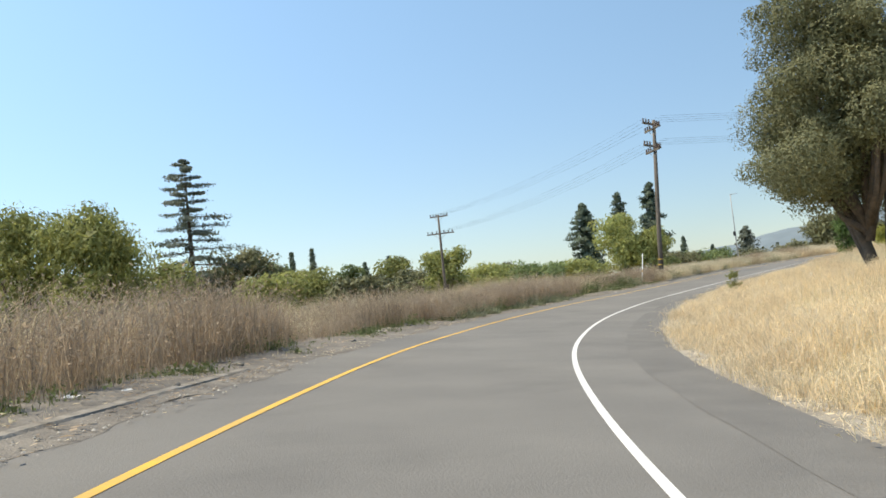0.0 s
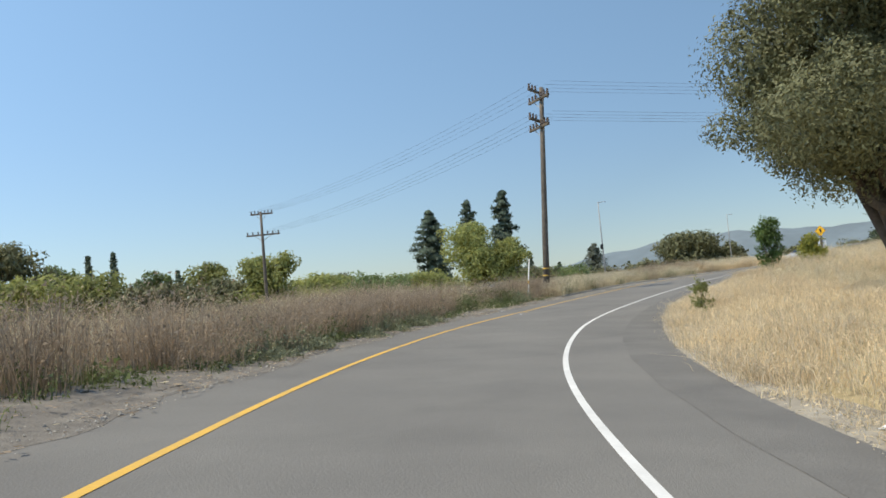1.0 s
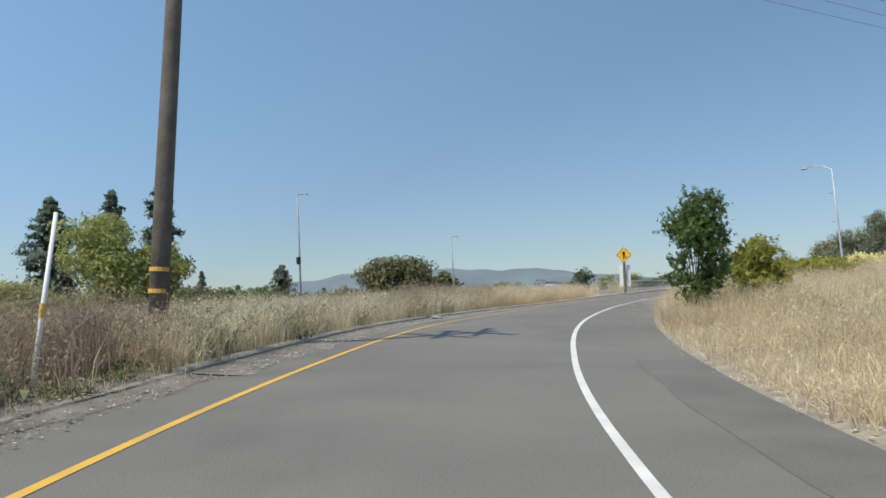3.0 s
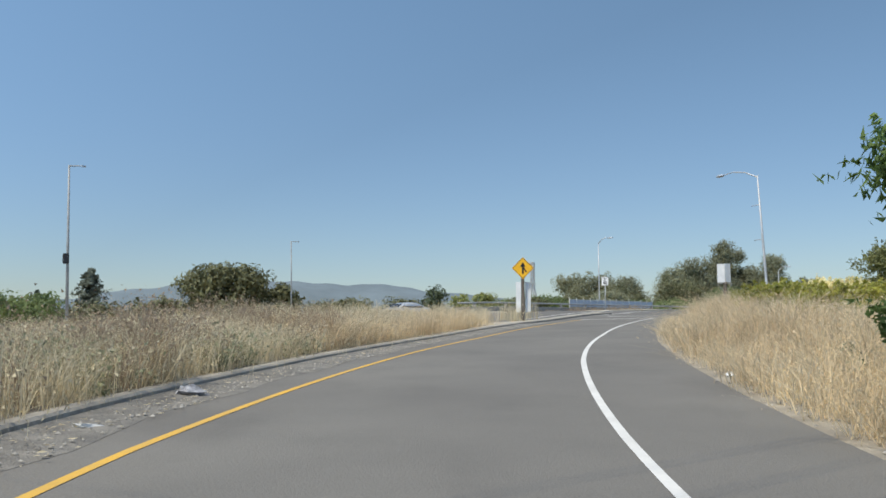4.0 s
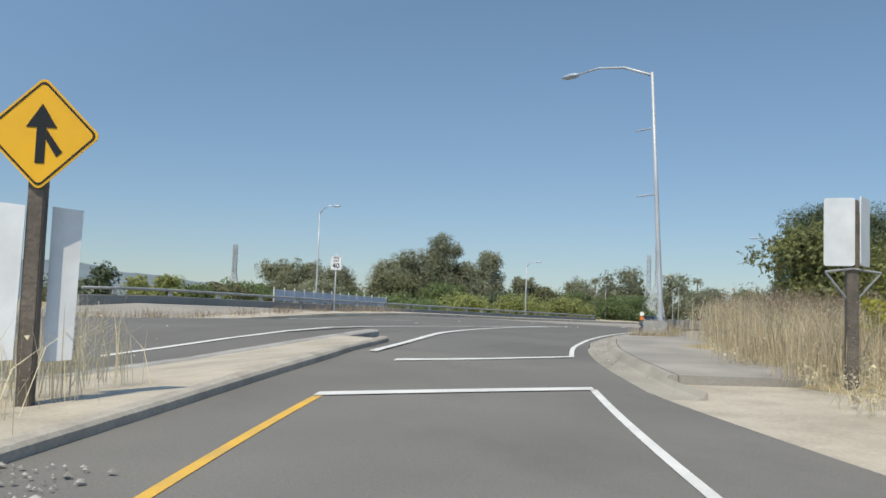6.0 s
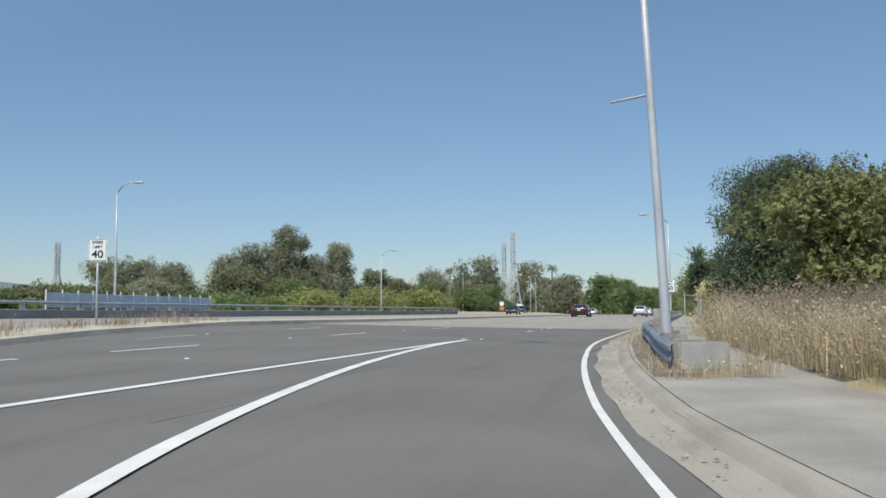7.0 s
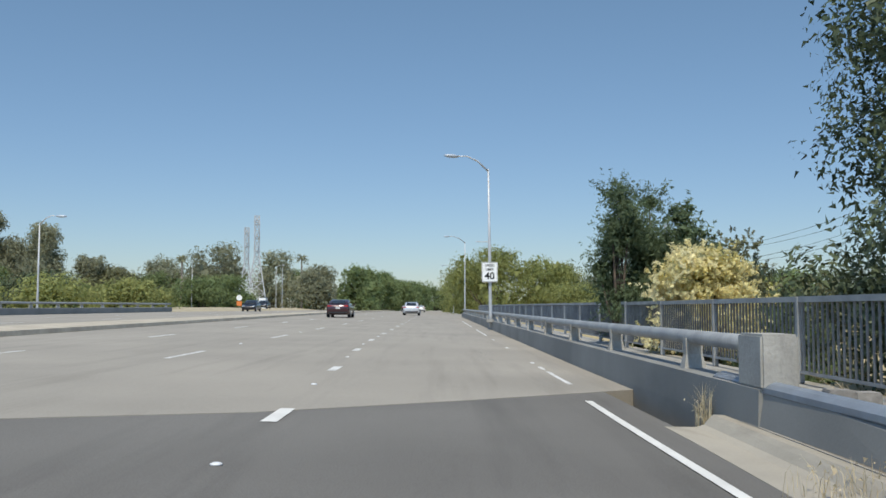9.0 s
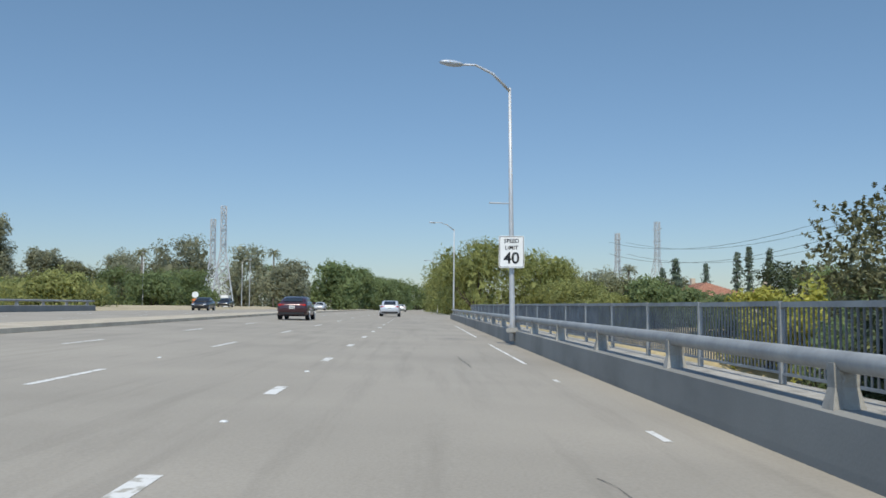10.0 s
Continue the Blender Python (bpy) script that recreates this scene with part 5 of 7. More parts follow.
for down, heading, n in ((0.0, 0, 4), (1.55, 0, 4)):
    for k in range(n):
        u = -1.1 + 2.2 * k / (n - 1)
        ha, hf, he = radians(100), radians(-20), radians(90)
        pa = (PX + 0.7 + u * math.cos(ha), PY + u * math.sin(ha), 12.05 - down)
        pb = (PX + 0.7 + u * math.cos(radians(50)), PY + u * math.sin(radians(50)), 12.05 - down)
        wire(pa, (ex, ey + u, 12.05 - down), 1.3)
        wire(pb, (FX + u * math.cos(hf), FY + u * math.sin(hf), 10.4 - (0.0 if down < 1 else 1.85)), 0.7)
SIGN_YELLOW = material("sign_yellow", (0.80, 0.43, 0.015), (0.74, 0.39, 0.015), rough=0.5, size=0.4, fine=8, spread=0.05, gloss=0.4)
SIGN_WHITE = material("sign_white", (0.80, 0.80, 0.78), (0.72, 0.72, 0.70), rough=0.5, size=0.4, fine=8, spread=0.05, gloss=0.4)
SIGN_BLACK = material("sign_black", (0.015, 0.015, 0.016), rough=0.5, spread=0.05)
SIGN_BACK = material("sign_back_metal", (0.72, 0.73, 0.73), (0.60, 0.61, 0.61), rough=0.5, metal=0.1, size=0.4, fine=8, spread=0.08)


def plate(points, thick, mat, name, parent, m, label="", bevel=0.0):
    """A flat panel from its outline in x, z, facing -y."""
    bm = bmesh.new()
    vs = [bm.verts.new((x, 0, z)) for x, z in points]
    f = bm.faces.new(vs)
    got = bmesh.ops.extrude_face_region(bm, geom=[f])
    bmesh.ops.translate(bm, vec=(0, thick, 0), verts=[v for v in got["geom"] if isinstance(v, bmesh.types.BMVert)])
    bmesh.ops.recalc_face_normals(bm, faces=bm.faces)
    ob = part(name, bm, mat, parent, label)
    ob.matrix_basis = m
    return ob


def rounded(w, h, r, n=4):
    pts = []
    for cx, cz, a0 in ((w / 2 - r, h / 2 - r, 0), (-w / 2 + r, h / 2 - r, 90), (-w / 2 + r, -h / 2 + r, 180), (w / 2 - r, -h / 2 + r, 270)):
        for k in range(n + 1):
            t = radians(a0 + 90 * k / n)
            pts.append((cx + r * math.cos(t), cz + r * math.sin(t)))
    return pts


def lettering(text, size, m, parent, name="lettering"):
    cu = bpy.data.curves.new(name, "FONT")
    cu.body, cu.size, cu.align_x, cu.align_y, cu.extrude, cu.offset = text, size, "CENTER", "CENTER", 0.001, 0.004 * size / 0.2
    tmp = bpy.data.objects.new(name, cu)
    scene.collection.objects.link(tmp)
    me = bpy.data.meshes.new_from_object(tmp.evaluated_get(bpy.context.evaluated_depsgraph_get()))
    bpy.data.objects.remove(tmp)
    me.materials.clear()
    me.materials.append(SIGN_BLACK)
    ob = new(name, me)
    ob.parent = parent
    ob.matrix_basis = m @ Matrix.Rotation(radians(90), 4, "X")
    return ob


def merge_sign():
    x, y = 46.6, 88.1
    z = 2.55
    ob = thing("merge_sign", x, y, z, -50, "yellow diamond merge sign on a timber post with two pale plates", "road sign")
    bm = bmesh.new()
    add_box(bm, (0.13, 0.13, 2.35), (0, 0.02, 0.95), bevel=0.01)
    part("post", bm, WOOD, ob, "weathered brown timber post")
    h = 0.46
    c = Matrix.Translation((0.02, -0.08, 2.12))
    turn = c @ Matrix.Rotation(radians(45), 4, "Y")
    side = h * math.sqrt(2)
    board = plate(rounded(side, side, 0.05), 0.012, SIGN_YELLOW, "board", ob, turn)
    rim = rounded(side - 0.035, side - 0.035, 0.045)
    inner = rounded(side - 0.065, side - 0.065, 0.04)
    bm = bmesh.new()
    va, vb = [bm.verts.new((p, -0.004, q)) for p, q in rim], [bm.verts.new((p, -0.004, q)) for p, q in inner]
    for k in range(len(va)):
        bm.faces.new((va[k], va[(k + 1) % len(va)], vb[(k + 1) % len(vb)], vb[k]))
    part("border", bm, SIGN_BLACK, board)
    arrow = [(-0.045, -0.30), (0.045, -0.30), (0.045, 0.06), (0.15, 0.06), (0.0, 0.30), (-0.15, 0.06), (-0.045, 0.06)]
    back = Matrix.Rotation(radians(-45), 4, "Y")
    plate([(p * 0.8, q * 0.8) for p, q in arrow], 0.003, SIGN_BLACK, "arrow", board, back @ Matrix.Translation((0, -0.006, 0)))
    plate([(0.04, 0.035), (0.04, -0.05), (0.125, -0.185), (0.17, -0.145)], 0.003, SIGN_BLACK, "merging_stroke", board, back @ Matrix.Translation((0, -0.006, 0)))
    for k, (px, wide) in enumerate(((-0.185, 0.20), (0.195, 0.22))):
        plate([(px - wide / 2, -0.62), (px + wide / 2, -0.60), (px + wide / 2 + 0.02, 0.62), (px - wide / 2, 0.64)], 0.01, SIGN_BACK, "backing_plate", ob, Matrix.Translation((0, 0.12 if k else -0.075, 0.92)) @ Matrix.Rotation(radians(-8 + 16 * k), 4, "Z"), "pale bare-metal plate")
    return ob


merge_sign()


def plate_sign():
    x, y = 53.6, 83.2
    z = float(road_z(*from_sl(106.0, 2.4))[0]) + 0.1
    ob = thing("sign_back", x, y, z, -68, "bare-metal back of two road signs on a timber post", "road sign")
    bm = bmesh.new()
    add_box(bm, (0.13, 0.13, 2.3), (0, 0, 1.0), bevel=0.01)
    part("post", bm, WOOD, ob, "weathered timber post")
    for px, turn, wide in ((-0.15, -14, 0.33), (0.13, 62, 0.36)):
        plate(rounded(wide, 0.78, 0.03), 0.012, SIGN_BACK, "plate", ob, Matrix.Translation((px, -0.06, 1.78)) @ Matrix.Rotation(radians(turn), 4, "Z"), "pale galvanised sign back")
    for sgn in (-1, 1):
        bm = bmesh.new()
        add_tube(bm, [(0, 0.0, 0.95), (0.3 * sgn, -0.05, 1.32)], 0.014, 5)
        add_tube(bm, [(0.3 * sgn, -0.05, 1.32), (0, -0.08, 1.36)], 0.014, 5)
        part("bracket", bm, GREY_STEEL, ob)
    return ob


plate_sign()


def speed_sign(x, y, z, turn, label, post_height, post=True, size=1.0):
    """A white board with the limit, 0.76 by 0.96 m, its foot at z."""
    ob = thing("speed_limit_sign", x, y, z, turn, label, "road sign")
    if post:
        bm = bmesh.new()
        add_tube(bm, [(0, 0.06, -0.2), (0, 0.06, post_height + 0.9)], 0.035, 8)
        part("post", bm, POLE_STEEL, ob, smooth=True)
    else:
        for h in (0.2, 0.75):
            bm = bmesh.new()
            add_box(bm, (0.2, 0.10, 0.03), (0, 0.06, post_height + h))
            part("bracket", bm, GREY_STEEL, ob)
    mid = Matrix.Translation((0, 0, post_height + 0.48)) @ Matrix.Scale(size, 4)
    board = plate(rounded(0.76, 0.96, 0.05), 0.012, SIGN_WHITE, "board", ob, mid)
    outer, inner = rounded(0.72, 0.92, 0.04), rounded(0.69, 0.89, 0.035)
    bm = bmesh.new()
    va, vb = [bm.verts.new((p, -0.003, q)) for p, q in outer], [bm.verts.new((p, -0.003, q)) for p, q in inner]
    for k in range(len(va)):
        bm.faces.new((va[k], va[(k + 1) % len(va)], vb[(k + 1) % len(vb)], vb[k]))
    part("border", bm, SIGN_BLACK, board)
    lettering("SPEED", 0.165, Matrix.Translation((0, -0.005, 0.32)), board)
    lettering("LIMIT", 0.165, Matrix.Translation((0, -0.005, 0.12)), board)
    lettering("40", 0.47, Matrix.Translation((0, -0.005, -0.20)), board)
    return ob


sx, sy = from_ab(27.72, -2.8)
speed_sign(sx, sy, float(arterial_z(27, -2.9)) + 0.45, -81, "white speed limit sign clamped to the bridge lamp post", 1.85, False)
sx, sy = from_ab(-22.0, 12.8)
speed_sign(sx, sy, float(arterial_z(-22, 11.2)) + 0.18, -55, "white speed limit sign on a post in the median", 1.75, True, 0.7)


def small_marker():
    x, y = from_ab(-8.2, -5.15)
    ob = thing("route_marker", x, y, float(arterial_z(-8, -2.9)) + 0.1, -81, "small white stacked marker plates beside the railing", "road sign")
    bm = bmesh.new()
    add_tube(bm, [(0, 0.03, -0.3), (0, 0.03, 0.95)], 0.025, 6)
    part("post", bm, GREY_STEEL, ob)
    for k in range(3):
        board = plate(rounded(0.22, 0.25, 0.02), 0.008, SIGN_WHITE, "board", ob, Matrix.Translation((0, 0, 0.34 + 0.255 * k)) @ Matrix.Rotation(radians(7), 4, "Y"))
        for q in range(2):
            plate([(-0.06, -0.03), (0.06, -0.03), (0.06, 0.03), (-0.06, 0.03)], 0.003, SIGN_BLACK, "bar", board, Matrix.Translation((0, -0.004, -0.05 + 0.1 * q)))
    return ob


small_marker()


def marker_stake():
    x, y = 12.3, 57.6
    ob = thing("marker_stake", x, y, z_here(x, y), 0, "thin leaning white marker stake in the weeds", "stake")
    bm = bmesh.new()
    add_tube(bm, [(0, 0, -0.2), (0.14, 0.1, 0.85), (0.3, 0.18, 1.95)], [0.03, 0.028, 0.024], 6)
    part("rod", bm, SIGN_WHITE, ob, smooth=True)
    bm = bmesh.new()
    add_tube(bm, [(0.13, 0.093, 0.8), (0.155, 0.11, 0.95)], 0.034, 6)
    part("band", bm, YELLOW_PAINT, ob, "faded yellow band")
    return ob


marker_stake()
# ================= grass =================
GOLD = material("golden_grass", (0.82, 0.69, 0.47), (0.62, 0.50, 0.33), rough=0.8, size=2.5, fine=3, spread=0.2, island=0.3, through_light=0.5)
STRAW = material("straw_weeds", (0.74, 0.655, 0.46), (0.56, 0.485, 0.33), rough=0.85, size=1.8, fine=3, spread=0.25, island=0.35, through_light=0.45)
BROWN_STRAW = material("brown_straw_weeds", (0.66, 0.56, 0.38), (0.47, 0.385, 0.25), rough=0.85, size=1.2, fine=3, spread=0.25, island=0.35, through_light=0.4)
BROWN = material("brown_weeds", (0.44, 0.345, 0.245), (0.29, 0.225, 0.16), rough=0.9, size=1.8, fine=3, spread=0.25, island=0.35, through_light=0.4)
SAGE = material("sage_weeds", (0.33, 0.34, 0.21), (0.22, 0.235, 0.14), rough=0.8, size=0.8, fine=4, spread=0.25, island=0.3, through_light=0.3)
DULL_GREEN = material("dull_green_weeds", (0.30, 0.31, 0.19), (0.19, 0.205, 0.125), rough=0.75, size=0.6, fine=4, spread=0.25, island=0.3, through_light=0.3)
GREEN = material("green_weeds", (0.17, 0.20, 0.075), (0.10, 0.125, 0.05), rough=0.7, size=0.8, fine=4, spread=0.25, island=0.3, through_light=0.3)


def blades(name, x, y, h, mat, seed, label, lean=0.35, width=0.012, plume=0.0, heads=0.0, flecks=5, fleck=0.03):
    """Standing blades at x, y: a bent tapering strip each, some with a seed head."""
    rng = np.random.default_rng(seed)
    n = len(x)
    z = ground_z(x, y) + np.array([noise.noise((p * 0.22, q * 0.22, 0.0)) * 0.12 for p, q in zip(x, y)]) - 0.04
    ang = rng.random(n) * 6.283
    bend = np.abs(rng.normal(size=n)) * lean * h
    dx, dy = np.cos(ang) * bend, np.sin(ang) * bend
    fa = rng.random(n) * 6.283
    wx, wy = np.cos(fa) * width, np.sin(fa) * width
    v = np.empty((n, 5, 3))
    root = np.stack([x, y, z], 1)
    w = np.stack([wx, wy, np.zeros(n)], 1)
    mid = root + np.stack([dx * 0.3, dy * 0.3, h * 0.6], 1)
    tip = root + np.stack([dx, dy, h * (1 - 0.15 * lean)], 1)
    fat = (1 + plume * rng.random(n))[:, None]
    v[:, 0], v[:, 1] = root - w, root + w
    v[:, 2], v[:, 3] = mid + w * 0.8 * fat, mid - w * 0.8 * fat
    v[:, 4] = tip
    quads = np.arange(n)[:, None] * 5
    faces = np.concatenate([np.concatenate([quads + k for k in (0, 1, 2, 3)], 1)])
    tri = np.concatenate([quads + k for k in (3, 2, 4)], 1)
    verts = v.reshape(-1, 3)
    loops = np.concatenate([faces, tri], 1).astype(np.int32).ravel()
    starts = (np.arange(n)[:, None] * 7 + np.array([0, 4])[None]).astype(np.int32).ravel()
    if heads:
        # seed heads and withered leaves: small flecks about the upper stalk
        pick = np.repeat(np.flatnonzero(rng.random(n) < heads), flecks)
        m = len(pick)
        up = 0.35 + 0.68 * rng.random(m)[:, None] ** 0.7
        at = root[pick] + (tip[pick] - root[pick]) * up + rng.normal(size=(m, 3)) * np.array((1, 1, 0.5)) * fleck * 1.3
        verts = np.concatenate([verts, (at[:, None, :] + rng.normal(size=(m, 3, 3)) * fleck * (0.3 + 0.5 * rng.random((m, 1, 1)))).reshape(-1, 3)])
        starts = np.concatenate([starts, len(loops) + np.arange(0, 3 * m, 3, dtype=np.int32)])
        loops = np.concatenate([loops, 5 * n + np.arange(3 * m, dtype=np.int32)])
    me = bpy.data.meshes.new(name)
    me.vertices.add(len(verts))
    me.vertices.foreach_set("co", verts.ravel())
    me.loops.add(len(loops))
    me.loops.foreach_set("vertex_index", loops)
    me.polygons.add(len(starts))
    me.polygons.foreach_set("loop_start", starts)
    me.update(calc_edges=True)
    me.materials.append(mat)
    return tagged(new(name, me), label, "grass", kind="stuff")


def scatter(n, s0, s1, l0, l1, seed, clump=0.0, power=1.0):
    """Places beside the ramp, in tufts where clump is set; power crowds them towards l0."""
    rng = np.random.default_rng(seed)
    s = s0 + (s1 - s0) * rng.random(n)
    lat = l0 + (l1 - l0) * rng.random(n) ** power
    if clump:
        q = max(1, int(n / clump))
        cs, cl = s[:q], lat[:q]
        pick = rng.integers(0, q, n)
        s, lat = cs[pick] + rng.normal(size=n) * 0.12, cl[pick] + rng.normal(size=n) * 0.12
    return from_sl(s, lat), rng


def patch(s, lat, size, seed):
    return np.array([noise.noise((a / size, b / size, seed)) for a, b in zip(s, lat)])


# tall weeds on the outer side of the ramp
(x, y), rng = scatter(85000, -12, 62, -4.5, -13, 1, clump=24, power=1.4)
s_, l_, _i = to_sl(x, y)
p = patch(x, y, 3.0, 3.0)
keep = rng.random(len(x)) < np.clip(0.75 + 1.2 * p, 0.15, 1)
keep &= l_ < -4.3 - 0.5 * patch(x, y, 2.0, 9.0)
x, y, p = x[keep], y[keep], p[keep]
blades("tall_weeds", x, y, np.maximum(0.3, 1.3 + 1.0 * p + 0.9 * patch(x, y, 6.5, 12.0)) * (0.35 + 0.8 * rng.random(len(x))) * (1 - 0.2 * step(to_sl(x, y)[0], 22, 36)), BROWN, 2, "tall brown dry weeds beside the ramp", lean=0.45, width=0.0036, plume=1.0, heads=0.75, flecks=6, fleck=0.028)
(x, y), rng = scatter(42000, -12, 62, -5.2, -18, 4, clump=14)
blades("tall_weeds", x, y, (0.8 + 1.0 * rng.random(len(x))) * (1 + 0.6 * patch(x, y, 6.5, 12.0)) * (1 - 0.2 * step(to_sl(x, y)[0], 22, 36)), BROWN_STRAW, 5, "straw-coloured stalks among brown weeds", lean=0.5, width=0.0036, plume=1.2, heads=0.5, flecks=6, fleck=0.021)
(x, y), rng = scatter(78000, 60, 97, -3.85, -12, 6, clump=22, power=1.6)
a_, b_ = to_ab(x, y)
ok = b_ < -1.6
x, y = x[ok], y[ok]
blades("tall_weeds", x, y, (0.85 + 0.3 * patch(x, y, 3.0, 5.0)) * (0.35 + 0.8 * rng.random(len(x))), STRAW, 7, "tall straw-coloured grass behind the kerb", lean=0.65, width=0.0034, plume=1.0, heads=0.4, flecks=4, fleck=0.024)
(x, y), rng = scatter(30000, 56, 90, -3.95, -9, 60, clump=40, power=1.3)
a_, b_ = to_ab(x, y)
p = patch(x, y, 2.6, 15.0)
ok = (b_ < -1.6) & (p > -0.08)
blades("tall_weeds", x[ok], y[ok], (0.75 + 0.8 * p[ok]) * (0.45 + 0.75 * rng.random(ok.sum())), BROWN, 61, "brown seeded weeds in clumps behind the kerb", lean=0.5, width=0.0034, plume=1.0, heads=0.8, flecks=8, fleck=0.024)
(x, y), rng = scatter(12000, 54, 82, -3.85, -8, 62, clump=40, power=1.5)
p = patch(x, y, 2.0, 25.0)
ok = p > 0.05
blades("green_weeds", x[ok], y[ok], (0.35 + 0.8 * p[ok]) * (0.5 + 0.7 * rng.random(ok.sum())), SAGE, 63, "grey-green leafy weeds behind the kerb", lean=0.7, width=0.005, plume=1.0, heads=1.0, flecks=8, fleck=0.034)
(x, y), rng = scatter(17000, 2, 66, -3.8, -5.6, 8, clump=30)
p = patch(x, y, 3.5, 1.0)
sel = p > np.where(to_sl(x, y)[0] < 22, 0.22, -0.05)
blades("green_weeds", x[sel], y[sel], 0.06 + 0.26 * rng.random(sel.sum()), GREEN, 9, "green low weeds along the ramp's edge", lean=1.0, width=0.006, heads=1.0, flecks=7, fleck=0.032)
(x, y), rng = scatter(13000, 16, 66, -4.2, -7.0, 14, clump=40)
p = patch(x, y, 4.0, 7.0)
sel = p > -0.02
blades("green_weeds", x[sel], y[sel], (0.35 + 0.9 * p[sel]) * (0.4 + 0.8 * rng.random(sel.sum())), GREEN, 15, "leafy green weeds among dry stalks", lean=0.8, width=0.006, plume=1.0, heads=1.0, flecks=7, fleck=0.036)
# leafy fringe that creeps over the shoulder, and a thicket behind it
(x, y), rng = scatter(8500, 30, 43.5, -3.4, -4.6, 64, clump=30)
p = patch(x, y, 1.6, 31.0)
s_, l_, _i = to_sl(x, y)
sel = (p > -0.12) & (l_ < -3.38 - 0.35 * patch(x, y, 0.9, 33.0))
grow = step(-l_[sel], 3.2, 4.8)
blades("green_weeds", x[sel], y[sel], (0.10 + 0.42 * grow) * (0.4 + 0.9 * rng.random(sel.sum())), DULL_GREEN, 65, "dull green leafy weeds spreading over the shoulder", lean=0.9, width=0.006, plume=1.0, heads=1.0, flecks=8, fleck=0.034)
(x, y), rng = scatter(15000, 29, 45.5, -3.95, -8.0, 66, clump=40, power=1.5)
hump = step(to_sl(x, y)[0], 33, 38) * (1 - step(to_sl(x, y)[0], 42.5, 45.5))
blades("tall_weeds", x, y, (0.75 + 0.45 * hump) * (0.5 + 0.55 * rng.random(len(x))), BROWN, 67, "thicket of tall brown seeded weeds beside the ramp", lean=0.45, width=0.0036, plume=1.0, heads=0.85, flecks=6, fleck=0.024)
# golden grass on the inner slope
(x, y), rng = scatter(185000, -8, 104, 3.15, 14, 10, clump=20, power=1.7)
s_, l_, _i = to_sl(x, y)
p = patch(x, y, 2.5, 2.0)
keep = (rng.random(len(x)) < np.clip(0.85 + 0.8 * p, 0.3, 1)) & ~((s_ > 93) & (l_ < 3.75))
x, y, p, l_, s_ = x[keep], y[keep], p[keep], l_[keep], s_[keep]
blades("golden_grass", x, y, (0.26 + 0.3 * p + 0.22 * step(l_, 3.2, 5.0)) * (0.5 + 0.8 * rng.random(len(x))) * (1 + 0.9 * step(s_, 62, 76)), GOLD, 11, "dense golden dry grass on the slope", lean=0.95, width=0.0038, plume=1.2, heads=0.35, flecks=4, fleck=0.016)
(x, y), rng = scatter(36000, 62, 116, 3.75, 12, 12, clump=16, power=1.2)
s_, l_, _i = to_sl(x, y)
blades("tall_weeds", x, y, (0.22 + 0.55 * step(l_, 3.9, 6.5)) * (0.5 + 0.9 * rng.random(len(x))) * (1 + 0.5 * patch(x, y, 2.0, 6.0)), STRAW, 13, "tall straw weeds on the bank", lean=0.7, width=0.003, plume=1.0, heads=0.6, flecks=5, fleck=0.026)
(x, y), rng = scatter(9000, 70, 116, 4.0, 10, 18, clump=30)
sel = patch(x, y, 1.8, 5.0) > 0.08
blades("green_weeds", x[sel], y[sel], 0.3 + 0.45 * rng.random(sel.sum()), SAGE, 19, "grey-green leafy weeds among the straw", lean=0.8, width=0.005, plume=1.0, heads=1.0, flecks=8, fleck=0.034)
(x, y), rng = scatter(42000, 82, 98.5, -2.9, -7.0, 16, clump=22, power=1.3)
s_, l_, _i = to_sl(x, y)
a_, b_ = to_ab(x, y)
edge = np.interp(s_, [80, 90, 100], [-3.4, -2.95, -2.65])
ok = (b_ < -1.5) & (l_ < edge - 0.35) & (rng.random(len(x)) < 1 - 0.85 * step(s_, 91, 98))
blades("tall_weeds", x[ok], y[ok], (0.75 + 0.3 * patch(x[ok], y[ok], 2.0, 8.0)) * (0.4 + 0.75 * rng.random(ok.sum())), GOLD, 17, "pale golden dry grass on the island behind the kerb", lean=0.75, width=0.0032, plume=1.2, heads=0.5, flecks=4, fleck=0.022)
# weeds beside the footpath, on the island and among the guard-rail posts
(x, y), rng = scatter(52000, 114, 148, 4.3, 9, 20, clump=18, power=1.4)
a_, b_ = to_ab(x, y)
ok = rng.random(len(x)) < np.where(a_ < -19, 1.0, np.where(a_ < -7, 0.05, 0))
x, y = x[ok], y[ok]
blades("tall_weeds", x, y, (0.8 + 0.6 * patch(x, y, 2.5, 4.0)) * (0.35 + 0.8 * rng.random(len(x))), BROWN_STRAW, 21, "tall dry straw-brown weeds beside the footpath", lean=0.5, width=0.0034, plume=1.0, heads=0.7, flecks=7, fleck=0.024)
(x, y), rng = scatter(26000, 114, 146, 4.5, 11, 22, clump=14)
a_, b_ = to_ab(x, y)
ok = rng.random(len(x)) < np.where(a_ < -19, 1.0, np.where(a_ < -7, 0.22, 0))
blades("tall_weeds", x[ok], y[ok], 0.5 + 0.9 * rng.random(ok.sum()), BROWN, 23, "brown seeded stalks beside the footpath", lean=0.5, width=0.0036, plume=1.0, heads=0.8, flecks=8, fleck=0.026)


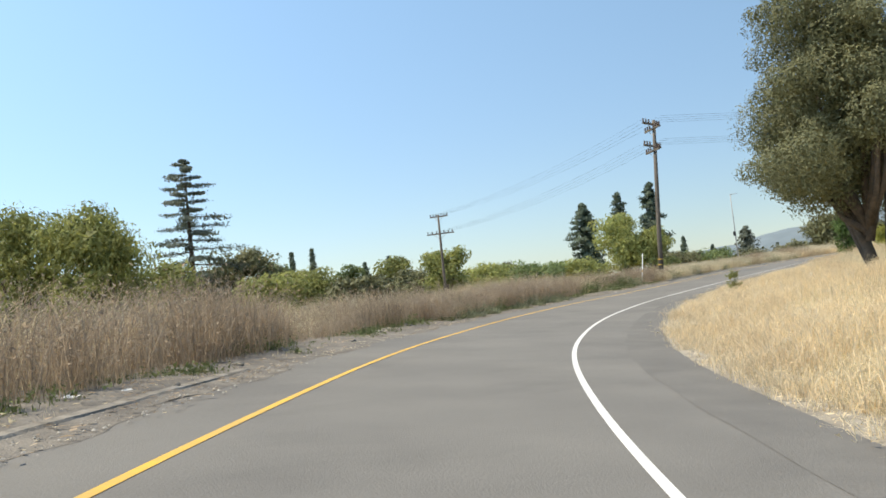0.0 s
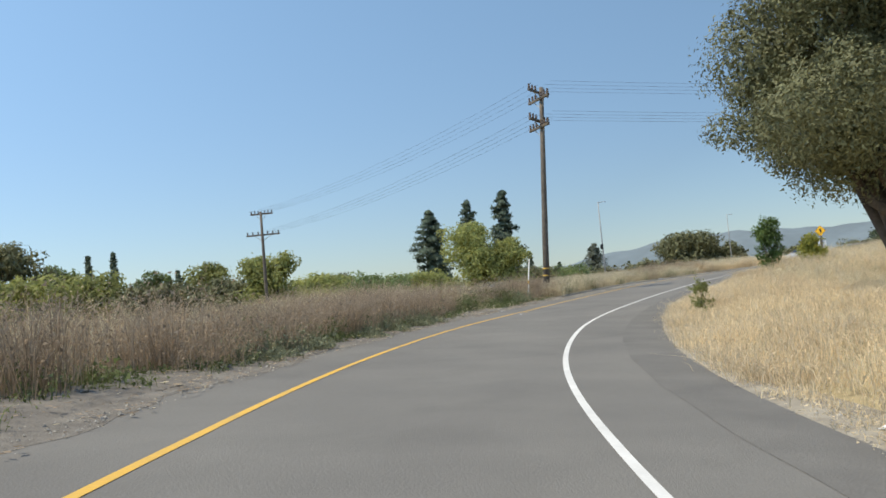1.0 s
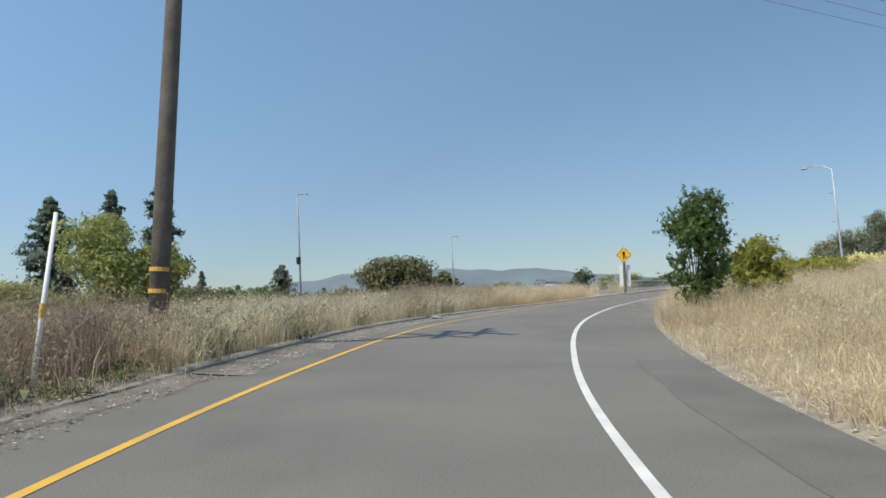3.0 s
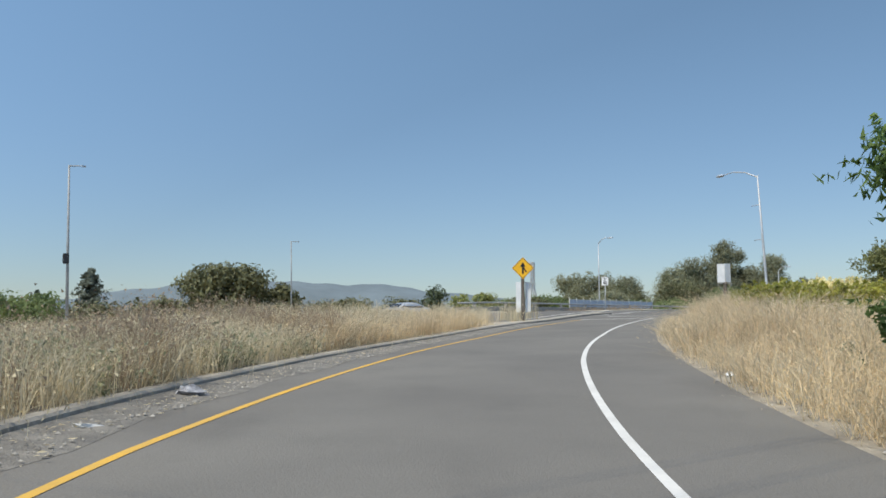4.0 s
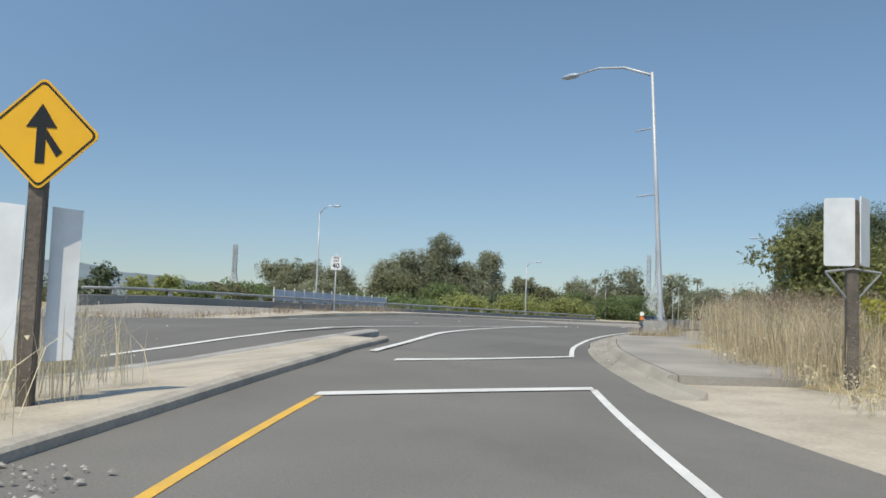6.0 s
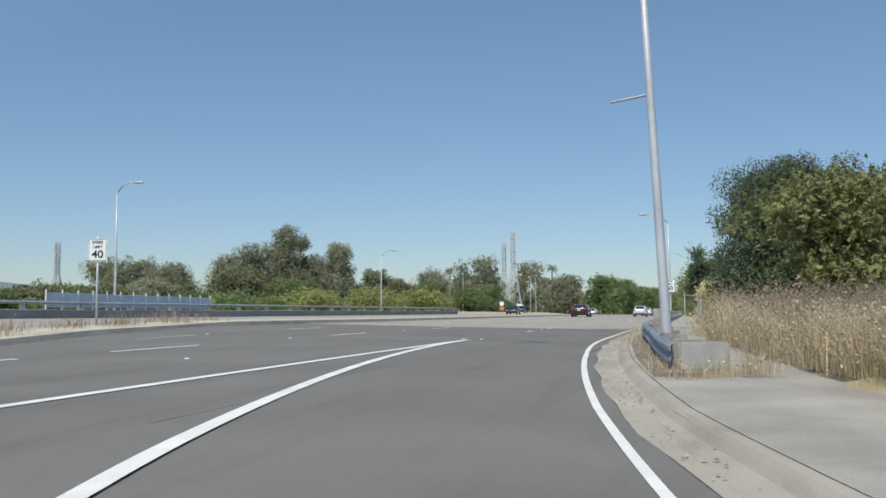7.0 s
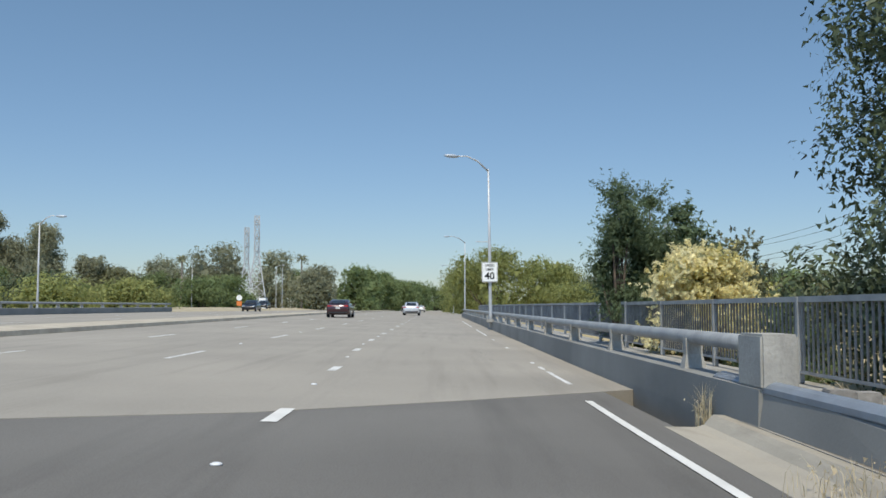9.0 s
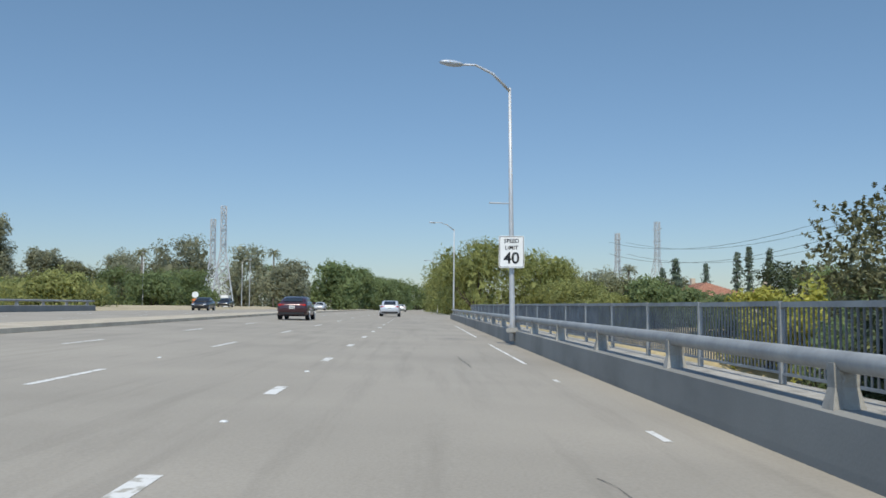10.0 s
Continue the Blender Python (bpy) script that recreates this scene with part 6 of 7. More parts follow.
def tufts(places, seed, count, height, mat, label, spread=0.22, width=0.0035):
    rng = np.random.default_rng(seed)
    pick = rng.integers(0, len(places), count)
    base = np.array(places)[pick] + rng.normal(size=(count, 2)) * spread
    return blades("dry_tufts", base[:, 0], base[:, 1], height * (0.4 + 0.7 * rng.random(count)), mat, seed, label, lean=0.4, width=width, plume=1.2, heads=0.3, flecks=3, fleck=0.02)


def at_sl(s, lat):
    x, y = from_sl(s, lat)
    return (x[0], y[0])


tufts([at_sl(102.2 + 0.35 * k, -3.5 - 0.4 * (k % 3)) for k in range(7)], 30, 420, 0.9, STRAW, "tall dry stalks round the merge sign's post")
tufts([at_sl(90 + 0.9 * k, -3.6 - 0.55 * ((k * 7) % 5)) for k in range(10)], 31, 3400, 0.95, GOLD, "clumps of tall golden stalks on the island", 0.3, 0.0026)
tufts([at_sl(98 + 1.1 * k, -5.0 - 0.5 * (k % 4)) for k in range(9)], 32, 900, 0.9, STRAW, "sparse dry stalks on the sandy island", 0.15)
tufts([at_sl(122.3 + 1.2 * k, 2.5 + 0.3 * (k % 2)) for k in range(19)], 33, 2600, 0.24, BROWN_STRAW, "dry tufts among the guard-rail posts", 0.22, 0.0018)
tufts([at_sl(122.6 + 3.2 * k, 2.35 + 0.2 * (k % 2)) for k in range(7)], 37, 60, 0.75, GOLD, "thin tall pale stalks in front of the guard rail", 0.12, 0.0025)
tufts([at_sl(121.0, 2.4), at_sl(121.2, 2.7), at_sl(121.4, 3.0), at_sl(121.9, 2.3), at_sl(121.3, 3.3)], 34, 900, 0.36, BROWN_STRAW, "dry tufts at the guard rail's end", 0.14, 0.002)
tufts([at_sl(4 + 4.1 * k, -3.9 - 0.4 * (k % 2)) for k in range(10)], 35, 260, 0.2, STRAW, "short dry weeds on the stony shoulder", 0.3, 0.002)
tufts([at_sl(46 + 1.7 * k, left_edge(46 + 1.7 * k) - 0.25) for k in range(28)], 36, 1500, 0.36, STRAW, "dry weeds leaning over the kerb", 0.24, 0.0022)


def stones(s0, s1, l0, l1, count, size, seed, label):
    """Loose stones lying on the shoulder, joined into one."""
    rng = np.random.default_rng(seed)
    s, u = s0 + (s1 - s0) * rng.random(count), rng.random(count)
    lat = np.array([l0(a) + (l1(a) - l0(a)) * b ** 1.4 for a, b in zip(s, u)])
    x, y = from_sl(s, lat)
    z = road_z(x, y) + 0.02 * (lat > -3.6)
    r = size * (0.35 + rng.random(count) ** 2)
    base = np.array([(1, 0, 0), (0.2, 0.9, 0), (-0.8, 0.5, 0), (-0.7, -0.7, 0), (0.4, -0.9, 0), (0.1, 0, 0.75)])
    faces = np.array([(0, 1, 5), (1, 2, 5), (2, 3, 5), (3, 4, 5), (4, 0, 5)])
    v = base[None] * r[:, None, None] * (0.7 + 0.6 * rng.random((count, 6, 3)))
    ang = rng.random(count) * 6.283
    c, q = np.cos(ang)[:, None], np.sin(ang)[:, None]
    v = np.stack([v[:, :, 0] * c - v[:, :, 1] * q, v[:, :, 0] * q + v[:, :, 1] * c, v[:, :, 2]], 2) + np.stack([x, y, z], 1)[:, None, :]
    f = (faces[None] + 6 * np.arange(count)[:, None, None]).reshape(-1, 3)
    ob = link("gravel", v.reshape(-1, 3), [tuple(map(int, k)) for k in f], STONE)
    return tagged(ob, label, "gravel", kind="stuff")


tufts([from_ab(-46 + 0.9 * k, 12.3 + 0.5 * (k % 3)) for k in range(34)], 40, 2600, 0.62, BROWN, "dry brown weeds on the median", 0.4, 0.006)


tufts([at_sl(107.2 + 0.9 * k, 4.15 + 0.4 * (k % 3)) for k in range(11)], 41, 2600, 1.0, BROWN_STRAW, "tall dry weeds round the sign post", 0.34, 0.0032)


def ground_litter(s0, s1, l0, l1, count, size, seed, mat, label):
    """Flat dead leaves and bits of stalk lying about, joined into one."""
    rng = np.random.default_rng(seed)
    s, lat = s0 + (s1 - s0) * rng.random(count), l0 + (l1 - l0) * rng.random(count)
    keep = rng.random(count) < np.clip(0.5 + 1.5 * patch(s, lat * 3, 2.2, seed * 1.0), 0.05, 1)
    s, lat = s[keep], lat[keep]
    x, y = from_sl(s, lat)
    z = road_z(x, y) + np.where(lat < -3.6, 0.07, 0.03)
    n = len(x)
    ang, long = rng.random(n) * 6.283, size * (0.4 + 1.2 * rng.random(n) ** 2)
    wide = long * (0.12 + 0.4 * rng.random(n))
    c, q = np.cos(ang), np.sin(ang)
    v = np.stack([np.stack([x + c * long * u - q * wide * w, y + q * long * u + c * wide * w, z + 0.012 + size * 0.35 * rng.random(n)], 1) for u, w in ((-1, 0), (0, -1), (1, 0), (0, 1))], 1)
    ob = link("ground_litter", v.reshape(-1, 3), [(4 * k, 4 * k + 1, 4 * k + 2, 4 * k + 3) for k in range(n)], mat)
    return tagged(ob, label, "plant litter", kind="stuff")


ground_litter(-6, 60, -4.3, -3.0, 5200, 0.045, 510, BROWN, "dead leaves and stalks on the dirt shoulder")
ground_litter(-6, 60, -4.3, -2.9, 2400, 0.03, 511, STRAW, "pale bits of straw on the dirt shoulder")
ground_litter(60, 101, -3.5, -2.7, 1500, 0.03, 512, STRAW, "bits of straw blown along the kerb")
ground_litter(-6, 100, 2.85, 3.5, 4200, 0.035, 513, GOLD, "straw fallen along the asphalt's inner edge")
STONE = material("loose_stone", (0.36, 0.34, 0.30), (0.20, 0.19, 0.17), rough=1.0, size=0.2, fine=30, spread=0.3, island=0.4)
stones(-6, 60, lambda s: -3.62, lambda s: -3.0, 2600, 0.02, 500, "loose stones on the bare shoulder")
stones(60, 101, left_edge, lambda s: left_edge(s) + 0.75, 3200, 0.022, 501, "loose gravel gathered against the kerb")
stones(-6, 100, lambda s: right_edge(s) + 0.35, lambda s: right_edge(s) - 0.05, 700, 0.022, 502, "loose stones along the ramp's inner edge")
stones(107.5, 140, lambda s: right_edge(s) + 0.6, lambda s: right_edge(s) + 0.05, 900, 0.02, 503, "grit in the gutter")
tufts([from_ab(-9.6, -4.95), from_ab(-10.0, -5.0), from_ab(-9.3, -5.1)], 38, 70, 1.3, BROWN, "dried climbing weed against the railing's end", 0.1, 0.004)
tufts([from_ab(-7.9, -2.86)], 39, 60, 0.5, STRAW, "dry weed growing from the foot of the barrier", 0.05, 0.003)
# ================= cars =================
TYRE = material("tyre_rubber", (0.02, 0.02, 0.021), rough=0.85, spread=0.2)
RIM = material("alloy_rim", (0.55, 0.56, 0.58), rough=0.3, metal=0.9, gloss=0.5)
CAR_GLASS = material("car_glass", (0.02, 0.024, 0.028), rough=0.06, gloss=0.6, spread=0.02)
RED_LENS = material("red_lens", (0.42, 0.02, 0.015), rough=0.2, gloss=0.6)
CLEAR_LENS = material("clear_lens", (0.7, 0.72, 0.74), rough=0.12, gloss=0.6)
BLACK_TRIM = material("black_trim", (0.025, 0.025, 0.027), rough=0.6)


def car_paint(name, colour):
    m = material(name, colour, tuple(c * 0.94 for c in colour), rough=0.28, metal=0.25, size=1.5, fine=30, spread=0.03, gloss=0.6)
    m.node_tree.nodes["Principled BSDF"].inputs["Coat Weight"].default_value = 0.6
    return m


def loft(bm, stations):
    """A shell through rounded cross-sections (x, half width, low, high, top half width)."""
    rings = []
    for x, hw, lo, hi, top in stations:
        half = [(hw * 0.80, lo), (hw * 0.97, lo + 0.10), (hw, lo + (hi - lo) * 0.45), (hw * 0.985, lo + (hi - lo) * 0.72), ((hw + top) / 2 + 0.02, hi - 0.045), (top * 0.9, hi)]
        ring = [(y, z) for y, z in half] + [(-y, z) for y, z in half[::-1]]
        rings.append([bm.verts.new((x, y, z)) for y, z in ring])
    n = len(rings[0])
    for p, q in zip(rings[:-1], rings[1:]):
        for k in range(n):
            bm.faces.new((p[k], p[(k + 1) % n], q[(k + 1) % n], q[k]))
    bm.faces.new(rings[0][::-1])
    bm.faces.new(rings[-1])
    bmesh.ops.recalc_face_normals(bm, faces=bm.faces)


def quad_panel(points, thick=0.012):
    bm = bmesh.new()
    f = bm.faces.new([bm.verts.new(p) for p in points])
    got = bmesh.ops.extrude_face_region(bm, geom=[f])
    n = f.normal.copy() if f.normal.length else Vector((0, 0, 1))
    bm.normal_update()
    n = f.normal
    bmesh.ops.translate(bm, vec=n * thick, verts=[v for v in got["geom"] if isinstance(v, bmesh.types.BMVert)])
    bmesh.ops.recalc_face_normals(bm, faces=bm.faces)
    return bm


def car(x, y, z, turn, paint, label, length=4.85, coupe=False):
    """A saloon, nose along +x: body, cabin, glass, lights, wheels."""
    ob = thing("car", x, y, z, turn, label, "car")
    k = length / 4.85
    low = -0.06 if coupe else 0.0
    bm = bmesh.new()
    loft(bm, [(-2.42 * k, 0.72, 0.42, 0.86, 0.62), (-2.34 * k, 0.86, 0.30, 1.00, 0.70), (-2.0 * k, 0.91, 0.24, 1.04, 0.74), (-1.4 * k, 0.93, 0.21, 1.01, 0.80), (-0.5 * k, 0.93, 0.20, 0.97, 0.84), (0.6 * k, 0.93, 0.20, 0.96, 0.84), (1.2 * k, 0.93, 0.20, 0.93, 0.80), (1.8 * k, 0.91, 0.21, 0.84, 0.72), (2.2 * k, 0.85, 0.25, 0.74, 0.62), (2.42 * k, 0.66, 0.36, 0.60, 0.5)])
    body = part("body", bm, paint, ob, smooth=True)
    roof_z = 1.47 + low
    bm = bmesh.new()
    loft(bm, [(-1.95 * k, 0.74, 0.9, 1.03, 0.66), (-1.25 * k, 0.76, 0.9, roof_z - 0.11, 0.58), (-0.6 * k, 0.77, 0.9, roof_z, 0.57), (0.1 * k, 0.77, 0.9, roof_z - 0.01, 0.57), (0.55 * k, 0.77, 0.9, roof_z - 0.14, 0.58), (1.25 * k, 0.78, 0.88, 0.97, 0.70)])
    part("roof", bm, paint, ob, smooth=True)
    r = roof_z
    part("rear_window", quad_panel([(-1.90 * k, 0.56, 1.08), (-1.33 * k, 0.49, r - 0.10), (-1.33 * k, -0.49, r - 0.10), (-1.90 * k, -0.56, 1.08)], 0.03), CAR_GLASS, ob)
    part("windshield", quad_panel([(1.2 * k, -0.62, 1.01), (0.60 * k, -0.51, r - 0.13), (0.60 * k, 0.51, r - 0.13), (1.2 * k, 0.62, 1.01)], 0.03), CAR_GLASS, ob)
    for sgn in (-1, 1):
        doors = [(-1.45, -0.42), (-0.36, 0.98)]
        for x0, x1 in doors:
            hi0 = r - 0.12 if x0 > -1 else r - 0.27
            hi1 = r - 0.10 if x1 < 0 else 1.08
            pts = [(x0 * k, sgn * 0.80, 1.0), (x1 * k, sgn * 0.80, 0.99), (min(x1, 0.50) * k, sgn * 0.665, max(hi1, r - 0.15) if x1 > 0 else hi1), (max(x0, -1.2) * k, sgn * 0.665, hi0 if x0 > -1 else r - 0.17)]
            if sgn < 0:
                pts = pts[::-1]
            part("side_window", quad_panel(pts, 0.02), CAR_GLASS, ob)
        bm = bmesh.new()
        add_box(bm, (0.16, 0.40, 0.17), (-2.33 * k, sgn * 0.62, 0.88), bevel=0.04)
        part("tail_light", bm, RED_LENS, body, "red tail light")
        bm = bmesh.new()
        add_box(bm, (0.30, 0.34, 0.13), (2.20 * k, sgn * 0.62, 0.66), bevel=0.04)
        part("headlight", bm, CLEAR_LENS, body)
        bm = bmesh.new()
        add_box(bm, (0.12, 0.2, 0.13), (0.82 * k, sgn * 0.98, 1.0), bevel=0.03)
        part("mirror", bm, paint, body)
        for wx in (-1.45, 1.42):
            bm = bmesh.new()
            add_tube(bm, [(wx * k, sgn * 0.70, 0.33), (wx * k, sgn * 0.72, 0.33), (wx * k, sgn * 0.90, 0.33), (wx * k, sgn * 0.935, 0.33)], [0.28, 0.33, 0.33, 0.295], 22)
            wheel = part("tyre", bm, TYRE, ob, smooth=False)
            bm = bmesh.new()
            add_tube(bm, [(wx * k, sgn * 0.90, 0.33), (wx * k, sgn * 0.942, 0.33)], [0.235, 0.225], 18)
            for q in range(5):
                t = q * 2 * math.pi / 5
                add_tube(bm, [(wx * k, sgn * 0.945, 0.33), (wx * k + 0.21 * math.cos(t), sgn * 0.945, 0.33 + 0.21 * math.sin(t))], 0.03, 5)
            part("rim", bm, RIM, wheel)
    bm = bmesh.new()
    add_box(bm, (0.06, 1.45, 0.16), (-2.40 * k, 0, 0.40), bevel=0.02)
    part("rear_bumper", bm, BLACK_TRIM, body)
    bm = bmesh.new()
    add_box(bm, (0.02, 0.32, 0.16), (-2.43 * k, 0, 0.76))
    tag = part("plate", bm, SIGN_WHITE, body)
    bm = bmesh.new()
    add_box(bm, (0.006, 0.24, 0.05), (-2.444 * k, 0, 0.76))
    part("plate_bar", bm, BLACK_TRIM, tag)
    bm = bmesh.new()
    add_box(bm, (0.05, 0.9, 0.16), (2.41 * k, 0, 0.5), bevel=0.02)
    part("grille", bm, BLACK_TRIM, body)
    return ob


SILVER = car_paint("silver_paint", (0.56, 0.58, 0.61))
MAROON = car_paint("maroon_paint", (0.045, 0.012, 0.016))
BLACK_CAR = car_paint("black_paint", (0.02, 0.02, 0.024))
WHITE_CAR = car_paint("white_paint", (0.78, 0.78, 0.77))
AWAY = math.degrees(math.atan2(ALONG[1], ALONG[0]))
for a, b, paint, label, coupe, turn in [
        (88.0, 2.5, SILVER, "silver saloon driving away in the near lane", False, 0), (58.0, 7.4, MAROON, "dark maroon coupe driving away in a middle lane", True, 0),
        (106.0, 24.0, BLACK_CAR, "black saloon coming along the opposite carriageway", False, 180), (-32.0, 25.2, SILVER, "silver coupe on the opposite carriageway beyond the island", True, 180),
        (128.0, 3.4, WHITE_CAR, "white saloon far ahead on the road", False, 0), (205.0, 7.0, BLACK_CAR, "dark saloon far ahead", False, 0), (190.0, 3.2, WHITE_CAR, "white car far ahead in the near lane", False, 0),
        (225.0, 19.0, WHITE_CAR, "white car approaching far off", False, 180), (165.0, 17.0, SILVER, "silver car approaching far off", False, 180), (150.0, 30.5, BLACK_CAR, "dark car parked beyond the carriageway", False, 180)]:
    x, y = from_ab(a, b)
    car(x, y, (far_verge_z(a, b) if b > 26.4 else float(arterial_z(a, b))) + 0.01, AWAY + turn, paint, label if len(label.split()) > 3 else label + " on the road", coupe=coupe)


# ================= distance =================
def pylon(x, y, z, height, label, turn=20):
    """A steel lattice tower: four legs, rings, cross braces and three arms."""
    ob = thing("lattice_tower", x, y, z, turn, label, "pylon")
    w0, w1 = height * 0.12, height * 0.022
    half = lambda u: w0 + (w1 - w0) * min(1.0, u / 0.62) if u < 0.62 else w1
    corner = lambda u, k: Vector((half(u) * (1 if k in (0, 3) else -1), half(u) * (1 if k in (0, 1) else -1), u * height))
    for k in range(4):
        bm = bmesh.new()
        add_tube(bm, [corner(0, k), corner(0.62, k), corner(1, k)], 0.15, 5)
        part("leg", bm, POLE_STEEL, ob)
    levels = [0, 0.14, 0.27, 0.38, 0.48, 0.56, 0.62, 0.70, 0.78, 0.86, 0.94, 1.0]
    for u0, u1 in zip(levels[:-1], levels[1:]):
        bm = bmesh.new()
        for k in range(4):
            j = (k + 1) % 4
            add_tube(bm, [corner(u0, k), corner(u1, j)], 0.085, 4)
            add_tube(bm, [corner(u0, j), corner(u1, k)], 0.085, 4)
            add_tube(bm, [corner(u1, k), corner(u1, j)], 0.05, 4)
        part("bracing", bm, POLE_STEEL, ob)
    for u in (0.66, 0.79, 0.92):
        bm = bmesh.new()
        for sgn in (-1, 1):
            tip = Vector((sgn * height * 0.11, 0, u * height + 0.2))
            for dy in (-w1, w1):
                add_tube(bm, [Vector((sgn * w1, dy, u * height)), tip], 0.06, 4)
            add_tube(bm, [Vector((sgn * w1, 0, u * height + 1.2)), tip], 0.05, 4)
        part("crossarm", bm, POLE_STEEL, ob)
    return ob


pylon(304.3, 180.1, 1.0, 23.3, "grey steel lattice power tower behind the trees")
pylon(294.7, 174.0, 1.0, 25.2, "taller grey lattice power tower behind the trees")
pylon(470, 80, 1.0, 33, "distant lattice power tower above the gardens")
pylon(520, 60, 1.0, 42, "second distant lattice power tower above the gardens")
pylon(285, 18, 1.0, 36, "lattice power tower beyond the gardens")
for dz, side in ((30.5, -3.2), (30.5, 3.2), (26.0, -3.4), (26.0, 3.4)):
    wire((470, 80 + side, dz), (285, 18 + side, dz + 3), 8.5, "thick power cable between lattice towers", 0.05)
pylon(285, 330, 1.0, 27, "distant lattice tower beyond the gum grove")


def palm(x, y, z, height, label, seed):
    ob = thing("palm", x, y, z, seed * 40, label, "palm tree")
    rng = np.random.default_rng(seed)
    bm = bmesh.new()
    add_tube(bm, [(0, 0, -0.3), (0.1, 0, height * 0.5), (0, 0.1, height - 1)], [0.32, 0.24, 0.2], 8)
    part("trunk", bm, PALE_BARK, ob, smooth=True)
    pts, out = [], []
    for k in range(34):
        ang, up = k * 2.4, rng.random() * 1.7 - 0.7
        d = np.array((math.cos(ang) * math.cos(up), math.sin(ang) * math.cos(up), math.sin(up)))
        for u in np.linspace(0.2, 1, 9):
            pts.append(np.array((0, 0.1, height - 1)) + d * 2.0 * u + np.array((0, 0, -0.7 * u * u)))
            out.append(d)
    pts, out = np.array(pts), np.array(out)
    leaf_mesh("crown", pts, out, np.full(len(pts), 0.6), GUM, seed, ob, narrow=0.35)
    return ob


palm(336, 175.7, 1.0, 18.5, "tall fan palm above the tree line", 1)
palm(300, 195, 1.0, 16.5, "tall fan palm beyond the grove", 2)
palm(299, 87, 0.8, 13.0, "fan palm among garden trees", 3)


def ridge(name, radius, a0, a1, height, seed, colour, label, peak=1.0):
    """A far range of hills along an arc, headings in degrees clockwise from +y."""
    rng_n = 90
    # the blue-grey of distant haze is put straight into the hills' base colour
    mat = material(name + "_haze_tint", colour, tuple(c * 0.82 for c in colour), rough=1.0, size=140, fine=0.02, spread=0.12)
    rows = []
    for depth, lift in ((0, 0.0), (120, 0.35), (260, 0.72), (420, 1.0), (700, 0.6)):
        row = []
        for k in range(rng_n + 1):
            u = k / rng_n
            t = radians(a0 + (a1 - a0) * u)
            ends = math.sin(math.pi * u ** peak) ** 0.5
            h = height * ends * (0.74 + 0.16 * noise.noise((u * 3.1, seed, 0.0)) + 0.10 * noise.noise((u * 9.0, seed, depth * 0.003)) + 0.05 * noise.noise((u * 31.0, seed, depth * 0.01)))
            r = radius + depth
            row.append((60 + r * math.sin(t), 60 + r * math.cos(t), -5 + h * lift))
        rows.append(row)
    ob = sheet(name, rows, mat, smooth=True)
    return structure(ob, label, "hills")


ridge("backdrop_hills", 3000, 8, 47, 235, 2.0, (0.17, 0.21, 0.23), "long range of hills with haze put into its blue-grey colour", 1.3)
ridge("backdrop_hills", 2500, 25, 38, 90, 5.0, (0.17, 0.205, 0.215), "lower foothill with haze put into its colour")

TILE = material("terracotta_tiles", (0.40, 0.20, 0.13), (0.29, 0.145, 0.10), rough=0.9, size=0.8, fine=6, bump=0.5, spread=0.25)
STUCCO = material("cream_stucco", (0.62, 0.54, 0.42), (0.52, 0.45, 0.35), rough=0.95, size=1.5, fine=12, spread=0.1)


def house(x, y, z, turn, w, d, wall, label):
    """Stucco walls with windows under a hipped tile roof with rows of tiles."""
    ob = thing("house", x, y, z, turn, label, "house")
    bm = bmesh.new()
    add_box(bm, (w, d, wall + 1.0), (0, 0, wall / 2 - 0.5))
    part("wall", bm, STUCCO, ob)
    bm = bmesh.new()
    rise, over, n = 2.3, 0.6, 12
    rings = []
    for k in range(n + 1):
        u = k / n
        hx, hy = (w / 2 + over) * (1 - u) + (w / 2 - d / 2) * u, (d / 2 + over) * (1 - u) + 0.05 * u
        for drop in ((0.0,) if k == 0 else (-0.07, 0.0)):
            rings.append([bm.verts.new((sx * hx, sy * hy, wall + rise * u + drop)) for sx, sy in ((1, 1), (-1, 1), (-1, -1), (1, -1))])
    for p, q in zip(rings[:-1], rings[1:]):
        for k in range(4):
            bm.faces.new((p[k], p[(k + 1) % 4], q[(k + 1) % 4], q[k]))
    bm.faces.new(rings[-1])
    bm.faces.new(rings[0][::-1])
    roof = part("roof", bm, TILE, ob, "terracotta tile roof")
    bm = bmesh.new()
    add_box(bm, (0.9, 0.7, 1.6), (w * 0.18, 0.3, wall + rise), bevel=0.03)
    part("chimney", bm, STUCCO, roof)
    for sx in (-0.3, 0.0, 0.3):
        for sy in (-1, 1):
            bm = bmesh.new()
            add_box(bm, (1.3, 0.08, 1.2), (sx * w, sy * (d / 2 + 0.02), wall * 0.6), bevel=0.02)
            win = part("window", bm, SIGN_WHITE, ob, "white window frame")
            bm = bmesh.new()
            add_box(bm, (1.1, 0.04, 1.0), (sx * w, sy * (d / 2 + 0.06), wall * 0.6))
            part("pane", bm, CAR_GLASS, win)
    return ob


house(262, 77.5, 2.0, 15, 15, 10, 4.6, "cream stucco house with a terracotta hipped roof")
house(243, 70.5, 1.6, -10, 12, 9, 4.2, "smaller stucco house with a terracotta roof behind trees")


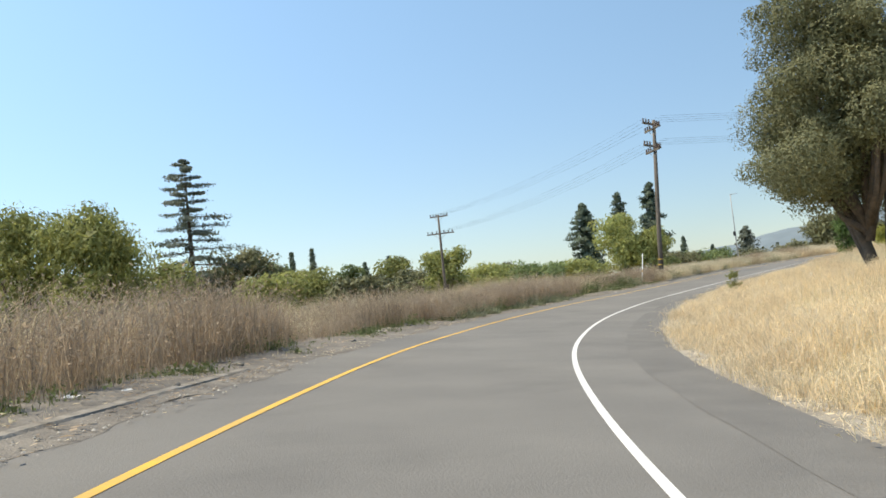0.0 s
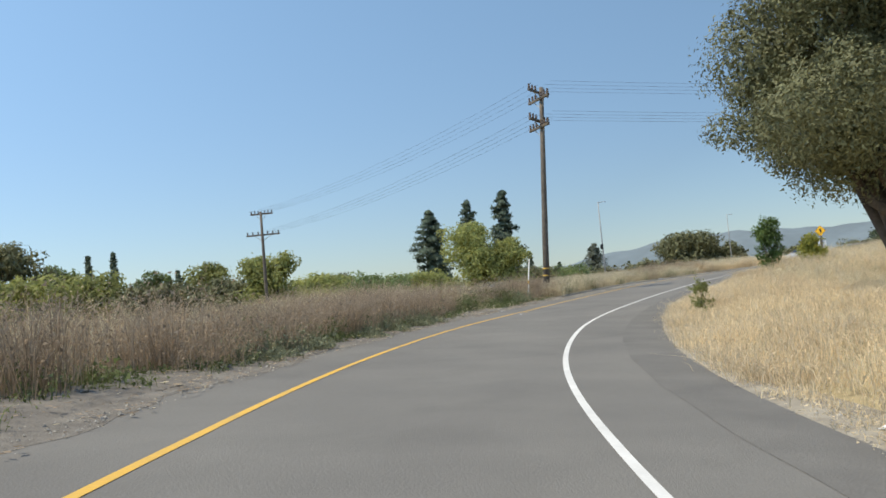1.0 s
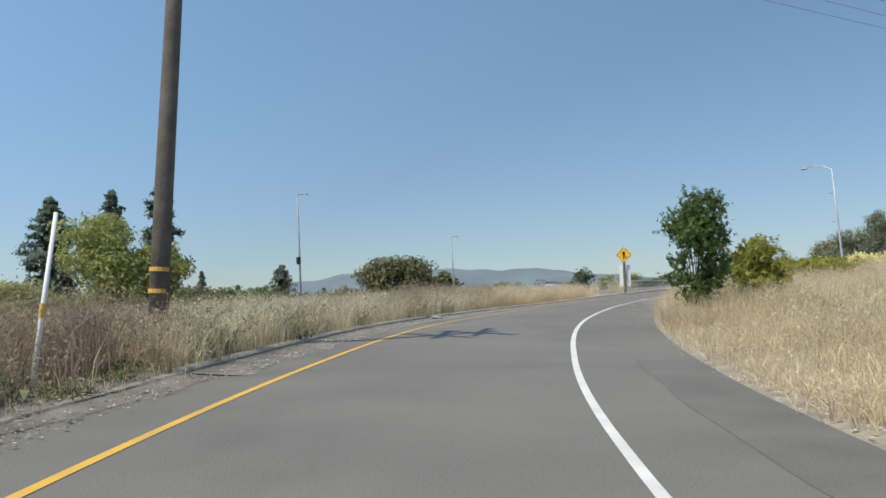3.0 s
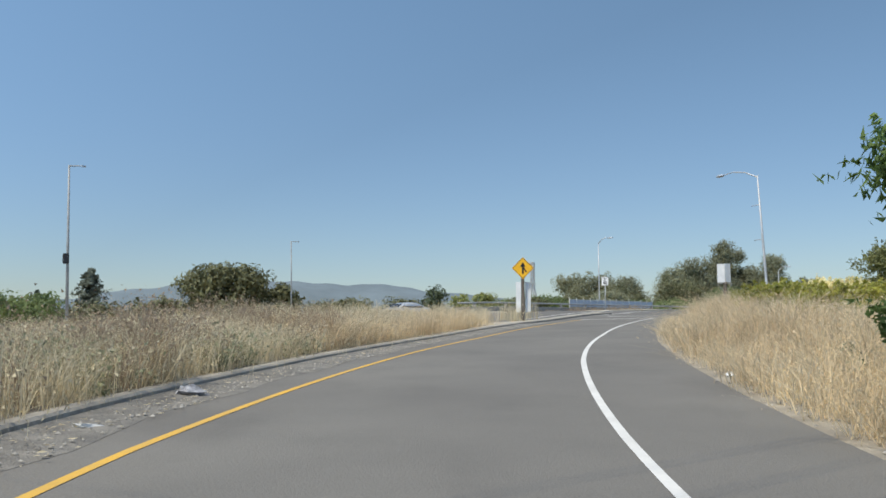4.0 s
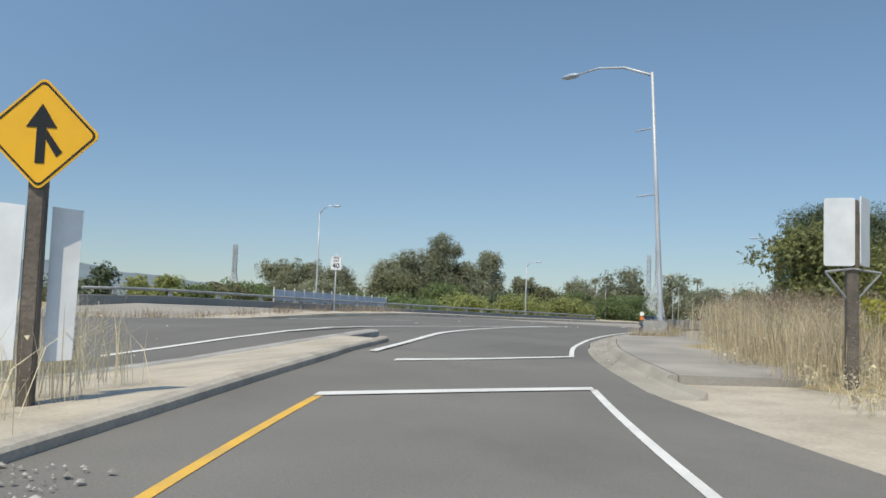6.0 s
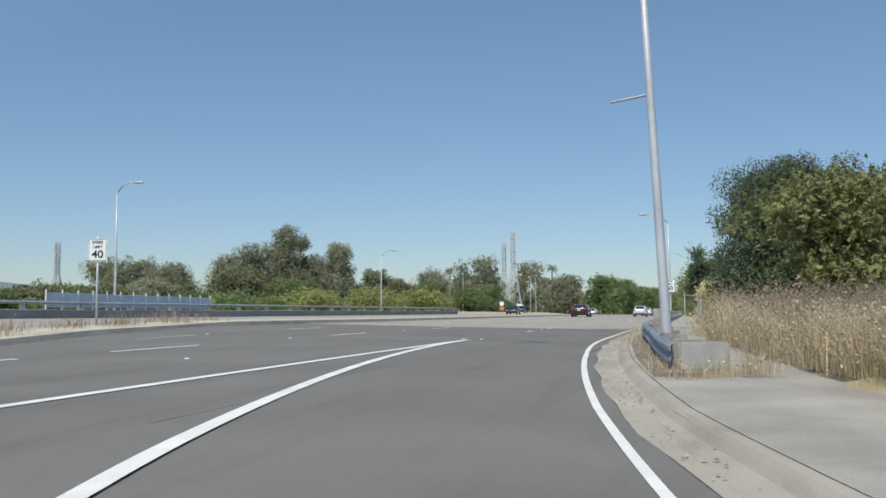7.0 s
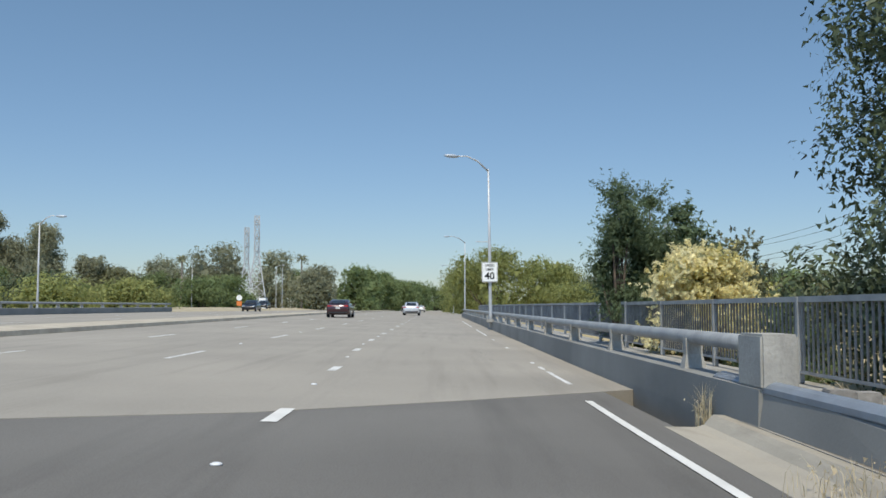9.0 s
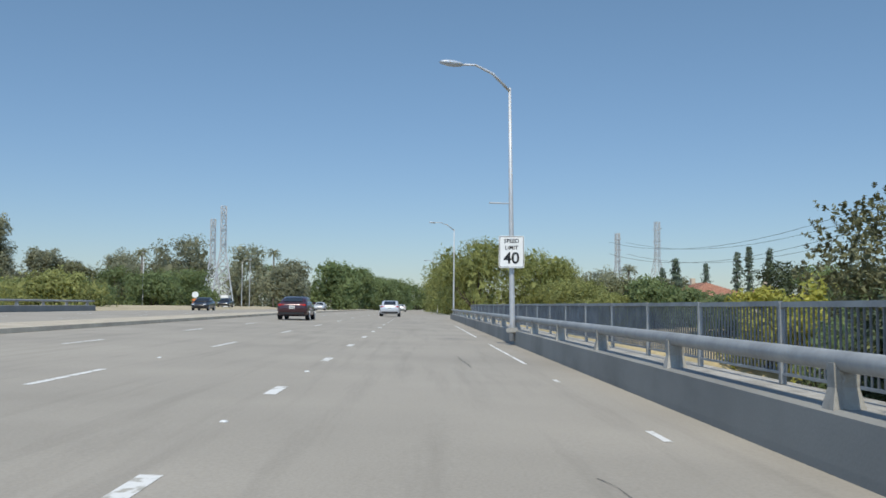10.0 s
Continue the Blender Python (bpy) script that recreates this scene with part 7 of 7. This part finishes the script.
def far_clutter():
    x, y = from_ab(158.6, 32.2)
    ob = thing("utility_cabinet", x, y, far_verge_z(158.6, 32.2), 10, "white metal utility cabinet beyond the carriageway", "cabinet")
    bm = bmesh.new()
    add_box(bm, (2.6, 1.2, 2.0), (0, 0, 0.9), bevel=0.05)
    part("body", bm, SIGN_WHITE, ob)
    for sx in (-0.65, 0.65):
        bm = bmesh.new()
        add_box(bm, (1.2, 0.04, 1.7), (sx, -0.62, 0.95), bevel=0.01)
        part("door", bm, SIGN_BACK, ob)
    px, py = from_ab(176, 32.8)
    street_lamp(px, py, far_verge_z(176, 32.8), 8.4, 2.6, -12, label="grey street lamp with a long arm beyond the carriageway")
    px, py = from_ab(132.5, 31.2)
    board = thing("roadworks_sign", px, py, far_verge_z(132.5, 31.2), -60, "small white and orange roadworks sign on dry ground", "road sign")
    bm = bmesh.new()
    add_tube(bm, [(0, 0, -0.2), (0, 0, 1.2)], 0.03, 6)
    part("post", bm, POLE_STEEL, board)
    plate(rounded(0.9, 0.9, 0.44), 0.02, SIGN_WHITE, "disc", board, Matrix.Translation((0, -0.05, 1.7)))
    plate(rounded(0.8, 0.7, 0.05), 0.02, material("orange_panel", (0.75, 0.22, 0.06), rough=0.6), "panel", board, Matrix.Translation((0, -0.05, 0.8)), "orange panel")
    for a, b in ((188, 33.5), (141, 41.0)):
        px, py = from_ab(a, b)
        street_lamp(px, py, far_verge_z(a, b), 9.0 if a > 150 else 7.6, 0.5, 200, label="thin grey post beyond the carriageway")


far_clutter()

# ================= small things =================
PAPER = material("crumpled_paper", (0.72, 0.72, 0.70), (0.55, 0.55, 0.53), rough=0.9, size=0.1, fine=30, spread=0.1)
CLOTH = material("grey_cloth", (0.42, 0.43, 0.46), (0.13, 0.135, 0.15), rough=0.95, size=0.1, fine=20, spread=0.2)


def scrap(s, lat, size, mat, label, seed, flat=0.45):
    rng = np.random.default_rng(seed)
    x, y = from_sl(s, lat)
    inside = left_edge(s) < lat < right_edge(s)
    z = float(road_z(x, y)[0]) if inside or lat < 0 else float(ground_z(x, y)[0]) + 0.03
    if lat < left_edge(s):
        z += 0.03
    bm = bmesh.new()
    made = bmesh.ops.create_icosphere(bm, subdivisions=2, radius=size)
    for v in made["verts"]:
        v.co *= 1 + 0.35 * rng.normal()
        v.co.z = abs(v.co.z) * flat
        v.co.x *= 1.5
    ob = part("litter", bm, mat, None)
    ob.matrix_basis = pose(x[0], y[0], z, 0, 0, seed * 53)
    return tagged(ob, label, "litter", "roadside litter")


for k, (s, lat, size) in enumerate([(6.6, -3.9, 0.06), (9.6, -4.4, 0.07), (10.4, -4.1, 0.06), (30.0, 3.5, 0.09), (34.5, 3.6, 0.08), (24.6, 3.35, 0.07), (40.0, -3.3, 0.04), (50.2, -3.3, 0.04), (54.0, 3.6, 0.1), (58.0, 3.5, 0.07), (49.5, 3.45, 0.06), (72.0, -3.2, 0.08), (47.4, -1.95, 0.03), (99.0, 3.3, 0.03), (77.0, 3.2, 0.09)]):
    scrap(s, lat, size, PAPER, "small crumpled white paper on the roadside", 40 + k)
scrap(74.5, -3.2, 0.13, CLOTH, "discarded grey cloth lying by the kerb", 70, 0.7)
scrap(48.5, -2.0, 0.03, YELLOW_PAINT, "broken yellow reflector fragment on the line", 71)
scrap(96.8, -1.35, 0.03, YELLOW_PAINT, "broken yellow reflector fragment near the line", 72)
for k in range(10):
    scrap(11 + 3.1 * k, -3.75 - 0.25 * (k % 3), 0.05 + 0.02 * (k % 3), GRAVEL, "loose grey stone on the shoulder", 80 + k, 0.7)


def road_marker(a, b):
    x, y = from_ab(a, b)
    bm = bmesh.new()
    made = bmesh.ops.create_uvsphere(bm, u_segments=10, v_segments=6, radius=0.045)
    for v in made["verts"]:
        v.co.z = max(0, v.co.z) * 0.4
    ob = part("road_marker", bm, SIGN_BACK, None, smooth=True)
    ob.matrix_basis = Matrix.Translation((x, y, float(road_z(x, y)[0] if a < 0 else arterial_z(a, b)) + 0.003))
    return tagged(ob, "white ceramic raised dot on the road", "road marker", "raised road dots")


for a, b in [(-23.4, 1.2), (-23.3, 0.75), (-10.9, merge_b(-10.9)), (-4.6, merge_b(-4.6)), (2.2, merge_b(2.2)), (8.6, merge_b(8.6)), (15.0, merge_b(15.0)), (-26.0, 4.75), (-17.0, 4.75), (-24.0, 8.0), (7.0, 4.75), (17.5, 4.75), (-41, 4.6), (-34, 2.8)]:
    road_marker(a, b)
